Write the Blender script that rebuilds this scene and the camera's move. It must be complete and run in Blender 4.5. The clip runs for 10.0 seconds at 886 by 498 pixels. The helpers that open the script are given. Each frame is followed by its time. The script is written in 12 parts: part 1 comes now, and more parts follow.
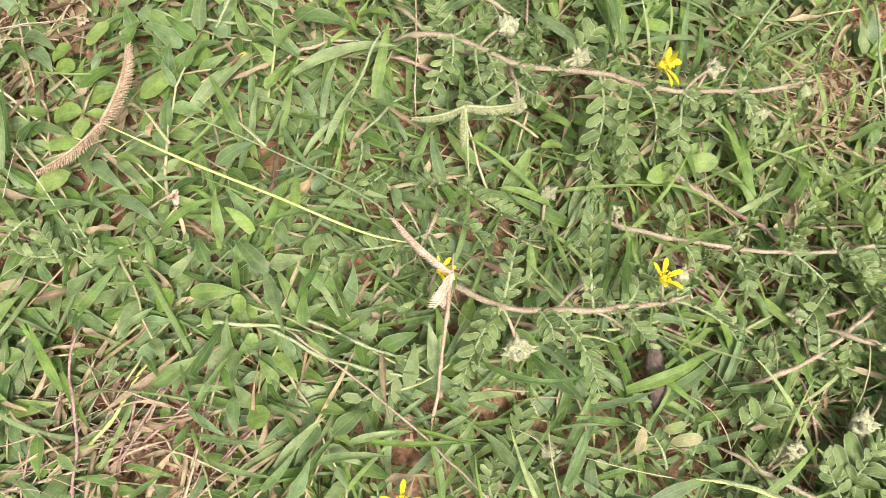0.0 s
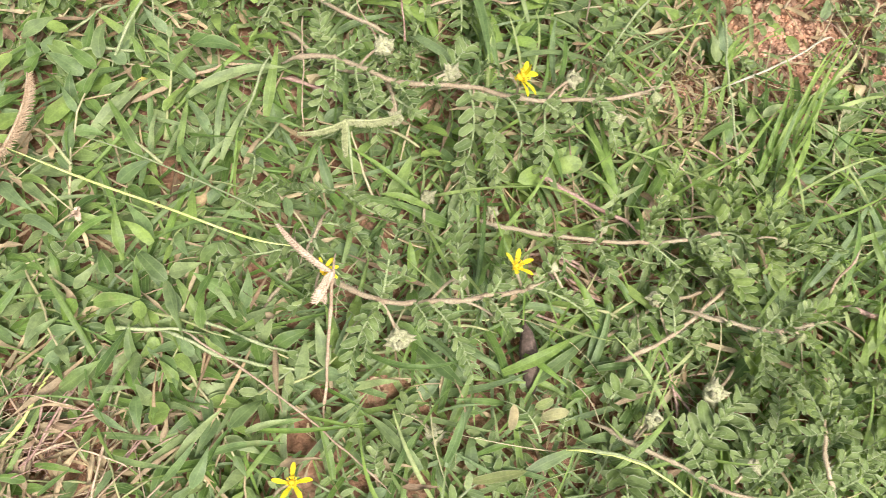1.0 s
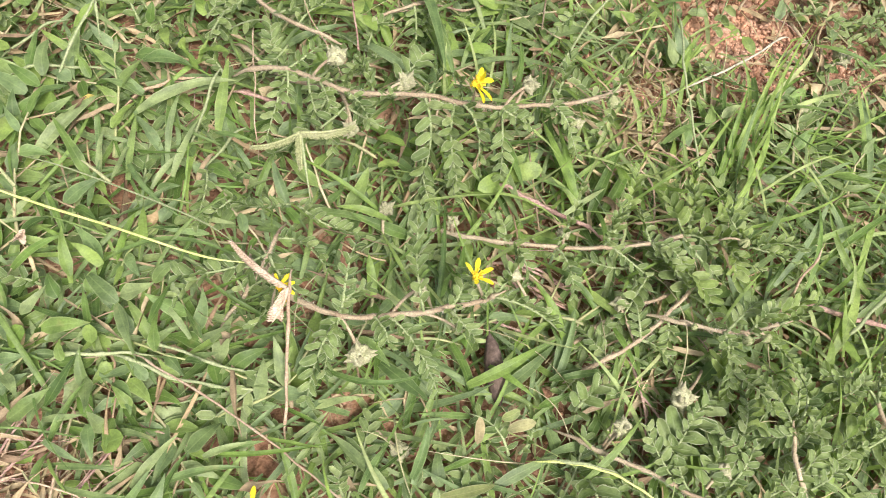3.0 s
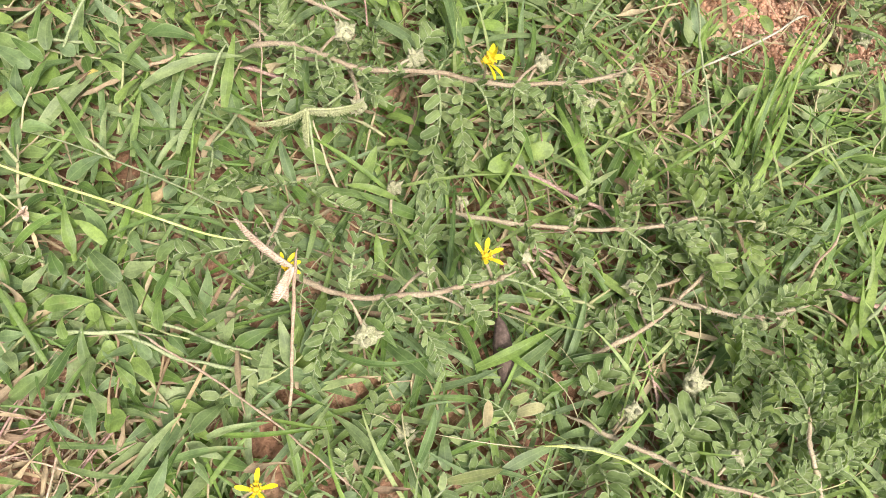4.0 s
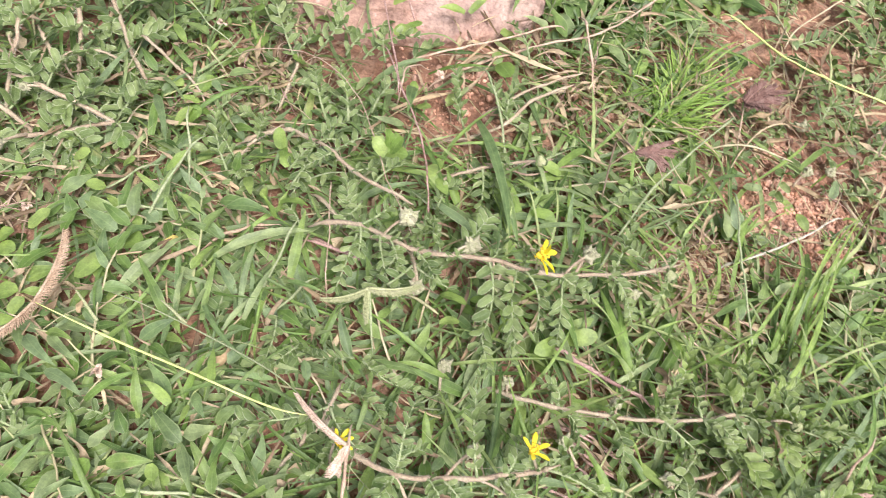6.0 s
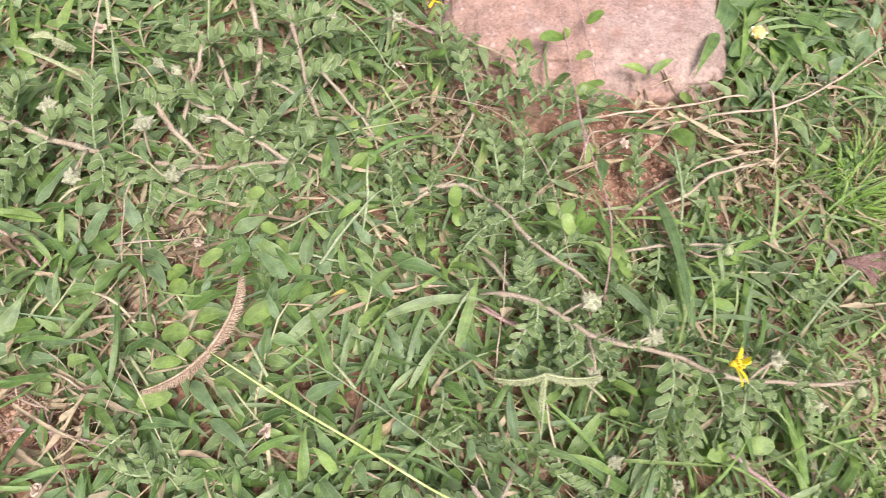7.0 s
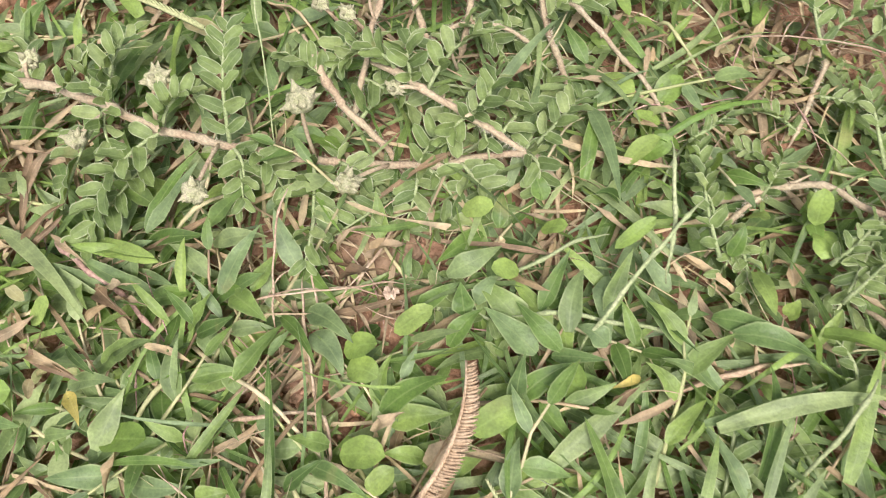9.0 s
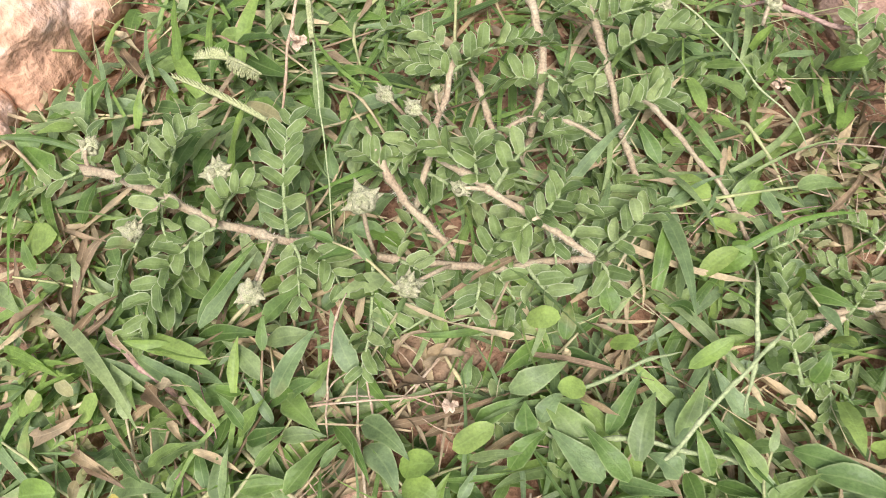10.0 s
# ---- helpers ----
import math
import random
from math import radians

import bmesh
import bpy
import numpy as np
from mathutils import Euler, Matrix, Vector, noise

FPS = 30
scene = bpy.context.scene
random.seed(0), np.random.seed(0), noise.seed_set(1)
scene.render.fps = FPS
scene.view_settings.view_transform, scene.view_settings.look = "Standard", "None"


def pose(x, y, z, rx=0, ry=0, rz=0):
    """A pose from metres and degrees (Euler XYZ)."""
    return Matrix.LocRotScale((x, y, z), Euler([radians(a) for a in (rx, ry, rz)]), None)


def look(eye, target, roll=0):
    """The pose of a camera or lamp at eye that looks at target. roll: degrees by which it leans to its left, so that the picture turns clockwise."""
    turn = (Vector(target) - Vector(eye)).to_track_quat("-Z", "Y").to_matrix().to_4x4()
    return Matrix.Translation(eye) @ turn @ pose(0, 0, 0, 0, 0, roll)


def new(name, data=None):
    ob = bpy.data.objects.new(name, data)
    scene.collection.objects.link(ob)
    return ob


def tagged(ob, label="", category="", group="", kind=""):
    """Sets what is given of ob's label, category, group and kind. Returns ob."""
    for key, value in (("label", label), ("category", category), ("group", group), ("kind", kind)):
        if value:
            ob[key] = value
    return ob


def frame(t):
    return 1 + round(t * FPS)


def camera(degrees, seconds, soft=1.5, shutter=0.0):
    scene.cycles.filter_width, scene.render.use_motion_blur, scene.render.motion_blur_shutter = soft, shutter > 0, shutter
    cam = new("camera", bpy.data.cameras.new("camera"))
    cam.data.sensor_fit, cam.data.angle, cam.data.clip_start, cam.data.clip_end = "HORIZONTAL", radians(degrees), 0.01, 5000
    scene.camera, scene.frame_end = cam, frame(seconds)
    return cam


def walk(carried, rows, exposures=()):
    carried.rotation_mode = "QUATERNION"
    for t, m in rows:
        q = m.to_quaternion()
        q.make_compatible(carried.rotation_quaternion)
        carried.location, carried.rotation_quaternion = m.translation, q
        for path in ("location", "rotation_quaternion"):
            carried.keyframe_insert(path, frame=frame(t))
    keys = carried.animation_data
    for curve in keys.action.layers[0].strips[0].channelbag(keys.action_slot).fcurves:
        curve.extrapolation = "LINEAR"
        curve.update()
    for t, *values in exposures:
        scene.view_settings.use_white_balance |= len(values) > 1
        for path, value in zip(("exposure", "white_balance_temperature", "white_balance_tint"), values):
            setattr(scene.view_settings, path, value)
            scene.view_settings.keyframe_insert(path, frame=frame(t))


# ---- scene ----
cam = camera(56.60, 10.0, 0.9, 0.22)
PATH = [
    (0, (0.00000, 0.00000, 0.24585), (0.01297, 0.10326, -0.03553), 7.627),
    (0.5, (0.00498, -0.00597, 0.25563), (0.02761, 0.09974, -0.02422), 10.913),
    (1, (0.02312, -0.01486, 0.26798), (0.05181, 0.09413, -0.01004), 12.314),
    (1.5, (0.03633, -0.02503, 0.27697), (0.07262, 0.08832, 0.00159), 14.039),
    (2, (0.04127, -0.02596, 0.27707), (0.08006, 0.08687, 0.00182), 14.704),
    (2.5, (0.04214, -0.02019, 0.26333), (0.08081, 0.09216, -0.01214), 14.398),
    (3, (0.02816, -0.01324, 0.26299), (0.06680, 0.09886, -0.01258), 14.394),
    (3.2, (0.02343, -0.01430, 0.26157), (0.06222, 0.09871, -0.01361), 14.356),
    (4.5, (0.03148, -0.01001, 0.25689), (0.06336, 0.09502, -0.02231), 13.016),
    (5, (0.02972, -0.00602, 0.26592), (0.06036, 0.11071, -0.00873), 10.944),
    (5.5, (0.02706, -0.00519, 0.27697), (0.05841, 0.13413, 0.01314), 9.943),
    (5.7, (0.02610, -0.00495, 0.27776), (0.05586, 0.14253, 0.01821), 9.740),
    (6.8, (-0.02320, 0.02963, 0.28629), (-0.00862, 0.17384, 0.02363), 12.129),
    (7, (-0.03104, 0.03432, 0.28115), (-0.02301, 0.17606, 0.01687), 10.719),
    (7.5, (-0.05144, 0.04831, 0.26524), (-0.05782, 0.18302, -0.00274), 6.456),
    (7.8, (-0.07098, 0.07552, 0.24979), (-0.08226, 0.20317, -0.02146), 3.582),
    (8, (-0.07070, 0.08816, 0.23681), (-0.08641, 0.21829, -0.03303), 1.169),
    (8.2, (-0.06396, 0.09764, 0.22285), (-0.08741, 0.22410, -0.04818), -2.433),
    (8.5, (-0.07250, 0.10148, 0.19599), (-0.09791, 0.22604, -0.07575), -3.776),
    (9, (-0.07967, 0.11044, 0.17605), (-0.11914, 0.22868, -0.09682), -9.385),
    (9.2, (-0.07580, 0.11824, 0.18318), (-0.12210, 0.23380, -0.08976), -11.952),
    (9.5, (-0.08278, 0.12408, 0.18467), (-0.12913, 0.24405, -0.08637), -10.815),
    (10, (-0.09017, 0.13021, 0.17722), (-0.14355, 0.25387, -0.09085), -11.855),
]
walk(cam, [(t, look(eye, target, roll)) for t, eye, target, roll in PATH], [(0, 1.07, 6500, 12), (3, 1.07, 6480, 14), (4.8, 1.10, 6550, 13), (5.5, 1.12, 6250, 21), (7.2, 0.96, 5950, 20), (8.5, 0.93, 5850, 18), (9, 0.99, 6350, 17), (9.5, 1.04, 6450, 17), (10, 0.96, 6230, 15)])

# ---- light ----
world = bpy.data.worlds.new("world")
scene.world = world
world.use_nodes = True
wn = world.node_tree.nodes
sky = wn.new("ShaderNodeTexSky")
sky.sky_type, sky.sun_disc = "NISHITA", False
sky.sun_elevation, sky.sun_rotation = radians(62), radians(160)
sky.dust_density = 4.0
wn["Background"].inputs["Strength"].default_value = 0.1
veil = wn.new("ShaderNodeHueSaturation")  # thin cloud takes most of the blue
veil.inputs["Saturation"].default_value = 0.4
world.node_tree.links.new(sky.outputs["Color"], veil.inputs["Color"])
world.node_tree.links.new(veil.outputs["Color"], wn["Background"].inputs["Color"])
sun = new("sun", bpy.data.lights.new("sun", "SUN"))
sun.data.energy, sun.data.angle, sun.data.color = 2.7, radians(20), (1.0, 0.96, 0.88)
sun.matrix_world = look((0.2, -0.55, 1.1), (0, 0, 0))

# ---- materials ----


def nodes_of(name):
    mat = bpy.data.materials.new(name)
    mat.use_nodes = True
    t = mat.node_tree
    return mat, t.nodes, t.links, t.nodes["Principled BSDF"]


def ramp(nodes, stops):
    r = nodes.new("ShaderNodeValToRGB")
    while len(r.color_ramp.elements) < len(stops):
        r.color_ramp.elements.new(0.5)
    for e, (p, c) in zip(r.color_ramp.elements, stops):
        e.position, e.color = p, (*c, 1)
    return r


def math_node(nodes, links, op, a, b):
    n = nodes.new("ShaderNodeMath")
    n.operation = op
    for k, v in enumerate((a, b)):
        if isinstance(v, (int, float)):
            n.inputs[k].default_value = v
        else:
            links.new(v, n.inputs[k])
    return n.outputs[0]


def mix_colour(nodes, links, fac, a, b, blend="MIX"):
    n = nodes.new("ShaderNodeMix")
    n.data_type, n.blend_type = "RGBA", blend
    for key, v in ((0, fac), (6, a), (7, b)):
        if isinstance(v, (int, float)):
            n.inputs[key].default_value = v
        elif isinstance(v, tuple):
            n.inputs[key].default_value = (*v, 1)
        else:
            links.new(v, n.inputs[key])
    return n.outputs[2]


def leaf_material(name, tones, rib, margin=None, per_island=False, lucent=0.4, rough=0.45, veins=5.0, dry=0.3, pale=0.35, size=1.0):
    """A leaf: tones vary from piece to piece, a midrib and veins run along v, the margin can be pale, with dry spots."""
    mat, nodes, links, bsdf = nodes_of(name)
    if per_island:
        rnd = nodes.new("ShaderNodeNewGeometry").outputs["Random Per Island"]
    else:
        rnd = nodes.new("ShaderNodeObjectInfo").outputs["Random"]
    base = ramp(nodes, [(k / (len(tones) - 1), c) for k, c in enumerate(tones)])
    links.new(rnd, base.inputs[0])
    tex = nodes.new("ShaderNodeTexCoord")
    uv = nodes.new("ShaderNodeSeparateXYZ")
    links.new(tex.outputs["UV"], uv.inputs[0])
    off = math_node(nodes, links, "ABSOLUTE", math_node(nodes, links, "SUBTRACT", uv.outputs[0], 0.5), 0)
    shift = nodes.new("ShaderNodeVectorMath")
    shift.operation = "MULTIPLY_ADD"
    links.new(nodes.new("ShaderNodeObjectInfo").outputs["Random"], shift.inputs[0])
    shift.inputs[1].default_value = (37, 19, 53)
    links.new(tex.outputs["Object"], shift.inputs[2])
    place = shift.outputs[0]
    wide = nodes.new("ShaderNodeTexNoise")
    links.new(place, wide.inputs["Vector"])
    wide.inputs["Scale"].default_value, wide.inputs["Detail"].default_value = 180 * size, 4
    fine = nodes.new("ShaderNodeTexNoise")
    links.new(place, fine.inputs["Vector"])
    fine.inputs["Scale"].default_value, fine.inputs["Detail"].default_value = 1400 * size, 3
    tone = ramp(nodes, [(0.3, (0.66, 0.68, 0.66)), (0.7, (1.3, 1.26, 1.2))])
    links.new(wide.outputs[0], tone.inputs[0])
    col = mix_colour(nodes, links, 1.0, base.outputs[0], tone.outputs[0], "MULTIPLY")
    grain = ramp(nodes, [(0.3, (0.86, 0.86, 0.86)), (0.7, (1.12, 1.12, 1.1))])
    links.new(fine.outputs[0], grain.inputs[0])
    col = mix_colour(nodes, links, 1.0, col, grain.outputs[0], "MULTIPLY")
    vein = math_node(nodes, links, "SINE", math_node(nodes, links, "MULTIPLY", uv.outputs[0], veins * 6.283), 0)
    veined = ramp(nodes, [(0.0, (0.985, 0.985, 0.985)), (1.0, (1.015, 1.015, 1.01))])
    links.new(math_node(nodes, links, "MULTIPLY_ADD", vein, 0.5), veined.inputs[0])
    col = mix_colour(nodes, links, 0.8, col, veined.outputs[0], "MULTIPLY")
    ribbed = ramp(nodes, [(0.0, (1, 1, 1)), (0.055, (0, 0, 0))])
    links.new(off, ribbed.inputs[0])
    col = mix_colour(nodes, links, math_node(nodes, links, "MULTIPLY", ribbed.outputs[0], 0.32), col, rib)
    if margin:
        edge = ramp(nodes, [(0.41, (0, 0, 0)), (0.47, (1, 1, 1))])
        links.new(off, edge.inputs[0])
        worn = ramp(nodes, [(0.35, (0.4, 0.4, 0.4)), (0.62, (1, 1, 1))])
        links.new(wide.outputs[0], worn.inputs[0])
        rim = math_node(nodes, links, "MULTIPLY", edge.outputs[0], worn.outputs[0])
        col = mix_colour(nodes, links, math_node(nodes, links, "MULTIPLY", rim, pale * 1.3), col, margin)
    spots = nodes.new("ShaderNodeTexNoise")
    links.new(place, spots.inputs["Vector"])
    spots.inputs["Scale"].default_value, spots.inputs["Detail"].default_value = 75 * size, 5
    dried = ramp(nodes, [(0.66, (0, 0, 0)), (0.74, (1, 1, 1))])
    links.new(spots.outputs[0], dried.inputs[0])
    col = mix_colour(nodes, links, math_node(nodes, links, "MULTIPLY", dried.outputs[0], dry), col, (0.42, 0.33, 0.16))
    links.new(col, bsdf.inputs["Base Color"])
    bsdf.inputs["Roughness"].default_value = rough
    bsdf.inputs["Specular IOR Level"].default_value = 0.35
    bump = nodes.new("ShaderNodeBump")
    bump.inputs["Strength"].default_value, bump.inputs["Distance"].default_value = 0.35, 0.0006
    links.new(math_node(nodes, links, "ADD", fine.outputs[0], math_node(nodes, links, "MULTIPLY", vein, 0.03)), bump.inputs["Height"])
    links.new(bump.outputs[0], bsdf.inputs["Normal"])
    if lucent:
        thin = nodes.new("ShaderNodeBsdfTranslucent")
        links.new(mix_colour(nodes, links, 1.0, col, (1.15, 1.25, 0.6), "MULTIPLY"), thin.inputs["Color"])
        both = nodes.new("ShaderNodeMixShader")
        both.inputs[0].default_value = lucent
        links.new(bsdf.outputs[0], both.inputs[1])
        links.new(thin.outputs[0], both.inputs[2])
        links.new(both.outputs[0], nodes["Material Output"].inputs["Surface"])
    return mat


def rough_material(name, tones, scale, rough=0.85, bump_height=0.0005, fine_scale=None, per_object=0.0, per_island=False):
    """Soil, stone, bark and stalks: tones spread by two noises."""
    mat, nodes, links, bsdf = nodes_of(name)
    tex = nodes.new("ShaderNodeTexCoord")
    a = nodes.new("ShaderNodeTexNoise")
    a.inputs["Scale"].default_value, a.inputs["Detail"].default_value, a.inputs["Roughness"].default_value = scale, 6, 0.65
    b = nodes.new("ShaderNodeTexNoise")
    b.inputs["Scale"].default_value, b.inputs["Detail"].default_value = fine_scale or scale * 7, 4
    for n in (a, b):
        links.new(tex.outputs["Object"], n.inputs["Vector"])
    r = ramp(nodes, [(0.28 + 0.44 * k / (len(tones) - 1), c) for k, c in enumerate(tones)])
    links.new(a.outputs[0], r.inputs[0])
    g = ramp(nodes, [(0.3, (0.7, 0.7, 0.7)), (0.7, (1.3, 1.3, 1.3))])
    links.new(b.outputs[0], g.inputs[0])
    col = mix_colour(nodes, links, 1.0, r.outputs[0], g.outputs[0], "MULTIPLY")
    if per_object or per_island:
        if per_island:
            rnd = nodes.new("ShaderNodeNewGeometry").outputs["Random Per Island"]
        else:
            rnd = nodes.new("ShaderNodeObjectInfo").outputs["Random"]
        v = ramp(nodes, [(0, (1 - per_object,) * 3), (1, (1 + per_object,) * 3)])
        links.new(rnd, v.inputs[0])
        col = mix_colour(nodes, links, 1.0, col, v.outputs[0], "MULTIPLY")
    links.new(col, bsdf.inputs["Base Color"])
    bsdf.inputs["Roughness"].default_value = rough
    bsdf.inputs["Specular IOR Level"].default_value = 0.25
    bump = nodes.new("ShaderNodeBump")
    bump.inputs["Strength"].default_value, bump.inputs["Distance"].default_value = 0.7, bump_height
    links.new(math_node(nodes, links, "ADD", a.outputs[0], b.outputs[0]), bump.inputs["Height"])
    links.new(bump.outputs[0], bsdf.inputs["Normal"])
    return mat


def granite_material():
    """Weathered pink granite: broad pink, tan and lilac-grey patches, pale and dark grains, soil stains."""
    mat, nodes, links, bsdf = nodes_of("pink_granite")
    tex = nodes.new("ShaderNodeTexCoord")
    def cloud(scale, detail, rough):
        n = nodes.new("ShaderNodeTexNoise")
        n.inputs["Scale"].default_value, n.inputs["Detail"].default_value, n.inputs["Roughness"].default_value = scale, detail, rough
        links.new(tex.outputs["Object"], n.inputs["Vector"])
        return n.outputs[0]
    broad, mid, fine = cloud(26, 5, 0.6), cloud(120, 5, 0.7), cloud(620, 4, 0.7)
    a = ramp(nodes, [(0.34, (0.30, 0.19, 0.14)), (0.46, (0.38, 0.235, 0.17)), (0.54, (0.34, 0.225, 0.175)), (0.66, (0.40, 0.29, 0.225))])
    links.new(broad, a.inputs[0])
    b = ramp(nodes, [(0.36, (0.80, 0.77, 0.75)), (0.5, (1, 1, 1)), (0.64, (1.14, 1.14, 1.14))])
    links.new(mid, b.inputs[0])
    c = ramp(nodes, [(0.36, (0.74, 0.72, 0.70)), (0.5, (1, 1, 1)), (0.66, (1.2, 1.19, 1.17))])
    links.new(fine, c.inputs[0])
    col = mix_colour(nodes, links, 1.0, a.outputs[0], b.outputs[0], "MULTIPLY")
    col = mix_colour(nodes, links, 1.0, col, c.outputs[0], "MULTIPLY")
    grains = nodes.new("ShaderNodeTexVoronoi")
    grains.inputs["Scale"].default_value = 190
    links.new(tex.outputs["Object"], grains.inputs["Vector"])
    g = ramp(nodes, [(0.16, (1, 1, 1)), (0.26, (0, 0, 0))])
    links.new(grains.outputs["Distance"], g.inputs[0])
    pick = ramp(nodes, [(0.47, (0, 0, 0)), (0.56, (1, 1, 1))])
    links.new(mid, pick.inputs[0])
    col = mix_colour(nodes, links, math_node(nodes, links, "MULTIPLY", g.outputs[0], pick.outputs[0]), col, (0.52, 0.375, 0.295))
    stain = ramp(nodes, [(0.56, (0, 0, 0)), (0.7, (0.7, 0.7, 0.7))])
    links.new(cloud(44, 6, 0.7), stain.inputs[0])
    col = mix_colour(nodes, links, stain.outputs[0], col, (0.33, 0.17, 0.11))
    links.new(col, bsdf.inputs["Base Color"])
    bsdf.inputs["Roughness"].default_value = 0.9
    bump = nodes.new("ShaderNodeBump")
    bump.inputs["Strength"].default_value, bump.inputs["Distance"].default_value = 0.6, 0.0022
    links.new(math_node(nodes, links, "SUBTRACT", math_node(nodes, links, "ADD", mid, fine), math_node(nodes, links, "MULTIPLY", grains.outputs["Distance"], 0.8)), bump.inputs["Height"])
    links.new(bump.outputs[0], bsdf.inputs["Normal"])
    return mat


GREENS = [(0.067, 0.12, 0.034), (0.147, 0.245, 0.056), (0.204, 0.28, 0.147), (0.119, 0.20, 0.056), (0.237, 0.335, 0.090), (0.157, 0.225, 0.096), (0.294, 0.365, 0.169), (0.095, 0.16, 0.051)]
BRIGHT = [(0.14, 0.245, 0.055), (0.20, 0.315, 0.08), (0.27, 0.375, 0.12)]
VINE = [(0.09, 0.14, 0.045), (0.175, 0.24, 0.082), (0.135, 0.195, 0.066), (0.25, 0.31, 0.13)]
STRAW = [(0.13, 0.085, 0.05), (0.36, 0.27, 0.16), (0.50, 0.41, 0.265), (0.21, 0.145, 0.095), (0.43, 0.34, 0.22), (0.28, 0.215, 0.14)]
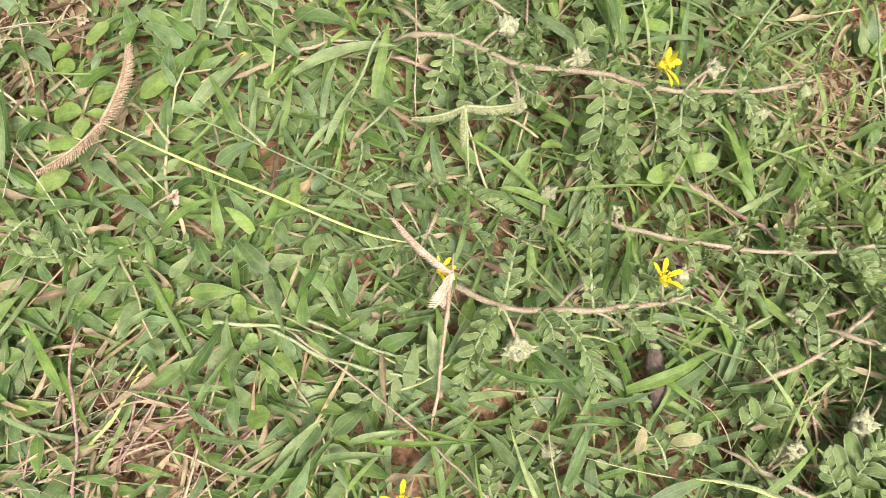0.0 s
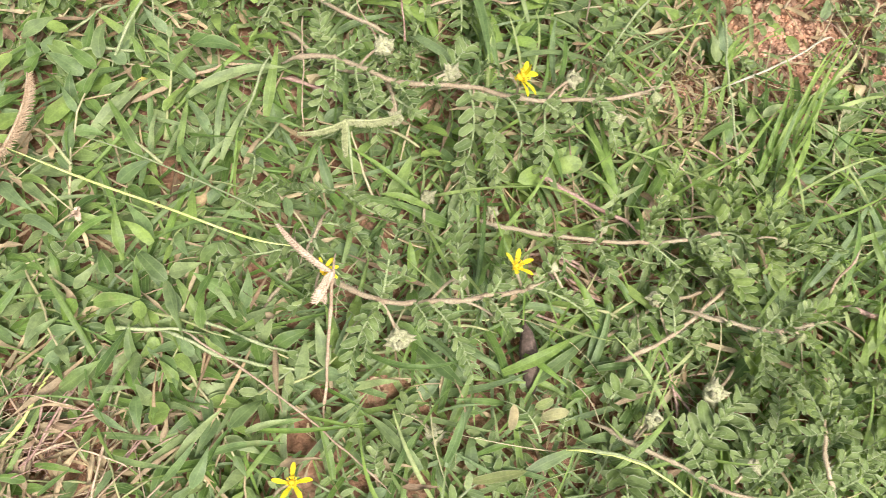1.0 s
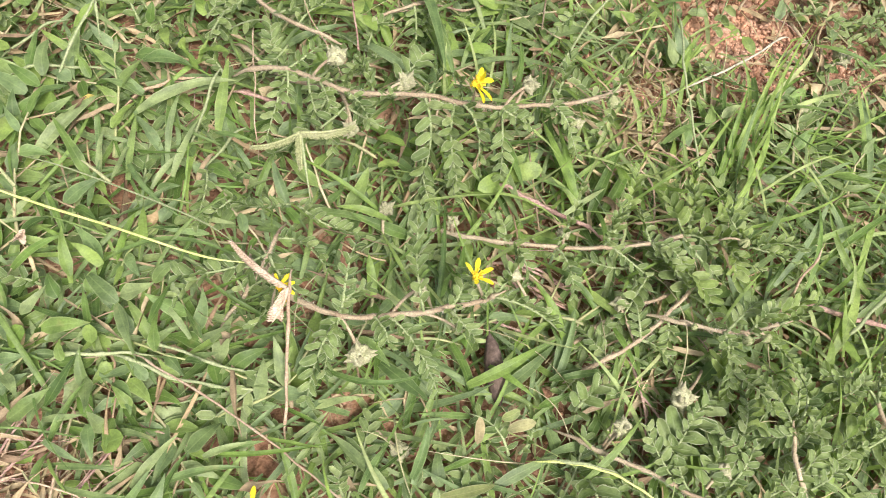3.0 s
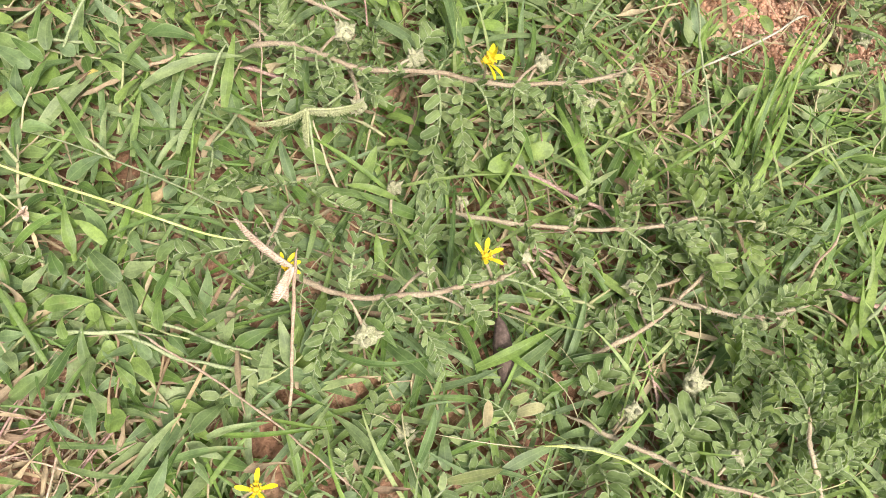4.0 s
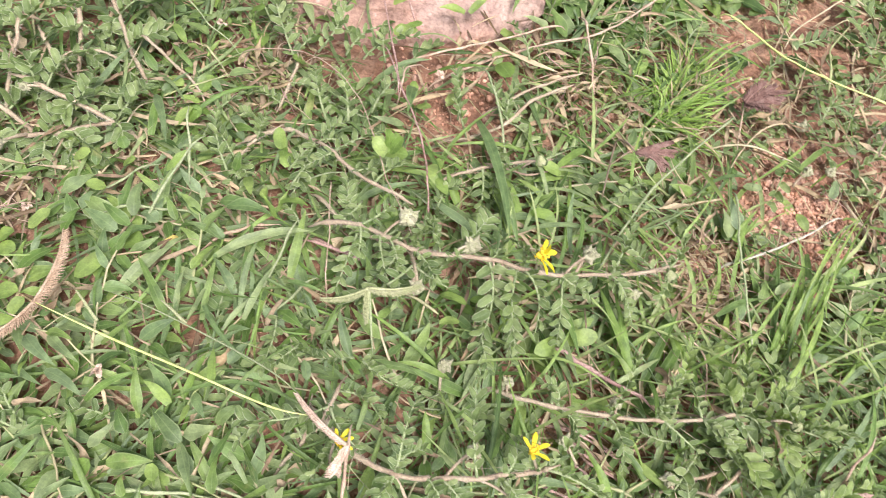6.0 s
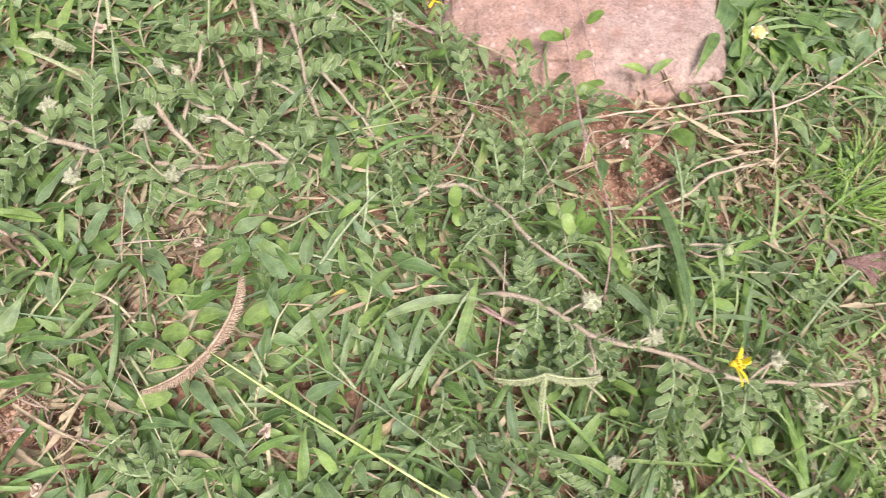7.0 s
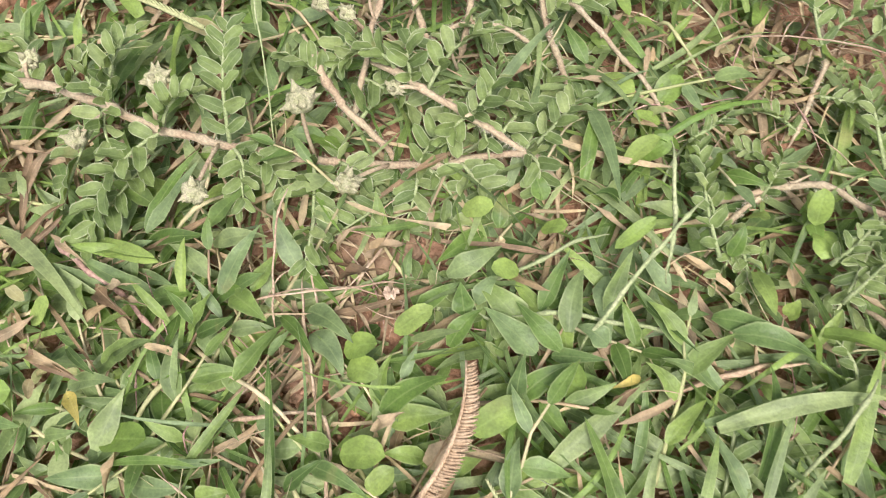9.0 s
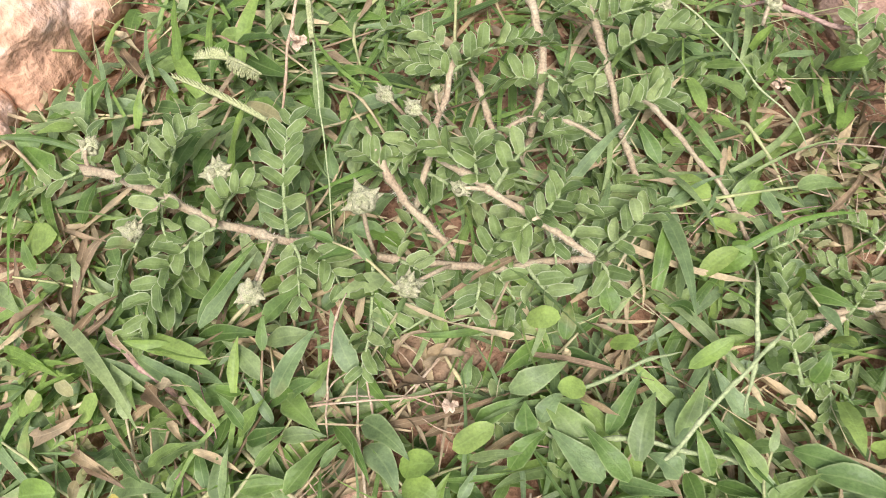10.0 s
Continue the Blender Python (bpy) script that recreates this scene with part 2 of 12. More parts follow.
M = {
    "grass": leaf_material("grass_leaf", GREENS, (0.34, 0.42, 0.18), (0.46, 0.51, 0.27), pale=0.32),
    "bright": leaf_material("fresh_leaf", [(0.165, 0.265, 0.06), (0.22, 0.32, 0.08), (0.285, 0.38, 0.115)], (0.32, 0.45, 0.14), lucent=0.4, dry=0.1),
    "fine": leaf_material("fine_blade", [(0.22, 0.36, 0.07), (0.29, 0.42, 0.10), (0.36, 0.47, 0.15)], (0.36, 0.5, 0.16), lucent=0.45, dry=0.15),
    "fine_many": leaf_material("fine_blade_many", [(0.17, 0.27, 0.06), (0.24, 0.35, 0.09), (0.31, 0.40, 0.15), (0.36, 0.41, 0.19)], (0.36, 0.46, 0.18), per_island=True, lucent=0.4, dry=0.2),
    "yellow": leaf_material("yellowing_leaf", [(0.50, 0.40, 0.10), (0.58, 0.42, 0.12), (0.46, 0.44, 0.14)], (0.55, 0.5, 0.2), (0.5, 0.3, 0.1), lucent=0.3, dry=0.8),
    "olive": leaf_material("withering_leaf", [(0.22, 0.23, 0.09), (0.33, 0.27, 0.15), (0.20, 0.25, 0.09), (0.36, 0.28, 0.17), (0.28, 0.30, 0.14)], (0.45, 0.42, 0.24), (0.5, 0.46, 0.3), lucent=0.25, rough=0.7, dry=0.5),
    "vine": leaf_material("vine_leaflet", VINE, (0.30, 0.36, 0.19), (0.55, 0.57, 0.40), rough=0.6, veins=0.0, lucent=0.3, dry=0.2, pale=0.5, size=0.009),
    "young": leaf_material("young_leaflet", [(0.16, 0.235, 0.065), (0.24, 0.32, 0.10), (0.20, 0.28, 0.08), (0.30, 0.375, 0.15)], (0.34, 0.42, 0.19), (0.55, 0.58, 0.38), rough=0.6, veins=0.0, lucent=0.4, dry=0.1, pale=0.45, size=0.009),
    "dry": leaf_material("dry_leaf", STRAW, (0.5, 0.4, 0.26), lucent=0.2, rough=0.8, dry=0.0),
    "grass_many": leaf_material("grass_leaf_many", GREENS, (0.34, 0.42, 0.18), (0.46, 0.51, 0.27), per_island=True, pale=0.32),
    "bright_many": leaf_material("fresh_leaf_many", BRIGHT + GREENS, (0.32, 0.45, 0.14), per_island=True, dry=0.1),
    "vine_many": leaf_material("vine_leaflet_many", VINE, (0.30, 0.36, 0.19), (0.50, 0.53, 0.35), rough=0.6, veins=0.0, per_island=True, lucent=0.3, dry=0.2, pale=0.42),
    "dry_many": leaf_material("dry_leaf_many", STRAW, (0.5, 0.4, 0.26), per_island=True, lucent=0.2, rough=0.8, dry=0.0),
    "stem": rough_material("vine_stem", [(0.215, 0.155, 0.10), (0.33, 0.25, 0.165), (0.355, 0.295, 0.195), (0.44, 0.355, 0.25)], 130, 0.75, 0.0004, 1500, 0.12),
    "creeper": leaf_material("creeping_stem", [(0.27, 0.195, 0.125), (0.40, 0.32, 0.20), (0.30, 0.33, 0.15), (0.48, 0.41, 0.27), (0.25, 0.30, 0.12)], (0.4, 0.35, 0.22), per_island=True, lucent=0.0, rough=0.75, dry=0.2),
    "twig": rough_material("red_twig", [(0.19, 0.105, 0.085), (0.33, 0.21, 0.17), (0.45, 0.32, 0.26)], 150, 0.7, 0.0005, 1200, 0.15),
    "straw": rough_material("straw", [(0.27, 0.18, 0.12), (0.38, 0.28, 0.19), (0.48, 0.39, 0.28)], 140, 0.7, 0.0003, 1400, 0.15),
    "culm": rough_material("green_culm", [(0.19, 0.23, 0.11), (0.26, 0.30, 0.15), (0.34, 0.36, 0.21)], 120, 0.6, 0.0002, 1400, 0.12),
    "stalk": rough_material("yellow_green_stalk", [(0.40, 0.47, 0.13), (0.50, 0.55, 0.18), (0.60, 0.60, 0.26)], 120, 0.55, 0.0002, 1400),
    "hair": rough_material("bur_skin", [(0.22, 0.25, 0.11), (0.29, 0.31, 0.15), (0.36, 0.34, 0.22)], 300, 0.85, 0.0006, 2200, 0.1),
    "bur": rough_material("bur_skin_knobby", [(0.21, 0.22, 0.105), (0.31, 0.315, 0.175), (0.38, 0.365, 0.235), (0.42, 0.36, 0.255)], 3.2, 0.9, 0.0006, 16, 0.15),
    "spine": rough_material("bur_spine", [(0.235, 0.24, 0.125), (0.32, 0.31, 0.185), (0.39, 0.355, 0.24)], 6, 0.8, 0.0003, 30, 0.1),
    "rachis": rough_material("leaf_rachis", [(0.17, 0.22, 0.095), (0.24, 0.29, 0.135), (0.33, 0.36, 0.20)], 300, 0.85, 0.0003, 2200, 0.1),
    "husk": rough_material("dry_husk", [(0.27, 0.18, 0.11), (0.37, 0.27, 0.17), (0.46, 0.36, 0.25)], 300, 0.85, 0.0004, 1800, 0.08),
    "pink_husk": rough_material("pinkish_husk", [(0.32, 0.22, 0.15), (0.48, 0.36, 0.26), (0.60, 0.49, 0.37)], 300, 0.85, 0.0004, 1800, 0.08),
    "green_husk": rough_material("green_husk", [(0.23, 0.25, 0.115), (0.31, 0.325, 0.16), (0.40, 0.395, 0.235)], 300, 0.8, 0.0004, 1800, 0.08),
    "dark_husk": rough_material("dark_husk", [(0.10, 0.055, 0.04), (0.19, 0.11, 0.085), (0.29, 0.195, 0.155)], 300, 0.85, 0.0004, 1800, 0.08),
    "petal": leaf_material("yellow_petal", [(0.90, 0.70, 0.02), (0.97, 0.81, 0.05)], (0.90, 0.64, 0.02), lucent=0.35, rough=0.6, dry=0.0),
    "stamen": rough_material("stamen", [(0.85, 0.55, 0.03), (0.95, 0.70, 0.05)], 400, 0.8),
    "soil": rough_material("red_soil", [(0.11, 0.055, 0.034), (0.26, 0.14, 0.085), (0.43, 0.265, 0.175)], 55, 0.95, 0.003, 420),
    "pebble": rough_material("pebble", [(0.34, 0.18, 0.11), (0.48, 0.29, 0.20), (0.62, 0.44, 0.33)], 60, 0.85, 0.0006, 500, 0.4),
    "pebble_many": rough_material("pebble_many", [(0.32, 0.16, 0.09), (0.46, 0.26, 0.17), (0.60, 0.40, 0.29)], 60, 0.85, 0.0006, 500, 0.4, True),
    "granite": granite_material(),
    "orange_stone": rough_material("orange_stone", [(0.36, 0.20, 0.135), (0.52, 0.30, 0.19), (0.60, 0.37, 0.25), (0.60, 0.48, 0.41)], 38, 0.9, 0.0022, 300),
    "brown_stone": rough_material("brown_stone", [(0.09, 0.055, 0.035), (0.18, 0.11, 0.068), (0.25, 0.165, 0.105), (0.30, 0.22, 0.16)], 60, 0.9, 0.002, 400),
    "ray": rough_material("cream_ray", [(0.50, 0.46, 0.30), (0.62, 0.56, 0.38)], 400, 0.7, 0.0002, 1500),
    "disc": rough_material("daisy_disc", [(0.55, 0.34, 0.08), (0.72, 0.50, 0.16), (0.80, 0.64, 0.30)], 500, 0.85, 0.0006, 1500),
    "pod": rough_material("dark_pod", [(0.05, 0.035, 0.03), (0.10, 0.07, 0.055), (0.17, 0.12, 0.10)], 200, 0.8, 0.0005, 900),
    "white": rough_material("white_bract", [(0.30, 0.28, 0.20), (0.40, 0.37, 0.28), (0.50, 0.46, 0.37)], 200, 0.8, 0.0003, 900),
}

# ---- shapes ----
RNG = random.Random(7)


def ground(x, y):
    """Height of the soil."""
    s = x - 0.06
    fall = 0.1 * (s * 0.5 + math.sqrt(s * s * 0.25 + 0.0004))
    near = max(0.0, 1 - math.hypot(x, y - 0.15) / 3.0)
    return near * (-0.023 - fall + 0.006 * noise.noise((x * 14, y * 14, 0)) + 0.002 * noise.noise((x * 60, y * 60, 3)) + 0.0016 * noise.noise((x * 190, y * 190, 5))) - (1 - near) * 0.03


def mesh_of(name, verts, faces, uvs=None, mats=(), smooth=True):
    me = bpy.data.meshes.new(name)
    me.from_pydata(verts, [], faces)
    if uvs is not None:
        layer = me.uv_layers.new(name="UVMap")
        flat = np.array(uvs, dtype=np.float32)
        idx = np.empty(len(me.loops), dtype=np.int32)
        me.loops.foreach_get("vertex_index", idx)
        layer.data.foreach_set("uv", flat[idx].ravel())
    if smooth:
        me.polygons.foreach_set("use_smooth", [True] * len(me.polygons))
    for m in mats:
        me.materials.append(m)
    me.update()
    return me


def piece(name, data, parent, m=None, label=""):
    """Links mesh data as one object under parent."""
    ob = new(name, data)
    ob.parent = parent
    if m is not None:
        ob.matrix_basis = m
    return tagged(ob, label)


def thing(name, x, y, z, label, category, group=""):
    ob = new(name)
    ob.location = (x, y, z)
    ob.empty_display_size = 0.005
    return tagged(ob, label, category, group)


def curve_points(a, b, lift, sway, n):
    """Points of a bow from a to b, lifted at mid-way and swayed to the side."""
    a, b = Vector(a), Vector(b)
    d = b - a
    side = Vector((-d.y, d.x, 0))
    side = side.normalized() if side.length > 1e-6 else Vector((1, 0, 0))
    mid = (a + b) / 2 + Vector((0, 0, lift * 2)) + side * (sway * 2)
    return [a * ((1 - t) ** 2) + mid * (2 * t * (1 - t)) + b * (t * t) for t in (k / n for k in range(n + 1))]


def smooth_line(points, n):
    """A smooth line through a few points, n steps a stretch."""
    p = [Vector(q) for q in points]
    p = [p[0] * 2 - p[1]] + p + [p[-1] * 2 - p[-2]]
    out = []
    for i in range(1, len(p) - 2):
        for k in range(n):
            t = k / n
            out.append(0.5 * (2 * p[i] + (p[i + 1] - p[i - 1]) * t + (2 * p[i - 1] - 5 * p[i] + 4 * p[i + 1] - p[i + 2]) * t * t
                              + (3 * p[i] - p[i - 1] - 3 * p[i + 1] + p[i + 2]) * t ** 3))
    return out + [p[-2]]


def tube(points, radii, sides=7, knobby=0.0, seed=0):
    """Vertices and faces of a tube along points."""
    r = random.Random(seed)
    verts, faces = [], []
    n = len(points)
    for i, p in enumerate(points):
        d = (points[min(i + 1, n - 1)] - points[max(i - 1, 0)]).normalized()
        u = d.cross(Vector((0, 0, 1)))
        u = u.normalized() if u.length > 1e-4 else Vector((1, 0, 0))
        v = u.cross(d)
        rad = radii[i] if isinstance(radii, list) else radii
        for k in range(sides):
            a = 6.28319 * k / sides
            verts.append(p + (u * math.cos(a) + v * math.sin(a)) * rad * (1 + knobby * r.uniform(-1, 1)))
    for i in range(n - 1):
        for k in range(sides):
            k2 = (k + 1) % sides
            faces.append((i * sides + k, i * sides + k2, (i + 1) * sides + k2, (i + 1) * sides + k))
    faces.append(tuple(range(sides - 1, -1, -1)))
    faces.append(tuple((n - 1) * sides + k for k in range(sides)))
    return verts, faces


def width_at(form, v):
    if form == "blade":
        return (0.55 + 0.45 * min(1, v / 0.3)) * max(0.0, 1 - v ** 2.4) ** 0.85
    if form == "lance":
        return min(1.0, 0.12 + v / 0.26) ** 0.6 * (1.0 if v < 0.26 else 1 - ((v - 0.26) / 0.74) ** 1.3)
    if form == "leaflet":
        return max(0.0, 1 - abs(2 * v ** 0.9 - 1) ** 2.8) ** 0.6
    return max(0.0, 1 - abs(2 * v - 1) ** 2.3) ** 0.6


def leaf_sheet(pts, width, form, roll=0.0, fold=0.25, wave=0.0, across=4, seed=0, curl=0.0):
    """Vertices, faces and UVs of a leaf along pts, creased along its midrib, with a wavy margin."""
    verts, faces, uvs = [], [], []
    n = len(pts) - 1
    ph = seed * 1.7
    for i, p in enumerate(pts):
        v = i / n
        d = (pts[min(i + 1, n)] - pts[max(i - 1, 0)]).normalized()
        side = d.cross(Vector((0, 0, 1)))
        side = side.normalized() if side.length > 1e-3 else Vector((1, 0, 0))
        up = side.cross(d)
        c, s = math.cos(roll * (0.6 + 0.6 * v)), math.sin(roll * (0.6 + 0.6 * v))
        side, up = side * c + up * s, up * c - side * s
        w = max(width_at(form, v) * width, width * 0.02) * (1 + wave * 0.5 * math.sin(v * 7 + ph * 3))
        p = p + up * (curl * width * v * v)
        for k in range(across + 1):
            u = k / across - 0.5
            h = fold * abs(u) * w + wave * w * math.sin(v * 11 + ph + (2 if u > 0 else 0)) * abs(u) * 2
            verts.append(p + side * (u * w) + up * h)
            uvs.append((k / across, v))
    for i in range(n):
        for k in range(across):
            q = i * (across + 1) + k
            faces.append((q, q + 1, q + across + 2, q + across + 1))
    return verts, faces, uvs


class Heap:
    """Gathers many small sheets and tubes for one mesh."""

    def __init__(self):
        self.v, self.f, self.u = [], [], []

    def add(self, verts, faces, uvs=None):
        o = len(self.v)
        self.v.extend(verts)
        self.f.extend([tuple(q + o for q in face) for face in faces])
        self.u.extend(uvs or [(0.3, 0.5)] * len(verts))

    def mesh(self, name, mat):
        return mesh_of(name, self.v, self.f, self.u, [mat])


# ---- makers: every number in millimetres ----
def mm(p):
    return Vector(p) * 0.001


FORMS = {"B": ("blade", "grass", "blade"), "W": ("lance", "grass", "leaf"), "O": ("oval", "bright", "leaf"), "G": ("blade", "bright", "blade"), "F": ("blade", "fine", "blade"), "D": ("lance", "dry", "dry_leaf"), "X": ("blade", "dry", "dry_blade"), "Y": ("lance", "yellow", "yellow_leaf"), "T": ("oval", "olive", "small_leaf"), "Q": ("oval", "olive", "leaf")}


def leaf(plant, kind, a, b, width, lift=3.0, sway=0.0, roll=0.0):
    """One leaf or blade of a plant from its base a to its tip b."""
    form, mat, name = FORMS[kind]
    o = plant.location
    pts = [p - o for p in curve_points(mm(a), mm(b), lift * 0.001, sway * 0.001, 9)]
    seed = RNG.random() * 9
    fold, wave, thin, curl, tilt = RNG.uniform(0.05, 0.5), 0.10, 0.9, RNG.uniform(-1.0, 0.5), RNG.uniform(-26, 26)
    if mat == "dry":
        fold, wave, thin, curl, tilt = RNG.uniform(0.3, 1.5), 0.45, 0.7, RNG.uniform(-1.2, 1.6), RNG.uniform(-50, 50)
    elif form == "lance":
        fold *= 0.7
    elif form == "oval":
        fold, wave, curl, tilt = fold * 0.5, 0.05, curl * 0.3, tilt * 0.6
    v, f, u = leaf_sheet(pts, width * 0.001 * thin, form, math.radians(roll + tilt), fold, wave, 4, seed, curl)
    return piece(name, mesh_of(name, v, f, u, [M[mat]]), plant, None, "" if mat != "dry" else "dry papery leaf")


def grass_plant(x, y, label="low green grass plant with flat lance-shaped leaves"):
    return thing("grass_plant", x * 0.001, y * 0.001, ground(x * 0.001, y * 0.001), label, "grass", "grass plants")


def herb(x, y, label="small herb with fresh green oval leaves"):
    return thing("herb", x * 0.001, y * 0.001, ground(x * 0.001, y * 0.001), label, "herb", "small herbs")


def dead_plant(x, y, label="withered tan grass remains lying on the soil"):
    return thing("dead_grass", x * 0.001, y * 0.001, ground(x * 0.001, y * 0.001), label, "dead grass", "withered grass")


def dead_clump(x, y, count, spread, seed, top=10.0):
    """A withered tuft: curled dry leaves and short straws in a tangle."""
    r = random.Random(seed)
    ob = dead_plant(x, y, "tangled tuft of withered brown leaves and straw")
    for k in range(count):
        a = r.uniform(0, 6.283)
        n = r.uniform(8, 24)
        b = (x + r.gauss(0, spread * 0.5), y + r.gauss(0, spread * 0.5), ground(x * 0.001, y * 0.001) * 1000 + r.uniform(3, top))
        tip = (b[0] + math.cos(a) * n, b[1] + math.sin(a) * n, b[2] + r.uniform(-4, 6))
        if k % 3:
            leaf(ob, r.choice("DX"), b, tip, r.uniform(1.2, 3.4), r.uniform(0, 4), r.uniform(-4, 4), r.uniform(-70, 70))
        else:
            stalk("straw", r.choice(("straw", "straw", "twig")), r.uniform(0.16, 0.32), [b, tuple((Vector(b) + Vector(tip)) / 2 + Vector((r.uniform(-2, 2), r.uniform(-2, 2), r.uniform(0, 3)))), tip], parent=ob)
    return ob


def stalk(name, mat, radius, pts, label="", category="", parent=None, knobby=0.08, taper=0.7):
    """A stem, twig or straw through a few points; a thing of its own without a parent."""
    pts = [mm(p) for p in pts]
    if parent is None:
        d0, d1 = (pts[0] - pts[1]).normalized(), (pts[-1] - pts[-2]).normalized()
        pts = [pts[0] + d0 * 0.008 - Vector((0, 0, 0.005))] + pts + [pts[-1] + d1 * 0.008 - Vector((0, 0, 0.005))]
    line = smooth_line(pts, 6)
    if knobby:
        for i in range(1, len(line) - 1):
            k = 0.0005 + radius * 0.0004
            line[i] = line[i] + Vector((noise.noise(line[i] * 130), noise.noise(line[i] * 130 + Vector((9, 0, 0))), noise.noise(line[i] * 130 + Vector((0, 9, 0))))) * k
    if parent is None:
        o = line[0].copy()
    else:
        o = parent.location
    n = len(line)
    radii = [radius * 0.001 * (1 - (1 - taper) * i / (n - 1)) * (1.0 + (0.38 if i % 6 == 0 and knobby else 0)) for i in range(n)]
    for i in range(6):
        radii[i] *= 0.3 + 0.7 * i / 6
        radii[-1 - i] *= 0.3 + 0.7 * i / 6
    v, f = tube([p - o for p in line], radii, 7, knobby, int(radius * 100) + n)
    me = mesh_of(name, v, f, [(0.3, 0.5)] * len(v), [M[mat]])
    ob = new(name, me)
    if parent is None:
        ob.location = o
        return tagged(ob, label, category)
    ob.parent = parent
    return tagged(ob, label)


def leaflet_meshes(mat):
    out = []
    for k in range(6):
        r = random.Random(k)
        pts = curve_points((0, 0, 0), (1, 0, r.uniform(-0.05, 0.1)), r.uniform(0.02, 0.08), r.uniform(-0.05, 0.05), 8)
        v, f, u = leaf_sheet(pts, 0.43 + 0.09 * r.random(), "leaflet", 0.0, r.uniform(0.0, 0.6), 0.10, 4, k, r.uniform(-0.3, 0.3))
        out.append(mesh_of("leaflet", v, f, u, [M[mat]]))
    return out


LEAFLETS, YOUNG = leaflet_meshes("vine"), leaflet_meshes("young")


def frame_along(p, d, up):
    d = d.normalized()
    s = up.cross(d).normalized()
    u = d.cross(s)
    return Matrix((( d.x, s.x, u.x, p.x), (d.y, s.y, u.y, p.y), (d.z, s.z, u.z, p.z), (0, 0, 0, 1)))


def vine_leaf_layout(pts, pairs, size, fold, roll, r):
    """Poses of the leaflets of a pinnate leaf along its midrib pts."""
    n = len(pts) - 1
    out = []
    for k in range(pairs):
        v = 0.1 + 0.9 * k / max(1, pairs - 1)
        q = v * n
        i = min(int(q), n - 1)
        p = pts[i].lerp(pts[i + 1], q - i)
        d = (pts[i + 1] - pts[i]).normalized()
        side = d.cross(Vector((0, 0, 1)))
        side = side.normalized() if side.length > 1e-3 else Vector((1, 0, 0))
        up = side.cross(d)
        c, s = math.cos(roll), math.sin(roll)
        side, up = side * c + up * s, up * c - side * s
        grow = size * (0.72 + 0.45 * math.sin(math.pi * min(1, 0.15 + 0.72 * v)))
        for sgn in (-1, 1):
            if r.random() < 0.07:
                continue
            ang = math.radians(r.uniform(52, 72) - 18 * v)
            f = math.radians(fold + r.uniform(-16, 20))
            out_dir = side * sgn * math.cos(f) + up * math.sin(f)
            way = d * math.cos(ang) + out_dir * math.sin(ang)
            norm = up * math.cos(f) - side * sgn * math.sin(f)
            g = grow * r.uniform(0.9, 1.1)
            out.append(frame_along(p, way, norm) @ Matrix.Rotation(r.gauss(0, 0.3), 4, "X") @ Matrix.Diagonal((g, g * r.uniform(0.85, 1.1), g, 1)))
    return out


def vine_leaf(vine, a, b, pairs=6, fold=15, lift=3.0, sway=0.0, roll=0.0, size=0.0, young=False):
    """A pinnate leaf with its leaflets, from the stem at a to its tip at b."""
    o = vine.location
    pts = [p - o for p in curve_points(mm(a), mm(b), lift * 0.001, sway * 0.001, 8)]
    length = sum((pts[i + 1] - pts[i]).length for i in range(8))
    base = pts[0].copy()
    v, f = tube([p - base for p in pts], [0.00052 * (1.2 - 0.7 * i / 8) for i in range(9)], 5, 0.1, pairs)
    rib = piece("leaf", mesh_of("leaf", v, f, [(0.49, 0.5)] * len(v), [M["rachis"]]), vine, Matrix.Translation(base), "fresh yellow-green pinnate leaf of a young shoot" if young else "grey-green pinnate leaf with paired oval leaflets")
    r = random.Random(int(a[0] * 13 + a[1] * 7 + b[0]))
    old = a[0] < -55 and a[1] > 175  # the older vines carry larger, flatter leaflets
    if not old:
        pairs += 1
    size = size * 0.001 if size else min(0.0085, max(0.0058, length * 1.75 / (pairs + 1.2))) if old else min(0.0072, max(0.004, length * 1.35 / (pairs + 0.6)))
    for m in vine_leaf_layout([p - base for p in pts], pairs, size, fold * (0.75 if old else 1.0), math.radians(roll), r):
        piece("leaflet", (YOUNG if young else LEAFLETS)[r.randrange(6)], rib, m)
    return rib


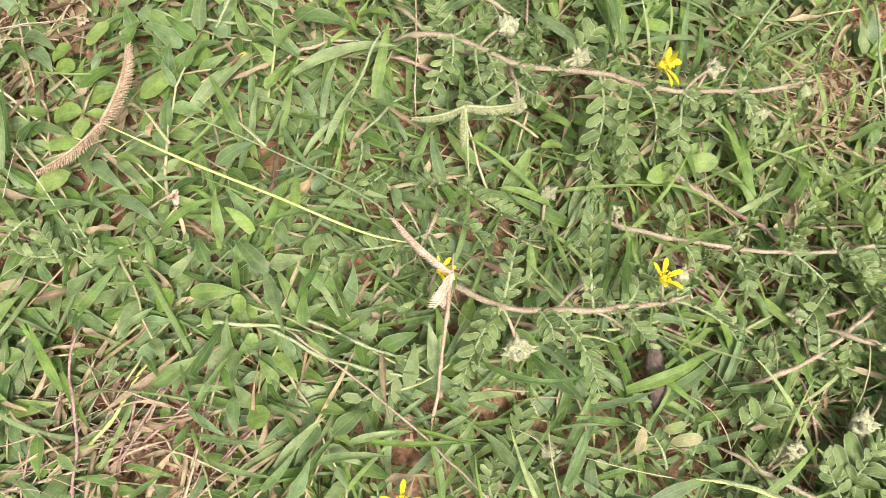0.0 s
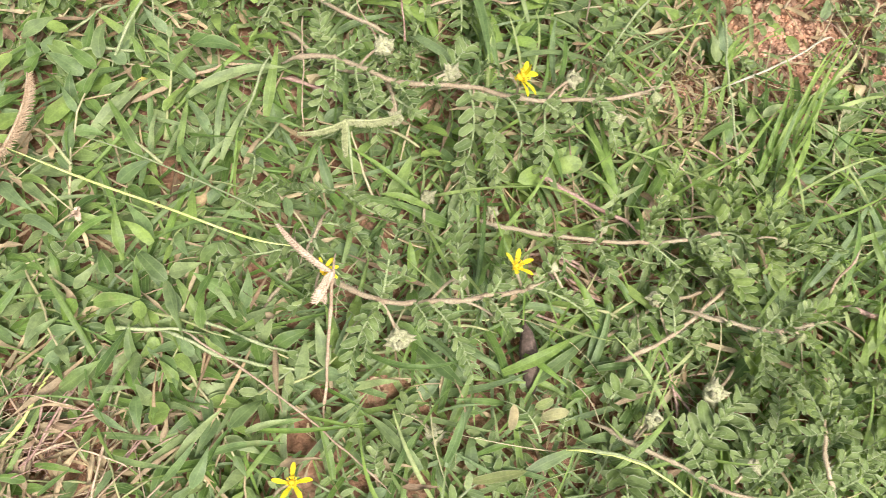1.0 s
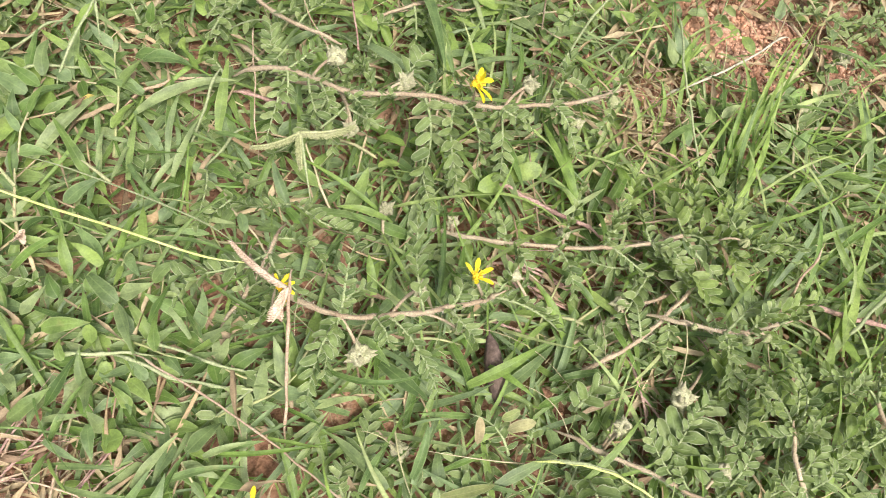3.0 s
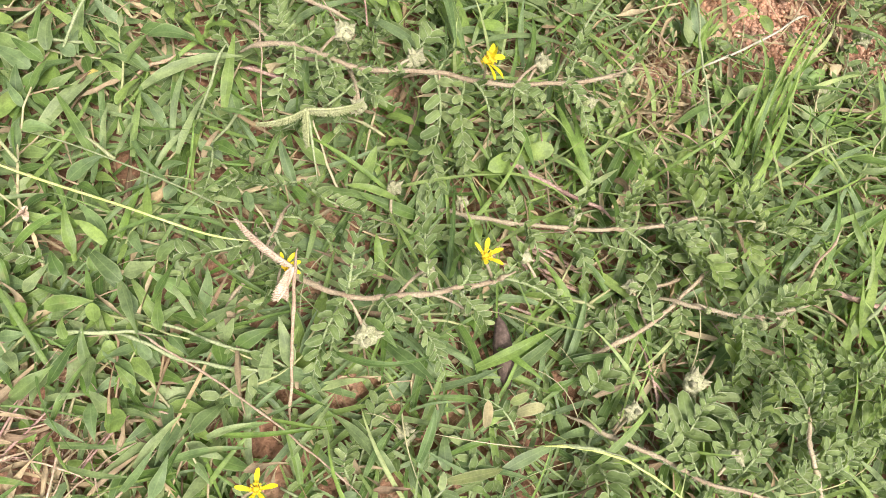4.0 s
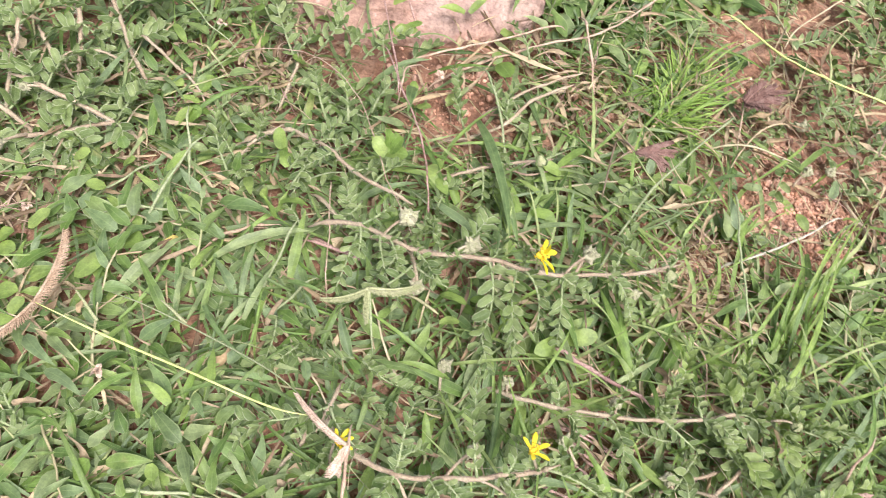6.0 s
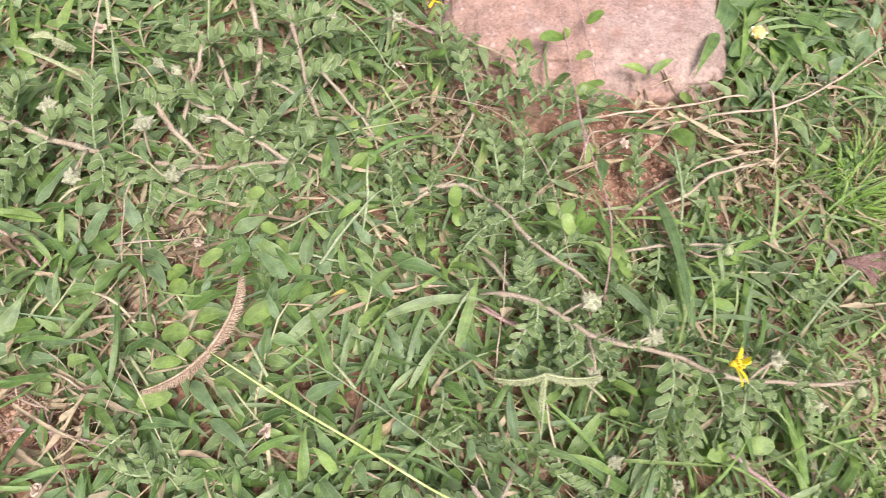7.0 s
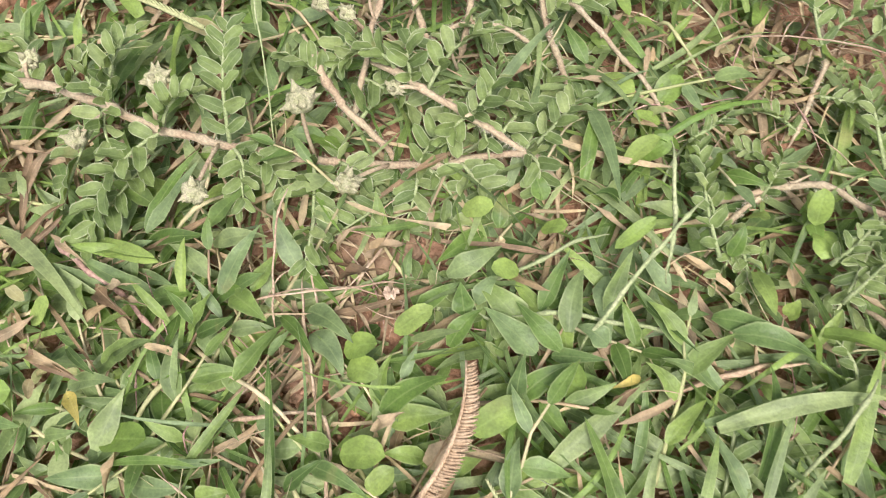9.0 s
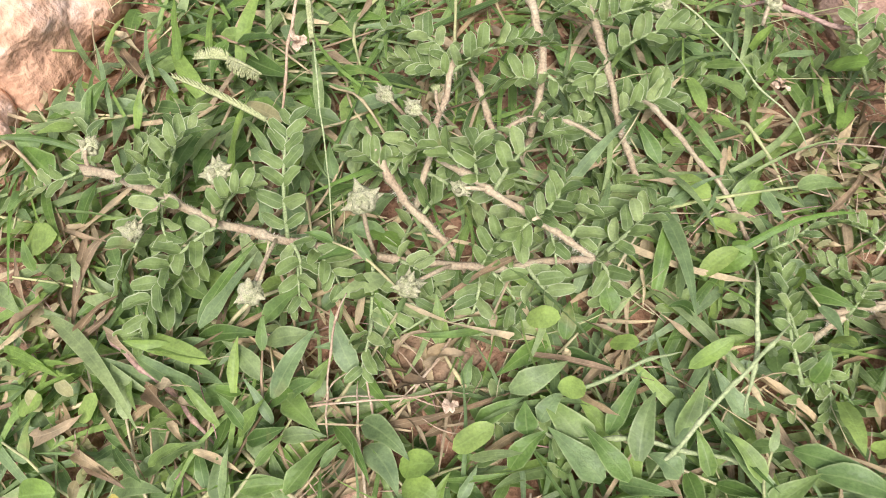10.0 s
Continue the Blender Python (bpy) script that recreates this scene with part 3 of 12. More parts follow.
def bur_meshes():
    bm = bmesh.new()
    bmesh.ops.create_icosphere(bm, subdivisions=4, radius=0.45)
    for v in bm.verts:
        a = math.atan2(v.co.y, v.co.x)
        rim = math.hypot(v.co.x, v.co.y) * 2
        v.co *= 0.9 + 0.22 * rim * abs(math.cos(a * 2.5)) + 0.16 * noise.noise(v.co * 7) + 0.10 * noise.noise(v.co * 17)
        v.co.z *= 0.85
    body = bpy.data.meshes.new("body")
    bm.to_mesh(body)
    bm.free()
    body.polygons.foreach_set("use_smooth", [True] * len(body.polygons))
    body.materials.append(M["bur"])
    v, f = tube([Vector((0, 0, 0)), Vector((0.13, 0.01, 0.02)), Vector((0.26, 0.0, 0.03)), Vector((0.40, 0, 0.06))], [0.20, 0.13, 0.06, 0.006], 6, 0.1)
    spine = mesh_of("spine", v, f, None, [M["spine"]])
    h = Heap()
    r = random.Random(3)
    for k in range(110):
        d = Vector((r.gauss(0, 1), r.gauss(0, 1), r.gauss(0, 1) * 0.8)).normalized()
        p = d * 0.34
        e = d * r.uniform(0.42, 0.56) + Vector((r.uniform(-0.1, 0.1), r.uniform(-0.1, 0.1), r.uniform(-0.06, 0.06)))
        t = d.cross(Vector((0.3, 0.5, 0.8))).normalized() * 0.013
        h.add([p - t, p + t, e], [(0, 1, 2)])
    return body, spine, h.mesh("hairs", M["spine"])


BUR_BODY, SPINE, BUR_HAIRS = bur_meshes()


def bur(vine, p, size, stem=None, tilt=0.0, spines=8):
    """A spiny fruit on its short stalk."""
    o = vine.location
    q = mm(p) - o
    r = random.Random(int(p[0] * 3 + p[1] * 5))
    s = size * 0.001
    m = Matrix.Translation(q) @ Euler((r.uniform(-0.6, 0.6) + tilt, r.uniform(-0.6, 0.6), r.uniform(0, 6))).to_matrix().to_4x4() @ Matrix.Diagonal((s, s, s, 1))
    ob = piece("bur", BUR_BODY, vine, m, "pale hairy star-shaped bur with spines")
    piece("hairs", BUR_HAIRS, ob)
    for k in range(spines):
        a = 6.28319 * k / spines * 2.0 + r.uniform(-0.2, 0.2)
        e = r.uniform(-0.3, 0.35) + (0.65 if k % 2 else 0)
        d = Vector((math.cos(a) * math.cos(e), math.sin(a) * math.cos(e), math.sin(e)))
        g = r.uniform(0.8, 1.15)
        piece("spine", SPINE, ob, frame_along(d * 0.33, d, Vector((0.1, 0.2, 1))) @ Matrix.Diagonal((g, g, g, 1)))
    if stem:
        pedicel(vine, stem, p)
    return ob


def pedicel(vine, a, b, radius=0.55):
    o = vine.location
    pts = [p - o for p in curve_points(mm(a), mm(b), 0.0015, 0.0005, 5)]
    v, f = tube(pts, radius * 0.001, 6, 0.08)
    return piece("pedicel", mesh_of("pedicel", v, f, None, [M["stem"]]), vine)


def bud(vine, p, size, stem=None, tip="hair"):
    """A closed bud: five sepals round a pointed oval."""
    o = vine.location
    q, s = mm(p) - o, size * 0.001
    r = random.Random(int(p[0] * 3 + p[1] * 11))
    aim = Vector((r.uniform(-0.6, 0.6), r.uniform(-0.6, 0.6), 1)).normalized()
    line = [aim * (t - 0.5) * s for t in (0, 0.2, 0.45, 0.7, 0.9, 1.0)]
    v, f = tube(line, [s * 0.16, s * 0.36, s * 0.40, s * 0.29, s * 0.13, s * 0.02], 8, 0.05)
    ob = piece("bud", mesh_of("bud", v, f, None, [M[tip]]), vine, Matrix.Translation(q), "closed hairy green bud")
    for k in range(5):
        a = 6.28 * k / 5
        d = Vector((math.cos(a), math.sin(a), 0))
        pts = curve_points(line[0] + d * s * 0.1, line[4] + d * s * 0.16, s * 0.02, 0, 4)
        pts = [t + d * s * 0.34 * math.sin(math.pi * i / 4) for i, t in enumerate(pts)]
        vv, ff, uu = leaf_sheet(pts, s * 0.28, "lance", 0, 0.1, 0, 2)
        piece("sepal", mesh_of("sepal", vv, ff, uu, [M["vine"]]), ob)
    if stem:
        pedicel(vine, stem, p, 0.45)
    return ob


def petal_mesh():
    pts = curve_points((0, 0, 0), (1, 0, 0.12), 0.09, 0.02, 7)
    verts, faces, uvs = [], [], []
    for i, p in enumerate(pts):
        v = i / 7
        w = 0.10 + 0.22 * v if v < 0.72 else 0.258 - 0.45 * (v - 0.72)
        for k in range(5):
            u = k / 4 - 0.5
            verts.append(p + Vector((-0.10 * abs(u) if v > 0.9 else 0, u * w, 0.25 * u * u * w)))
            uvs.append((k / 4, v))
    for i in range(7):
        for k in range(4):
            q = i * 5 + k
            faces.append((q, q + 1, q + 6, q + 5))
    return mesh_of("petal", verts, faces, uvs, [M["petal"]])


PETAL = petal_mesh()


def flower(vine, p, size, aim, angles, stem=None):
    """A yellow flower with narrow petals, facing aim."""
    o = vine.location
    q, s = mm(p) - o, size * 0.001
    up = Vector(aim).normalized()
    across = (Vector((1, 0, 0)) - up * up.x).normalized()
    ahead = up.cross(across)
    m = Matrix(((across.x, ahead.x, up.x, q.x), (across.y, ahead.y, up.y, q.y), (across.z, ahead.z, up.z, q.z), (0, 0, 0, 1)))
    h = Heap()
    r = random.Random(int(p[0]))
    for k in range(10):
        a = 0.628 * k
        e = Vector((math.cos(a) * 0.13, math.sin(a) * 0.13, 0.22 + r.uniform(-0.04, 0.04))) * s
        h.add(*tube([Vector((0, 0, 0)), e * 0.8, e], [s * 0.012, s * 0.012, s * 0.035], 5))
    h.add(*tube([Vector((0, 0, -0.05)) * s, Vector((0, 0, 0.1)) * s, Vector((0, 0, 0.2)) * s], [s * 0.06, s * 0.09, s * 0.03], 7))
    ob = piece("flower", h.mesh("flower", M["stamen"]), vine, m, "small yellow flower with narrow petals")
    for a, up in angles:
        e = Matrix.Rotation(math.radians(a), 4, "Z") @ Matrix.Rotation(math.radians(-up), 4, "Y") @ Matrix.Diagonal((s * 0.52, s * 0.52, s * 0.52, 1))
        piece("petal", PETAL, ob, e)
    for k in range(5):
        a = math.radians(36 + 72 * k)
        d = Vector((math.cos(a), math.sin(a), 0.1))
        vv, ff, uu = leaf_sheet(curve_points(d * s * 0.02, d * s * 0.3, 0, 0, 4), s * 0.09, "lance", 0, 0.1, 0, 2)
        piece("sepal", mesh_of("sepal", vv, ff, uu, [M["vine"]]), ob)
    if stem:
        pedicel(vine, stem, p, 0.45)
    return ob


def vine(pts, radius=1.3, label="trailing puncture vine with hairy pinkish stem and pinnate leaves"):
    """A trailing vine's stem as the start of a thing."""
    ends = [Vector(p) for p in pts]
    ends = [ends[0] + (ends[0] - ends[1]).normalized() * 9 - Vector((0, 0, 5))] + ends + [ends[-1] + (ends[-1] - ends[-2]).normalized() * 5]
    a = mm(pts[0])
    ob = thing("puncture_vine", a.x, a.y, a.z, label, "puncture vine", "puncture vines")
    stalk("stem", "stem", radius * 0.88, ends, "pinkish brown hairy stem", parent=ob, knobby=0.14, taper=0.7)
    h = Heap()
    line = smooth_line([mm(p) - a for p in pts], 24)
    r = random.Random(len(pts))
    for i, p in enumerate(line[:-1]):
        for k in range(5):
            d = Vector((r.gauss(0, 1), r.gauss(0, 1), r.gauss(0, 1))).normalized()
            q = p.lerp(line[i + 1], r.random())
            s = (line[i + 1] - p).normalized() * 0.00006
            h.add([q - s, q + s, q + d * (radius * 0.001 + 0.0009)], [(0, 1, 2)])
    piece("stem_hairs", h.mesh("stem_hairs", M["white"]), ob)
    for i in range(1, len(pts) - 1):
        p, q = Vector(pts[i]), Vector(pts[i + 1])
        d = (q - p).normalized()
        open_stem = pts[i][0] < 15 and pts[i][1] > 175
        for side in (-1, 1):
            if r.random() < (0.08 if open_stem else 0.2):
                e = (d * r.uniform(0.4, 1.1) + Vector((-d.y, d.x, 0)) * side).normalized()
                tip = p + e * r.uniform(10, 16) + Vector((0, 0, r.uniform(-4, 3)))
                vine_leaf(ob, tuple(p), tuple(tip), r.choice((4, 4, 5)), r.choice((5, 20, 40)), 2.0, r.uniform(-2, 2), r.uniform(-20, 20))
        if r.random() < (0.4 if open_stem else 0.55):
            p, q = Vector(pts[i]), Vector(pts[i + 1])
            d = (q - p).normalized()
            e = d * r.uniform(-0.3, 0.6) + Vector((-d.y, d.x, 0)) * r.choice((-1, 1))
            tip = p + e.normalized() * r.uniform(18, 30)
            tip.z = max(ground(tip.x * 0.001, tip.y * 0.001) * 1000 + 4, p.z - r.uniform(7, 15))
            vine_leaf(ob, tuple(p), tuple(tip), r.choice((5, 6, 6)), r.choice((10, 20, 35, 50)), 2.5, r.uniform(-3, 3), r.uniform(-20, 20))
    return ob


def spike(head, a, b, mat, lift=2.0, sway=0.0, teeth=44, tooth=4.5, flip=1, lean=0.35, rows=(0.35, -0.25)):
    """One comb-like spike of a grass head: spikelets in two rows along one edge."""
    o = head.location
    pts = [p - o for p in curve_points(mm(a), mm(b), lift * 0.001, sway * 0.001, 16)]
    h = Heap()
    h.add(*tube(pts, [0.0007 * (1.1 - 0.7 * i / 16) for i in range(17)], 5, 0.05))
    r = random.Random(int(a[0] * 5 + b[1]))
    for k in range(teeth):
        v = (k + 0.5) / teeth * 16 * 0.97
        i = min(15, int(v))
        p = pts[i].lerp(pts[i + 1], v - i)
        d = (pts[i + 1] - pts[i]).normalized()
        side = d.cross(Vector((0, 0, 1))).normalized() * flip
        up = Vector((0, 0, 1))
        size = tooth * 0.001 * (0.75 + 0.45 * math.sin(math.pi * min(1, 0.12 + v / 16 * 0.95)))
        for row in rows:
            way = (side + up * (row + r.uniform(-0.15, 0.15)) + d * (lean + r.uniform(-0.12, 0.12))).normalized()
            vv, ff = tube([p, p + way * size * 0.4, p + way * size * 0.8 + d * size * 0.08, p + way * size * 1.1 + d * size * 0.2],
                          [size * 0.07, size * 0.15, size * 0.09, size * 0.01], 4)
            h.add(vv, ff)
    return piece("spike", h.mesh("spike", M[mat]), head)


def grass_head(p, label):
    a = mm(p)
    return thing("grass_seed_head", a.x, a.y, a.z, label, "seed head", "grass seed heads")


def stone(name, p, size, mat, label, seed, cuts=4, rough=0.18, turn=0.0, square=0.72):
    bm = bmesh.new()
    bmesh.ops.create_icosphere(bm, subdivisions=cuts, radius=0.5)
    for v in bm.verts:
        q = v.co * 2.1 + Vector((seed * 3.1, seed, 0))
        k = 1 + rough * noise.noise(q) + rough * 0.5 * noise.noise(q * 2.7) + rough * 0.18 * noise.noise(q * 8) + rough * 0.09 * noise.noise(q * 24)
        for ax in range(3):
            c = v.co[ax] * 2
            v.co[ax] = math.copysign(abs(c) ** square, c) / 2
        v.co *= k
    me = bpy.data.meshes.new(name)
    for v in bm.verts:
        v.co = Vector((v.co.x * size[0], v.co.y * size[1], v.co.z * size[2])) * 0.001
    bm.to_mesh(me)
    bm.free()
    me.polygons.foreach_set("use_smooth", [True] * len(me.polygons))
    me.materials.append(M[mat])
    ob = new(name, me)
    ob.matrix_basis = pose(p[0] * 0.001, p[1] * 0.001, p[2] * 0.001, 0, 0, turn)
    return tagged(ob, label, "stone")


def fine_tuft(x, y, count, length, width, seed, lean=(0.0, 0.0), mat="G"):
    """A tuft of thin grass blades fanning out of one root."""
    r = random.Random(seed)
    p = grass_plant(x, y, "tuft of fine bright green grass blades")
    g = ground(x * 0.001, y * 0.001) * 1000
    for k in range(count):
        a, n = r.uniform(0, 6.283), length * r.uniform(0.55, 1.1)
        dx, dy = math.cos(a) * 0.75 + lean[0], math.sin(a) * 0.75 + lean[1]
        b = (x + r.gauss(0, 4), y + r.gauss(0, 4), g + 1)
        tip = (b[0] + dx * n, b[1] + dy * n, g + n * r.uniform(0.45, 0.85))
        leaf(p, mat if r.random() < 0.85 else "X", b, tip, width * r.uniform(0.6, 1.3), n * r.uniform(0.1, 0.25), n * r.uniform(-0.1, 0.1), r.uniform(-40, 40))
    return p


def broad_herb(x, y, count, seed, size=16.0, top=16.0, label="leafy herb with broad light green leaves"):
    """A low herb with broad leaves round a short stem."""
    r = random.Random(seed)
    p = herb(x, y, label)
    g = ground(x * 0.001, y * 0.001) * 1000
    stalk("stem", "culm", 0.6, [(x, y, g), (x + 1, y + 1, g + top * 0.5), (x + 2, y, g + top * 0.8)], parent=p, knobby=0)
    for k in range(count):
        a, n = 2.4 * k + r.uniform(-0.4, 0.4), size * r.uniform(0.6, 1.2)
        b = (x + 1.2, y + 0.5, g + top * r.uniform(0.3, 0.8))
        tip = (b[0] + math.cos(a) * n, b[1] + math.sin(a) * n, b[2] + r.uniform(-4, 5))
        leaf(p, r.choice("OWW"), b, tip, n * r.uniform(0.4, 0.55), n * 0.1, n * r.uniform(-0.1, 0.1), r.uniform(-25, 25))
    return p


def straw_heap(x, y, count, spread, seed, length=38.0):
    """A loose heap of crossing dry straws."""
    r = random.Random(seed)
    ob = dead_plant(x, y, "heap of tangled pinkish-brown dry straws")
    g = ground(x * 0.001, y * 0.001) * 1000
    for k in range(count):
        a, n = r.gauss(0.5, 0.8), length * r.uniform(0.4, 1.1)
        cx, cy, z = x + r.gauss(0, spread), y + r.gauss(0, spread * 0.7), g + r.uniform(4, 16)
        d = Vector((math.cos(a), math.sin(a), r.uniform(-0.12, 0.12))) * n * 0.5
        c = Vector((cx, cy, z))
        bend = Vector((-d.y, d.x, 0)) * r.uniform(-0.1, 0.1)
        if k % 4 == 3:
            leaf(ob, "D", tuple(c - d * 0.6), tuple(c + d * 0.6), r.uniform(2.5, 5), 2, r.uniform(-3, 3), r.uniform(-60, 60))
        else:
            stalk("straw", r.choice(("straw", "twig", "twig", "stem")), r.uniform(0.2, 0.45), [tuple(c - d), tuple(c + bend), tuple(c + d)], parent=ob, knobby=0.2)
    return ob


def withered_herb(x, y, count, spread, seed, top=18.0):
    """A matted herb with many tiny leaves, half of them turned tan."""
    r = random.Random(seed)
    p = herb(x, y, "matted herb with tiny withering olive and tan leaves")
    g = ground(x * 0.001, y * 0.001) * 1000
    for k in range(max(3, count // 9)):
        a, n = r.uniform(0, 6.283), spread * r.uniform(0.7, 1.4)
        tip = (x + math.cos(a) * n, y + math.sin(a) * n, g + r.uniform(0.4, 1.0) * top)
        mid = (x + math.cos(a + 0.3) * n * 0.5, y + math.sin(a + 0.3) * n * 0.5, g + 0.6 * top)
        stalk("stem", r.choice(("straw", "stem")), r.uniform(0.3, 0.5), [(x + r.gauss(0, 2), y + r.gauss(0, 2), g + 2), mid, tip], parent=p, knobby=0.15)
    for k in range(count):
        a, n = r.uniform(0, 6.283), r.uniform(2.4, 5.2)
        b = (x + r.gauss(0, spread * 0.6), y + r.gauss(0, spread * 0.6), g + r.uniform(0.35, 1.0) * top)
        tip = (b[0] + math.cos(a) * n, b[1] + math.sin(a) * n, b[2] + r.uniform(-2, 2))
        leaf(p, r.choice("TTTO"), b, tip, n * r.uniform(0.4, 0.6), 0.5, r.uniform(-0.5, 0.5), r.uniform(-70, 70))
    return p


# ---- makers of odd things ----


def seed_pod(pts):
    line = smooth_line([mm(p) for p in pts], 5)
    o = line[0].copy()
    n = len(line)
    radii = [0.0005 + 0.0030 * max(0.0, math.sin(math.pi * min(1, max(0, (i / (n - 1) - 0.3) / 0.75)))) for i in range(n)]
    v, f = tube([p - o for p in line], radii, 9, 0.1, 4)
    ob = new("seed_pod", mesh_of("seed_pod", v, f, None, [M["pod"]]))
    ob.location = o
    return tagged(ob, "dark brown dried pod hanging between grass blades", "seed pod")


def tridax(p, root):
    """A small daisy with a yellow centre and pale rays."""
    a = mm(p)
    ob = thing("daisy", a.x, a.y, a.z, "small pale daisy with yellow centre on a stalk", "flower")
    stalk("stalk", "culm", 0.7, [p, tuple((Vector(p) * 0.6 + Vector(root) * 0.4) + Vector((3, 0, 4))), root], parent=ob, knobby=0)
    bm = bmesh.new()
    bmesh.ops.create_icosphere(bm, subdivisions=3, radius=0.0031)
    for v in bm.verts:
        v.co *= 1 + 0.12 * noise.noise(v.co * 2500)
        v.co.z *= 0.75
    me = bpy.data.meshes.new("disc")
    bm.to_mesh(me)
    bm.free()
    me.materials.append(M["disc"])
    piece("disc", me, ob)
    for k in range(5):
        d = Vector((math.cos(1.256 * k), math.sin(1.256 * k), 0.15))
        v, f, u = leaf_sheet(curve_points(d * 0.0020, d * 0.0042, 0, 0, 4), 0.0018, "oval", 0, 0.1, 0.05, 3)
        piece("ray", mesh_of("ray", v, f, u, [M["ray"]]), ob)
    return ob


def whitebit(p, size):
    """A crumpled tuft of bleached papery bracts."""
    a = mm(p)
    r = random.Random(int(p[0]))
    ob = thing("dry_bracts", a.x, a.y, a.z, "tuft of bleached papery bracts caught among the leaves", "bracts", "bleached bracts")
    for k in range(9):
        d = Vector((r.gauss(0, 1), r.gauss(0, 1), r.gauss(0.4, 0.5))).normalized() * size * 0.001 * r.uniform(0.4, 0.8)
        v, f, u = leaf_sheet(curve_points((0, 0, 0), d, size * 0.0001, 0, 4), size * 0.0004, "oval", r.uniform(-1, 1), 0.3, 0.2, 3, k)
        piece("bract", mesh_of("bract", v, f, u, [M["pink_husk"]]), ob)
    return ob

# ---- trailing vines ----
v = vine([(1.6, 167.5, 4.0), (14.0, 164.2, 8.0), (25.3, 157.4, 10.0), (34.6, 151.9, 11.0), (48.7, 150.4, 11.0), (62.6, 148.6, 12.0), (73.5, 145.1, 13.0), (82.1, 143.6, 12.0), (90.4, 143.9, 10.0), (110.5, 146.7, 6.0), (128.9, 149.1, 5.0), (134.6, 150.7, 6.0)], 1.14)
vine_leaf(v, (21.7, 159.6, 9.4), (26.0, 140.1, 4.0), 6, 20, 3, -1.3, 7)
vine_leaf(v, (52.5, 149.9, 11.3), (42.9, 144.5, 4.0), 6, 50, 2, -1.7, -5)
vine_leaf(v, (75.6, 144.7, 12.7), (79.5, 122.0, 6.0), 6, 70, 3, 2.9, 36)
vine_leaf(v, (75.3, 144.8, 12.8), (72.1, 151.5, 20.0), 5, 70, 3, -1.3, 7)
vine_leaf(v, (134.1, 150.5, 5.9), (126.2, 135.8, 0.0), 6, 40, 3, 2.4, -3)
vine_leaf(v, (111.4, 146.8, 6.0), (120.6, 168.7, 10.0), 7, 45, 3, -0.8, -5)
vine_leaf(v, (62.6, 148.6, 12.0), (67.5, 157.6, 14.0), 5, 50, 2, -2.1, -7)
vine_leaf(v, (92.5, 144.2, 9.6), (104.0, 137.4, 2.0), 5, 30, 3, -1.2, 2)
vine_leaf(v, (134.6, 150.7, 6.0), (138.7, 163.6, 10.0), 6, 50, 3, -2.9, 5)
vine_leaf(v, (68.7, 140.9, -0.0), (61.1, 122.2, -6.0), 6, 40, 3, -2.9, 13)
vine_leaf(v, (74.7, 135.6, -2.0), (72.3, 116.1, -6.0), 6, 40, 3, -1.9, 7)
vine_leaf(v, (-9.4, 168.7, -8.0), (-17.9, 181.5, -6.0), 4, 30, 2, -1.8, 4)
vine_leaf(v, (28.9, 155.3, 10.4), (19.9, 144.7, 2.0), 6, 30, 3, 2.9, 7)
bur(v, (32.1, 162.8, 17.0), 7.4, (22.7, 159.0, 9.5))
bur(v, (56.7, 154.6, 12.0), 6.8, (48.7, 150.4, 11.0))
bur(v, (102.3, 153.0, 10.0), 6.2, (91.4, 144.1, 9.8))
bur(v, (120.3, 140.5, 2.0), 5.0, (110.4, 146.7, 6.0))
bur(v, (103.8, 155.9, 6.0), 5.7, (95.8, 144.7, 8.9))
bud(v, (62.8, 139.8, 6.0), 5.3, (64.4, 148.1, 12.2))
bud(v, (133.7, 146.2, 8.0), 5.9, (128.8, 149.1, 5.0))
bud(v, (118.9, 140.6, 2.0), 5.1, (107.1, 146.2, 6.7))
bud(v, (65.4, 139.5, 6.0), 4.8, (67.7, 147.0, 12.5))
flower(v, (77.1, 140.8, 30.0), 16.4, (0.68, 0, 0.7), ((62, 10), (22, 20), (-38, 10), (-82, 10), (180, 62)), (79.4, 144.1, 12.3))
v = vine([(4.3, 89.6, 2.0), (13.9, 77.5, 5.0), (18.9, 74.1, 7.0), (28.0, 68.8, 10.0), (38.5, 66.7, 13.0), (51.3, 65.9, 16.0), (62.2, 65.8, 19.0), (73.0, 66.8, 22.0), (75.7, 67.0, 25.0)], 1.14)
vine_leaf(v, (28.9, 68.7, 10.3), (35.0, 92.6, 14.0), 7, 10, 4, 0.7, 4)
vine_leaf(v, (54.4, 65.9, 16.9), (55.6, 96.6, 22.0), 8, 45, 4, 1.8, 7)
vine_leaf(v, (43.2, 66.4, 14.1), (57.1, 43.7, 6.0), 8, 15, 4, 1.4, -3)
vine_leaf(v, (28.4, 68.7, 10.1), (22.3, 54.0, 0.0), 6, 20, 3, -0.2, 16)
vine_leaf(v, (10.7, 81.5, 4.0), (-1.2, 67.4, 2.0), 6, 55, 2, 0.3, 1)
vine_leaf(v, (4.3, 89.6, 2.0), (-24.7, 83.3, -2.0), 7, 15, 3, -2.9, -5)
vine_leaf(v, (75.3, 66.9, 24.6), (96.4, 57.6, 16.0), 8, 62, 5, 0.2, 28)
vine_leaf(v, (75.7, 67.0, 25.0), (83.4, 79.3, 30.0), 7, 70, 4, -1.8, 7)
vine_leaf(v, (73.8, 66.8, 22.9), (69.1, 75.6, 24.0), 5, 40, 3, 1.1, 7)
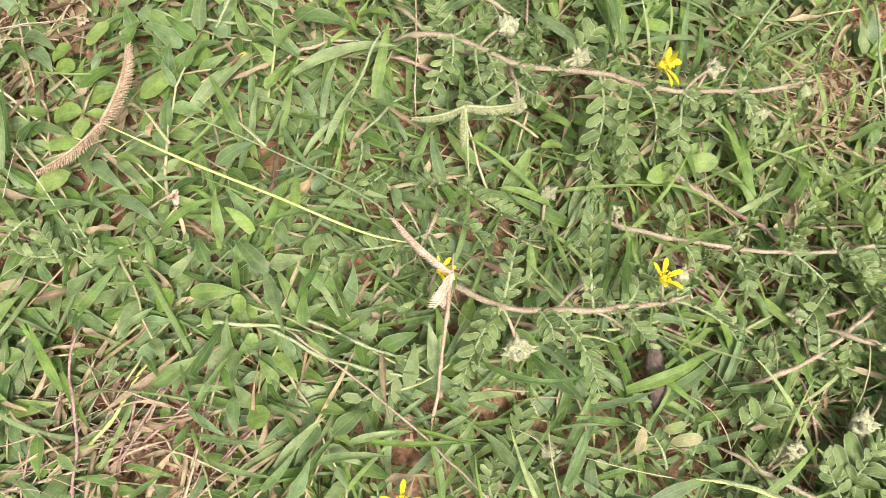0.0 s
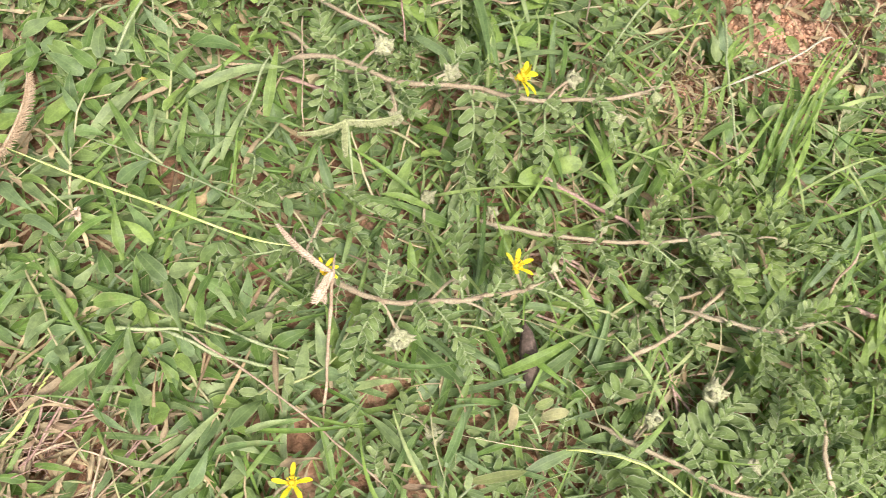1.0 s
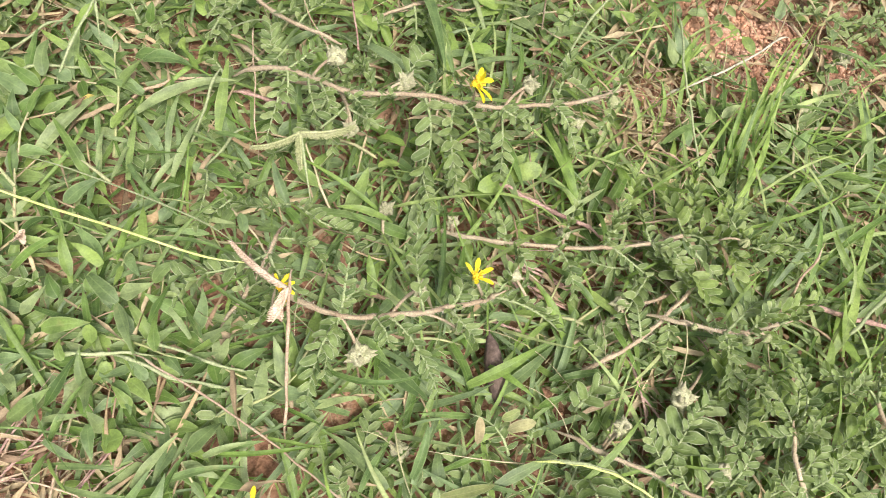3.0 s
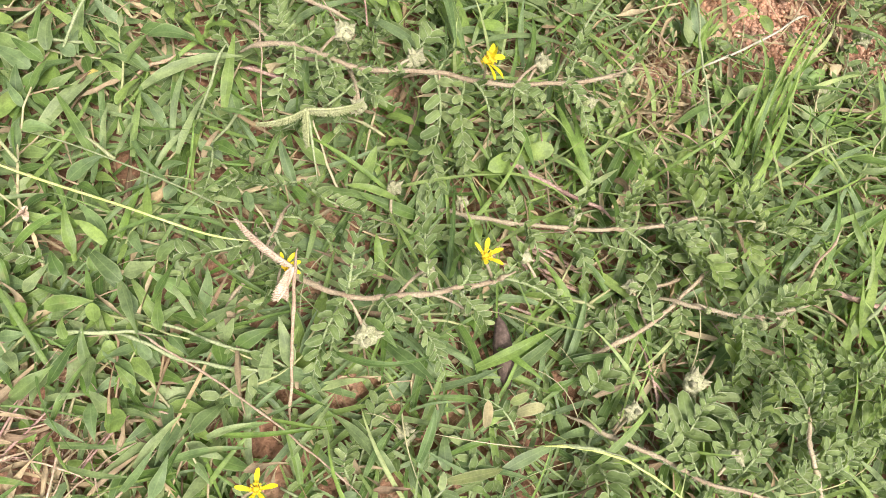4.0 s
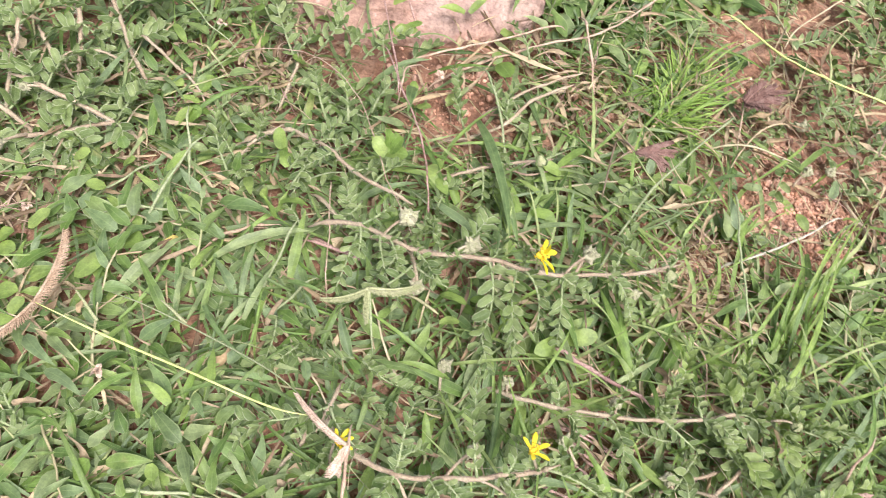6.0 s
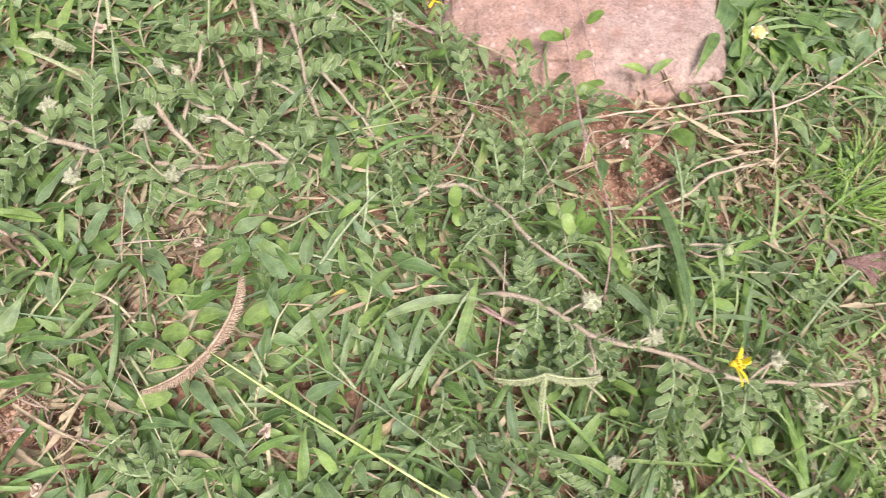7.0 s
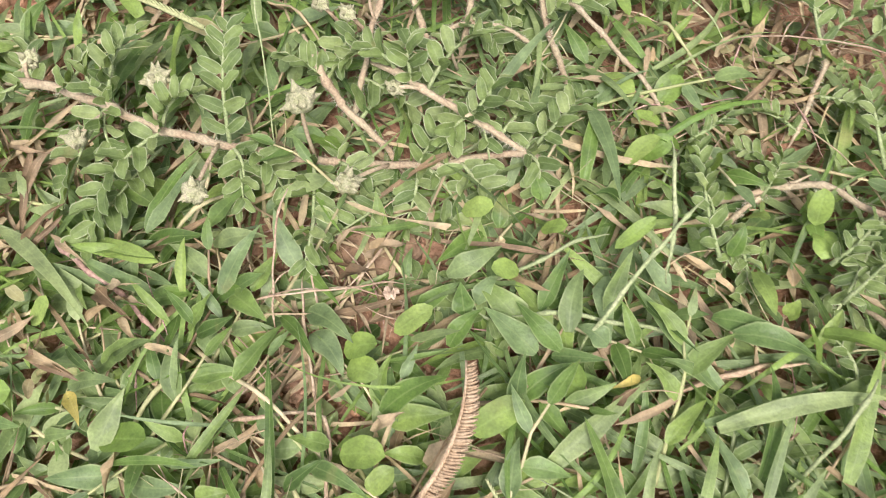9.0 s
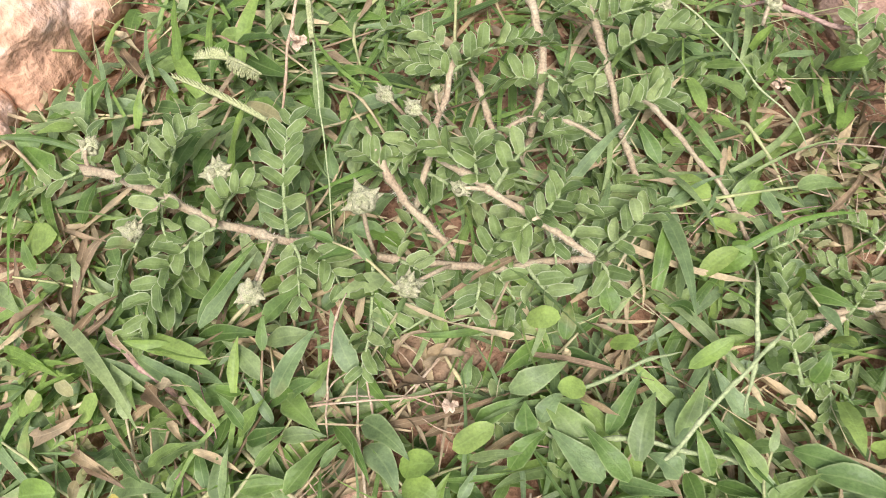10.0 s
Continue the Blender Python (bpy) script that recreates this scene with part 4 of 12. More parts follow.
vine_leaf(v, (26.1, 14.9, -8.0), (27.8, 24.5, -6.0), 6, 20, 3, 1.8, 6)
bur(v, (33.8, 57.0, 4.0), 7.9, (28.0, 68.8, 10.0))
bur(v, (45.3, 28.2, -13.0), 6.6, (32.9, 39.4, -16.0))
bur(v, (54.6, 77.1, 8.0), 5.1, (44.1, 66.3, 14.3))
bud(v, (65.6, 61.6, 10.0), 4.8, (52.8, 65.9, 16.4))
flower(v, (68.0, 68.0, 39.0), 12.1, (0.25, 0.25, 1), ((80, 25), (14, 35), (-40, 20), (150, 35), (-110, 30)), (73.0, 66.8, 22.0))
flower(v, (9.2, 78.1, 14.0), 11.1, (0.45, -0.2, 0.8), ((50, 10), (15, 12), (-25, 10), (-65, 10), (120, 30)), (6.9, 73.5, 6.0))
v = vine([(65.3, 106.4, -12.0), (72.3, 102.9, -10.0), (86.8, 98.7, -8.0), (106.7, 94.6, -6.0), (126.6, 92.6, -4.0), (140.8, 92.5, -2.0), (152.3, 93.6, -0.0)], 0.988)
vine_leaf(v, (159.6, 98.8, -8.3), (165.2, 121.3, -4.9), 8, 45, 3, 0.8, 3, 5.1, True)
vine_leaf(v, (135.9, 104.9, -6.1), (142.9, 123.0, -2.8), 7, 45, 3, 0.8, 3, 4.5, True)
vine_leaf(v, (143.1, 89.9, -6.8), (159.0, 71.3, -4.3), 7, 30, 3, 0.8, 3, 6.2, True)
vine_leaf(v, (166.0, 96.4, -9.0), (190.0, 87.4, -7.3), 8, 45, 3, 0.8, 3, 5.6, True)
vine_leaf(v, (162.8, 97.6, -8.7), (179.4, 106.3, -6.3), 6, 20, 3, 0.8, 3, 6.1, True)
vine_leaf(v, (170.3, 95.2, -9.4), (171.5, 77.6, -5.5), 6, 25, 3, 0.8, 3, 6.0, True)
vine_leaf(v, (156.8, 96.5, -8.1), (151.3, 109.9, -3.6), 6, 35, 3, 0.8, 3, 5.5, True)
vine_leaf(v, (88.7, 98.3, -7.8), (83.4, 105.5, -4.0), 5, 30, 2, -3.0, 3)
vine_leaf(v, (107.1, 94.6, -6.0), (116.4, 111.6, 6.0), 7, 60, 3, -1.0, -3)
vine_leaf(v, (125.7, 92.7, -4.1), (129.9, 101.7, 4.0), 6, 50, 3, 1.9, 0)
vine_leaf(v, (140.9, 92.5, -2.0), (151.4, 76.6, -4.0), 7, 40, 3, -1.1, 0)
vine_leaf(v, (106.7, 94.6, -6.0), (111.0, 77.3, -8.0), 6, 30, 3, 1.2, -7)
vine_leaf(v, (87.2, 98.6, -8.0), (97.1, 85.8, -14.0), 6, 30, 2, 2.9, -8)
vine_leaf(v, (152.3, 93.6, -0.0), (160.1, 86.4, 2.0), 6, 60, 3, 1.5, 6)
vine_leaf(v, (61.0, 127.7, -4.0), (62.8, 110.9, -4.0), 6, 30, 3, -0.8, 1)
vine_leaf(v, (152.3, 93.6, -0.0), (166.3, 78.9, -8.0), 6, 30, 3, -2.4, -1)
vine_leaf(v, (152.3, 93.6, -0.0), (154.0, 107.4, 10.0), 8, 55, 4, -2.1, 6)
vine_leaf(v, (135.1, 87.7, -14.0), (118.0, 92.4, -12.0), 6, 20, 3, 2.9, -1)
bur(v, (46.7, 112.2, -4.0), 5.5, (45.1, 104.0, -8.0))
bur(v, (71.1, 108.2, -10.0), 5.0, (70.7, 103.7, -10.4))
bur(v, (110.6, 99.3, -6.0), 5.0, (109.5, 94.3, -5.7))
bur(v, (91.1, 86.0, -10.0), 5.6, (95.4, 78.9, -14.0))
bud(v, (174.3, 89.0, 2.0), 5.3, (166.9, 92.1, -2.0))
vine_leaf(v, (142.7, 92.7, -1.7), (160.2, 72.2, -10.0), 7, 40, 3, -0.2, -2)
vine_leaf(v, (123.7, 92.9, -4.3), (132.0, 106.7, 0.0), 6, 30, 3, -1.6, 5)
v = vine([(106.1, 26.0, -11.4), (112.0, 21.5, -10.3), (125.8, 14.9, -11.1), (134.8, 9.0, -12.0), (141.7, 4.7, -11.6), (157.6, -0.3, -12.2)], 0.95)
vine_leaf(v, (129.3, 16.1, -12.5), (153.5, 34.2, -10.8), 6, 10, 3, 0.8, 3, 8.8)
vine_leaf(v, (158.2, 33.8, -15.2), (164.1, 57.4, -11.8), 6, 35, 3, 0.8, 3, 7.1, True)
vine_leaf(v, (157.2, 75.4, -15.1), (146.5, 91.1, -10.1), 5, 20, 3, 0.8, 3, 8.0)
vine_leaf(v, (178.1, 61.4, -17.1), (204.2, 69.9, -15.7), 7, 45, 3, 0.8, 3, 6.1, True)
vine_leaf(v, (185.3, 22.1, -17.8), (189.7, 44.2, -14.3), 8, 20, 3, 0.8, 3, 4.7, True)
vine_leaf(v, (176.5, 6.1, -17.0), (193.7, 16.3, -14.7), 6, 10, 3, 0.8, 3, 7.4, True)
vine_leaf(v, (158.8, 3.6, -15.3), (151.8, 16.7, -10.6), 5, 20, 3, 0.8, 3, 6.3)
vine_leaf(v, (182.3, 46.1, -17.5), (170.9, 27.2, -12.4), 5, 30, 3, 0.8, 3, 7.6, True)
vine_leaf(v, (147.0, 6.8, -14.1), (156.4, 23.2, -11.0), 5, 20, 3, 0.8, 3, 6.7)
vine_leaf(v, (105.7, 13.0, -9.3), (105.8, 0.9, -5.3), 4, 10, 3, 0.8, 3, 7.5)
vine_leaf(v, (105.1, 35.6, -9.2), (115.6, 43.1, -6.9), 4, 20, 3, 0.8, 3, 6.7)
vine_leaf(v, (81.5, 23.8, -14.0), (69.2, 37.9, -10.0), 5, 10, 2, -2.8, 7)
vine_leaf(v, (85.1, 23.9, -14.0), (89.5, 36.3, -10.0), 5, 60, 2, -2.5, -3)
vine_leaf(v, (133.2, 20.8, -16.0), (154.0, 36.0, -10.0), 8, 15, 4, 0.7, 7)
vine_leaf(v, (156.6, 14.0, -14.0), (166.0, 35.0, -8.0), 7, 15, 4, -1.0, 7)
vine_leaf(v, (157.4, -0.3, -12.1), (184.2, 14.8, -2.0), 8, 20, 5, -2.0, -7)
vine_leaf(v, (143.3, 5.1, -16.0), (138.2, 19.7, -10.0), 6, 20, 3, 2.9, 1)
vine_leaf(v, (129.5, 2.8, -18.0), (117.5, 13.2, -18.0), 6, 20, 3, -0.1, -3)
vine_leaf(v, (136.8, 9.7, -18.0), (150.8, -0.9, -18.0), 6, 20, 3, -0.6, -6)
bur(v, (122.0, 30.9, -20.0), 6.3, (115.2, 23.2, -22.0))
bur(v, (119.9, 28.7, -6.6), 6.1, (115.8, 22.9, -21.9))
bur(v, (153.4, 12.7, -9.7), 6.3, (144.8, 4.5, -15.6))
vine_leaf(v, (131.4, 13.8, -19.3), (143.9, 29.7, -4.0), 7, 15, 3, -0.7, -2)
vine_leaf(v, (140.0, 7.4, -17.0), (127.4, 26.4, -5.0), 6, 20, 3, 2.1, -5)
vine_leaf(v, (149.1, 2.9, -14.4), (165.0, 20.3, -6.0), 7, 15, 3, -1.2, 5)
vine_leaf(v, (163.2, 8.9, -16.0), (152.2, 23.9, -6.0), 6, 25, 3, -2.1, 1)
v = vine([(111.8, 50.2, -12.3), (121.2, 53.6, -10.7), (133.2, 58.9, -9.8), (142.5, 66.0, -8.7), (153.7, 74.4, -8.8)], 0.95)
vine_leaf(v, (143.9, 67.1, -9.8), (139.2, 53.0, -16.0), 6, 20, 3, 2.0, -6)
vine_leaf(v, (123.0, 55.3, -17.0), (114.9, 65.4, -16.0), 6, 20, 3, 1.4, 7)
vine_leaf(v, (134.6, 60.2, -14.0), (131.8, 71.5, -12.0), 6, 30, 3, 0.8, 5)
vine_leaf(v, (114.0, 52.3, -19.9), (99.4, 40.0, -18.0), 6, 20, 3, -0.1, 4)
bur(v, (126.8, 71.9, -7.2), 5.3, (132.5, 59.3, -14.5))
v = vine([(142.3, 66.2, -8.0), (152.0, 60.3, -3.0), (160.5, 56.8, 0.0), (167.2, 55.2, 3.0), (176.5, 56.5, 6.0)], 0.912)
vine_leaf(v, (159.8, 57.2, -0.3), (159.3, 39.1, -8.0), 7, 30, 3, 0.3, -3)
vine_leaf(v, (176.5, 56.5, 6.0), (190.5, 62.3, 12.0), 7, 60, 3, -0.6, -4)
vine_leaf(v, (167.2, 55.2, 3.0), (174.8, 61.6, 8.0), 6, 40, 3, 0.6, 5)
vine_leaf(v, (168.1, 55.3, 3.3), (184.2, 44.3, -4.0), 6, 50, 3, -0.3, -1)
bur(v, (143.1, 36.9, -8.8), 8.3, (156.6, 48.0, -18.0))
bud(v, (165.3, 52.2, 4.0), 4.6, (163.9, 56.0, 1.5))
bud(v, (171.9, 52.6, 5.0), 4.6, (167.2, 55.2, 3.0))
bud(v, (150.2, 60.1, -2.0), 3.2, (146.3, 63.8, -6.0))
vine_leaf(v, (167.3, 45.1, -16.0), (174.5, 31.2, -8.0), 6, 20, 3, -0.0, -3)
v = vine([(177.2, -6.2, -8.0), (175.1, 4.2, -2.0), (171.6, 12.6, 4.0), (168.9, 19.5, 12.0)], 0.988)
vine_leaf(v, (168.9, 19.5, 12.0), (170.2, 34.4, 22.0), 7, 45, 4, -1.1, -5)
vine_leaf(v, (168.9, 19.5, 12.0), (176.9, 22.6, 16.0), 5, 50, 3, -2.5, -6)
vine_leaf(v, (168.9, 19.5, 12.0), (160.6, 19.6, 6.0), 6, 20, 3, 1.1, 8)
vine_leaf(v, (175.5, 2.1, -3.2), (188.2, 8.5, -2.0), 6, 20, 3, -0.7, 8)
vine_leaf(v, (176.2, -1.4, -5.3), (167.7, 10.6, -4.0), 6, 20, 3, 2.8, 2)
vine_leaf(v, (168.9, 19.5, 12.0), (163.7, 38.9, 8.0), 6, 20, 3, -0.3, 7)
vine_leaf(v, (195.0, 14.6, -8.0), (204.3, 20.8, -2.0), 6, 70, 3, -2.9, 4)
vine_leaf(v, (173.3, 13.9, -18.0), (188.1, 26.1, -6.0), 7, 10, 3, -2.6, 5)
vine_leaf(v, (186.1, 24.5, -18.0), (186.0, 41.1, -4.0), 7, 20, 3, 1.2, -1)
vine_leaf(v, (189.8, 7.1, -18.0), (200.8, 14.1, -6.0), 7, 15, 3, 1.9, -7)
v = vine([(217.2, 32.0, -14.0), (217.7, 19.4, -12.0), (224.0, 9.0, -12.0), (227.5, 4.4, -12.0)], 0.912)
vine_leaf(v, (199.1, 15.8, -19.2), (212.7, 21.7, -16.5), 5, 20, 3, 0.8, 3, 6.8, True)
vine_leaf(v, (213.1, 31.8, -20.6), (201.7, 42.0, -15.4), 5, 20, 3, 0.8, 3, 6.1, True)
vine_leaf(v, (225.2, 31.1, -21.8), (231.7, 51.5, -18.4), 6, 45, 3, 0.8, 3, 5.8, True)
vine_leaf(v, (230.9, 10.1, -22.3), (217.2, 8.4, -17.0), 5, 20, 3, 0.8, 3, 6.5, True)
vine_leaf(v, (223.8, 20.8, -21.6), (235.9, 22.3, -18.8), 5, 30, 3, 0.8, 3, 6.1, True)
vine_leaf(v, (217.7, 19.4, -12.0), (190.9, 14.6, -6.0), 7, 65, 4, -2.7, 7)
vine_leaf(v, (217.3, 30.0, -13.7), (197.9, 40.3, -8.0), 6, 40, 3, -2.8, 0)
vine_leaf(v, (224.0, 9.0, -12.0), (207.8, 0.8, -12.0), 6, 30, 3, -0.8, 5)
vine_leaf(v, (217.3, 30.0, -13.7), (217.2, 46.9, 0.0), 6, 70, 3, 2.3, 1)
vine_leaf(v, (201.0, 33.3, -18.0), (209.0, 37.2, -6.0), 6, 20, 3, -1.3, 4)
v = vine([(246.8, 215.9, -38.0), (252.1, 190.2, -34.0), (253.0, 167.4, -32.0), (252.5, 147.0, -32.0), (251.0, 139.7, -34.0)], 0.912)
vine_leaf(v, (268.4, 196.3, -30.0), (248.9, 179.9, -28.0), 6, 50, 3, -0.0, -3)
vine_leaf(v, (269.3, 209.1, -30.0), (283.6, 204.0, -28.0), 6, 30, 3, -2.5, -4)
vine_leaf(v, (253.0, 167.4, -32.0), (269.6, 176.2, -28.0), 6, 30, 3, 1.7, 6)
vine_leaf(v, (236.4, 250.1, -20.0), (253.0, 270.7, -18.0), 6, 30, 3, 0.9, 5)
vine_leaf(v, (260.4, 248.7, -22.0), (274.3, 240.2, -20.0), 6, 30, 3, -0.9, 2)
vine_leaf(v, (242.5, 213.3, -30.0), (265.0, 201.0, -26.0), 7, 30, 3, 1.4, 5)
bur(v, (258.3, 186.1, -26.0), 7.4, (252.4, 182.5, -33.3))
bur(v, (234.9, 162.1, -30.0), 6.4, (252.9, 166.0, -32.0))
bur(v, (268.4, 243.4, -18.0), 8.5, (264.1, 234.3, -26.0))
bur(v, (233.2, 162.1, -28.0), 5.6, (227.6, 154.5, -34.0))
bur(v, (223.7, 221.4, -24.0), 5.1, (217.8, 216.4, -30.0))
bur(v, (235.0, 221.5, -24.0), 5.1, (246.8, 215.9, -38.0))
bur(v, (259.0, 187.8, -28.0), 7.7, (252.3, 184.1, -33.5))
flower(v, (264.9, 119.4, -18.0), 15.4, (-0.2, 0, 1), ((100, 10), (30, 10), (-45, 10), (175, 10), (-120, 15)), (264.8, 113.0, -26.0))
v = vine([(-216.7, 213.4, 10.0), (-205.8, 212.2, 9.0), (-194.7, 210.1, 8.0), (-180.4, 206.7, 5.0), (-170.3, 207.0, 2.0), (-161.4, 208.0, -2.0), (-150.5, 209.1, -5.0), (-138.2, 210.8, -8.0), (-116.5, 211.4, -6.0), (-105.7, 213.5, -5.0), (-89.4, 217.4, -4.0), (-83.5, 216.0, -9.0)], 1.444)
stalk("stem", "stem", 0.5, [(-86.0, 216.6, -7.0), (-79.9, 214.0, -11.0), (-70.3, 209.2, -16.0)], "thin side stem running under the leaves", parent=v)
vine_leaf(v, (-184.2, 207.5, -5.2), (-194.1, 178.2, -3.2), 7, 8, 2.5, 0.8, 3, 7.6)
vine_leaf(v, (-164.4, 209.7, -5.2), (-157.8, 194.7, -3.2), 4, 8, 2.5, 0.8, 3, 5.7)
vine_leaf(v, (-202.9, 219.6, -5.2), (-204.0, 241.1, -3.2), 4, 15, 2.5, 0.8, 3, 7.0)
vine_leaf(v, (-139.2, 193.8, -5.2), (-138.0, 180.4, -3.2), 4, 8, 2.5, 0.8, 3, 5.6)
vine_leaf(v, (-107.2, 234.2, -5.2), (-98.2, 214.0, -3.2), 5, 20, 2.5, 0.8, 3, 4.9)
vine_leaf(v, (-225.5, 221.2, -5.1), (-230.6, 233.1, -3.1), 4, 20, 2.5, 0.8, 3, 5.5)
vine_leaf(v, (-164.1, 207.7, -0.8), (-167.1, 231.9, 14.0), 7, 15, 5, 0.1, 0)
vine_leaf(v, (-179.5, 206.8, 4.7), (-193.2, 177.8, -4.0), 8, 15, 5, -2.0, 5)
vine_leaf(v, (-163.7, 207.7, -1.0), (-159.8, 194.9, -6.0), 4, 15, 2, 2.6, 0)
vine_leaf(v, (-143.8, 210.0, -6.6), (-138.3, 181.6, -8.0), 7, 45, 3, 1.1, 29)
vine_leaf(v, (-122.0, 203.2, -10.0), (-136.9, 188.3, -10.0), 7, 25, 3, 1.4, -5)
vine_leaf(v, (-116.5, 211.4, -6.0), (-118.1, 194.2, -12.0), 6, 15, 3, 1.7, 1)
vine_leaf(v, (-115.8, 211.5, -5.9), (-103.5, 201.6, -12.0), 5, 15, 3, 1.0, -1)
vine_leaf(v, (-89.4, 217.4, -4.0), (-78.1, 230.1, 4.0), 6, 15, 4, -1.7, 3)
vine_leaf(v, (-193.7, 209.8, 7.8), (-190.3, 224.9, 16.0), 6, 60, 4, 0.6, 1)
vine_leaf(v, (-193.2, 209.7, 7.7), (-199.3, 220.6, 14.0), 5, 40, 3, 2.7, 7)
vine_leaf(v, (-180.1, 206.7, 4.9), (-172.4, 213.8, 12.0), 6, 60, 3, 0.7, -2)
vine_leaf(v, (-216.7, 213.4, 10.0), (-233.5, 208.3, 2.0), 5, 30, 3, 2.4, -8)
vine_leaf(v, (-207.4, 212.4, 9.1), (-200.6, 221.6, 12.0), 5, 55, 3, -2.4, 1)
vine_leaf(v, (-160.0, 208.1, -2.4), (-149.8, 200.7, -6.0), 5, 20, 3, 0.8, 6)
vine_leaf(v, (-138.2, 210.8, -8.0), (-125.8, 207.0, -10.0), 6, 20, 3, -0.7, -1)
vine_leaf(v, (-111.0, 197.1, -12.0), (-102.4, 203.3, -12.0), 5, 20, 3, -1.6, -3)
vine_leaf(v, (-121.7, 102.6, -8.0), (-133.2, 87.8, -10.0), 6, 20, 3, 0.2, -3)
bur(v, (-144.4, 215.5, 12.0), 7.4, (-143.2, 210.1, -6.8))
bur(v, (-165.2, 189.4, 8.0), 6.2, (-166.7, 207.4, 0.4))
bur(v, (-180.9, 215.8, 14.0), 6.5, (-181.2, 206.9, 5.2))
bur(v, (-199.3, 199.8, 8.0), 5.4, (-193.2, 209.7, 7.7))
bur(v, (-130.9, 200.1, 2.0), 6.3, (-123.6, 211.2, -6.7))
bur(v, (-217.2, 218.7, 12.0), 5.3, (-216.0, 213.3, 9.9))
v = vine([(-123.8, 229.6, 8.0), (-117.1, 226.4, 6.0), (-104.8, 223.2, 1.0), (-96.7, 220.1, -2.0), (-89.4, 217.4, -4.0)], 1.216)
vine_leaf(v, (-115.8, 226.1, 5.5), (-103.7, 242.2, 10.0), 6, 35, 4, 0.7, 4)
vine_leaf(v, (-119.5, 227.5, 6.7), (-120.4, 234.4, 14.0), 5, 40, 3, 0.8, 4)
vine_leaf(v, (-104.8, 223.2, 1.0), (-100.5, 237.3, 2.0), 6, 35, 3, -2.8, -5)
vine_leaf(v, (-104.8, 223.2, 1.0), (-110.2, 215.1, -4.0), 6, 50, 3, -0.4, 22)
vine_leaf(v, (-123.8, 229.6, 8.0), (-138.8, 232.1, 6.0), 6, 35, 3, -3.0, -2)
bur(v, (-123.4, 224.6, 8.0), 4.1, (-117.1, 226.4, 6.0))
v = vine([(-146.7, 233.5, 6.0), (-142.7, 228.1, 2.0), (-138.7, 224.5, -2.0), (-134.3, 222.6, -6.0), (-127.1, 218.6, -10.0), (-124.4, 216.0, -12.0)], 1.292)
vine_leaf(v, (-143.3, 229.0, 2.7), (-154.8, 234.3, 2.0), 6, 30, 3, 0.7, -6)
v = vine([(-132.3, 258.5, 10.0), (-133.1, 250.8, 6.0), (-133.8, 241.8, 4.0), (-135.0, 233.5, -2.0), (-136.7, 227.3, -8.0)], 1.064)
vine_leaf(v, (-132.4, 258.3, 9.9), (-152.5, 268.9, 8.0), 7, 20, 4, -1.8, -7)
vine_leaf(v, (-132.6, 255.9, 8.6), (-148.6, 259.0, 6.0), 7, 40, 3, -0.2, -2)
vine_leaf(v, (-132.5, 256.9, 9.2), (-112.0, 269.7, 8.0), 8, 55, 4, 0.7, 1)
vine_leaf(v, (-133.8, 242.6, 4.2), (-142.1, 231.5, 2.0), 5, 30, 3, -1.6, 6)
bur(v, (-138.8, 242.9, 12.0), 4.5, (-133.8, 242.2, 4.1))
bur(v, (-148.3, 248.6, 8.0), 4.9, (-143.0, 246.7, 2.0))
bud(v, (-135.5, 252.5, 8.0), 3.4, (-133.4, 246.6, 5.1))
v = vine([(-116.7, 283.1, 10.0), (-113.1, 274.1, 8.0), (-110.8, 264.9, 4.0), (-110.2, 256.8, -2.0), (-111.6, 250.8, -8.0)], 1.368)
vine_leaf(v, (-110.5, 261.5, 1.5), (-122.2, 260.6, 0.0), 7, 40, 3, -1.3, -1)
vine_leaf(v, (-105.4, 267.0, 0.0), (-91.5, 263.5, -2.0), 6, 30, 3, -2.3, 5)
vine_leaf(v, (-111.4, 251.8, -7.0), (-120.8, 238.4, -6.0), 6, 30, 3, -0.8, -7)
v = vine([(-102.6, 287.1, 10.0), (-98.6, 278.2, 8.0), (-94.4, 269.4, 4.0), (-90.3, 258.8, 0.0), (-85.8, 251.4, -6.0), (-81.6, 243.8, -12.0)], 1.216)
vine_leaf(v, (-94.7, 270.1, 4.3), (-75.5, 281.3, 6.0), 8, 45, 4, 0.8, -7)
vine_leaf(v, (-98.6, 278.1, 8.0), (-81.3, 285.5, 8.0), 8, 40, 4, -0.2, -4)
vine_leaf(v, (-98.6, 278.1, 8.0), (-109.7, 281.9, 6.0), 6, 30, 3, -2.7, -6)
vine_leaf(v, (-94.4, 269.5, 4.1), (-98.2, 260.2, -4.0), 6, 45, 3, -1.1, -5)
vine_leaf(v, (-89.7, 257.7, -0.9), (-77.3, 262.7, 0.0), 7, 40, 3, 0.3, -3)
bur(v, (-82.8, 284.1, 10.0), 5.4, (-75.8, 281.4, 4.0))
bur(v, (-55.2, 292.2, 8.0), 4.9, (-56.7, 288.1, 4.0))
v = vine([(-126.9, 261.3, -2.0), (-123.6, 255.5, -6.0), (-119.2, 248.6, -8.0), (-115.5, 239.4, -12.0)], 1.064)
bud(v, (-113.2, 243.7, 4.0), 4.8, (-110.9, 240.7, -4.0))
v = vine([(-34.7, 215.2, -8.0), (-25.8, 217.5, -6.0), (-17.7, 218.2, -5.0), (-5.9, 209.4, 0.0), (2.0, 200.5, 5.0), (10.2, 190.2, 7.0), (19.0, 183.3, 9.0), (30.2, 177.3, 8.0)], 1.064)
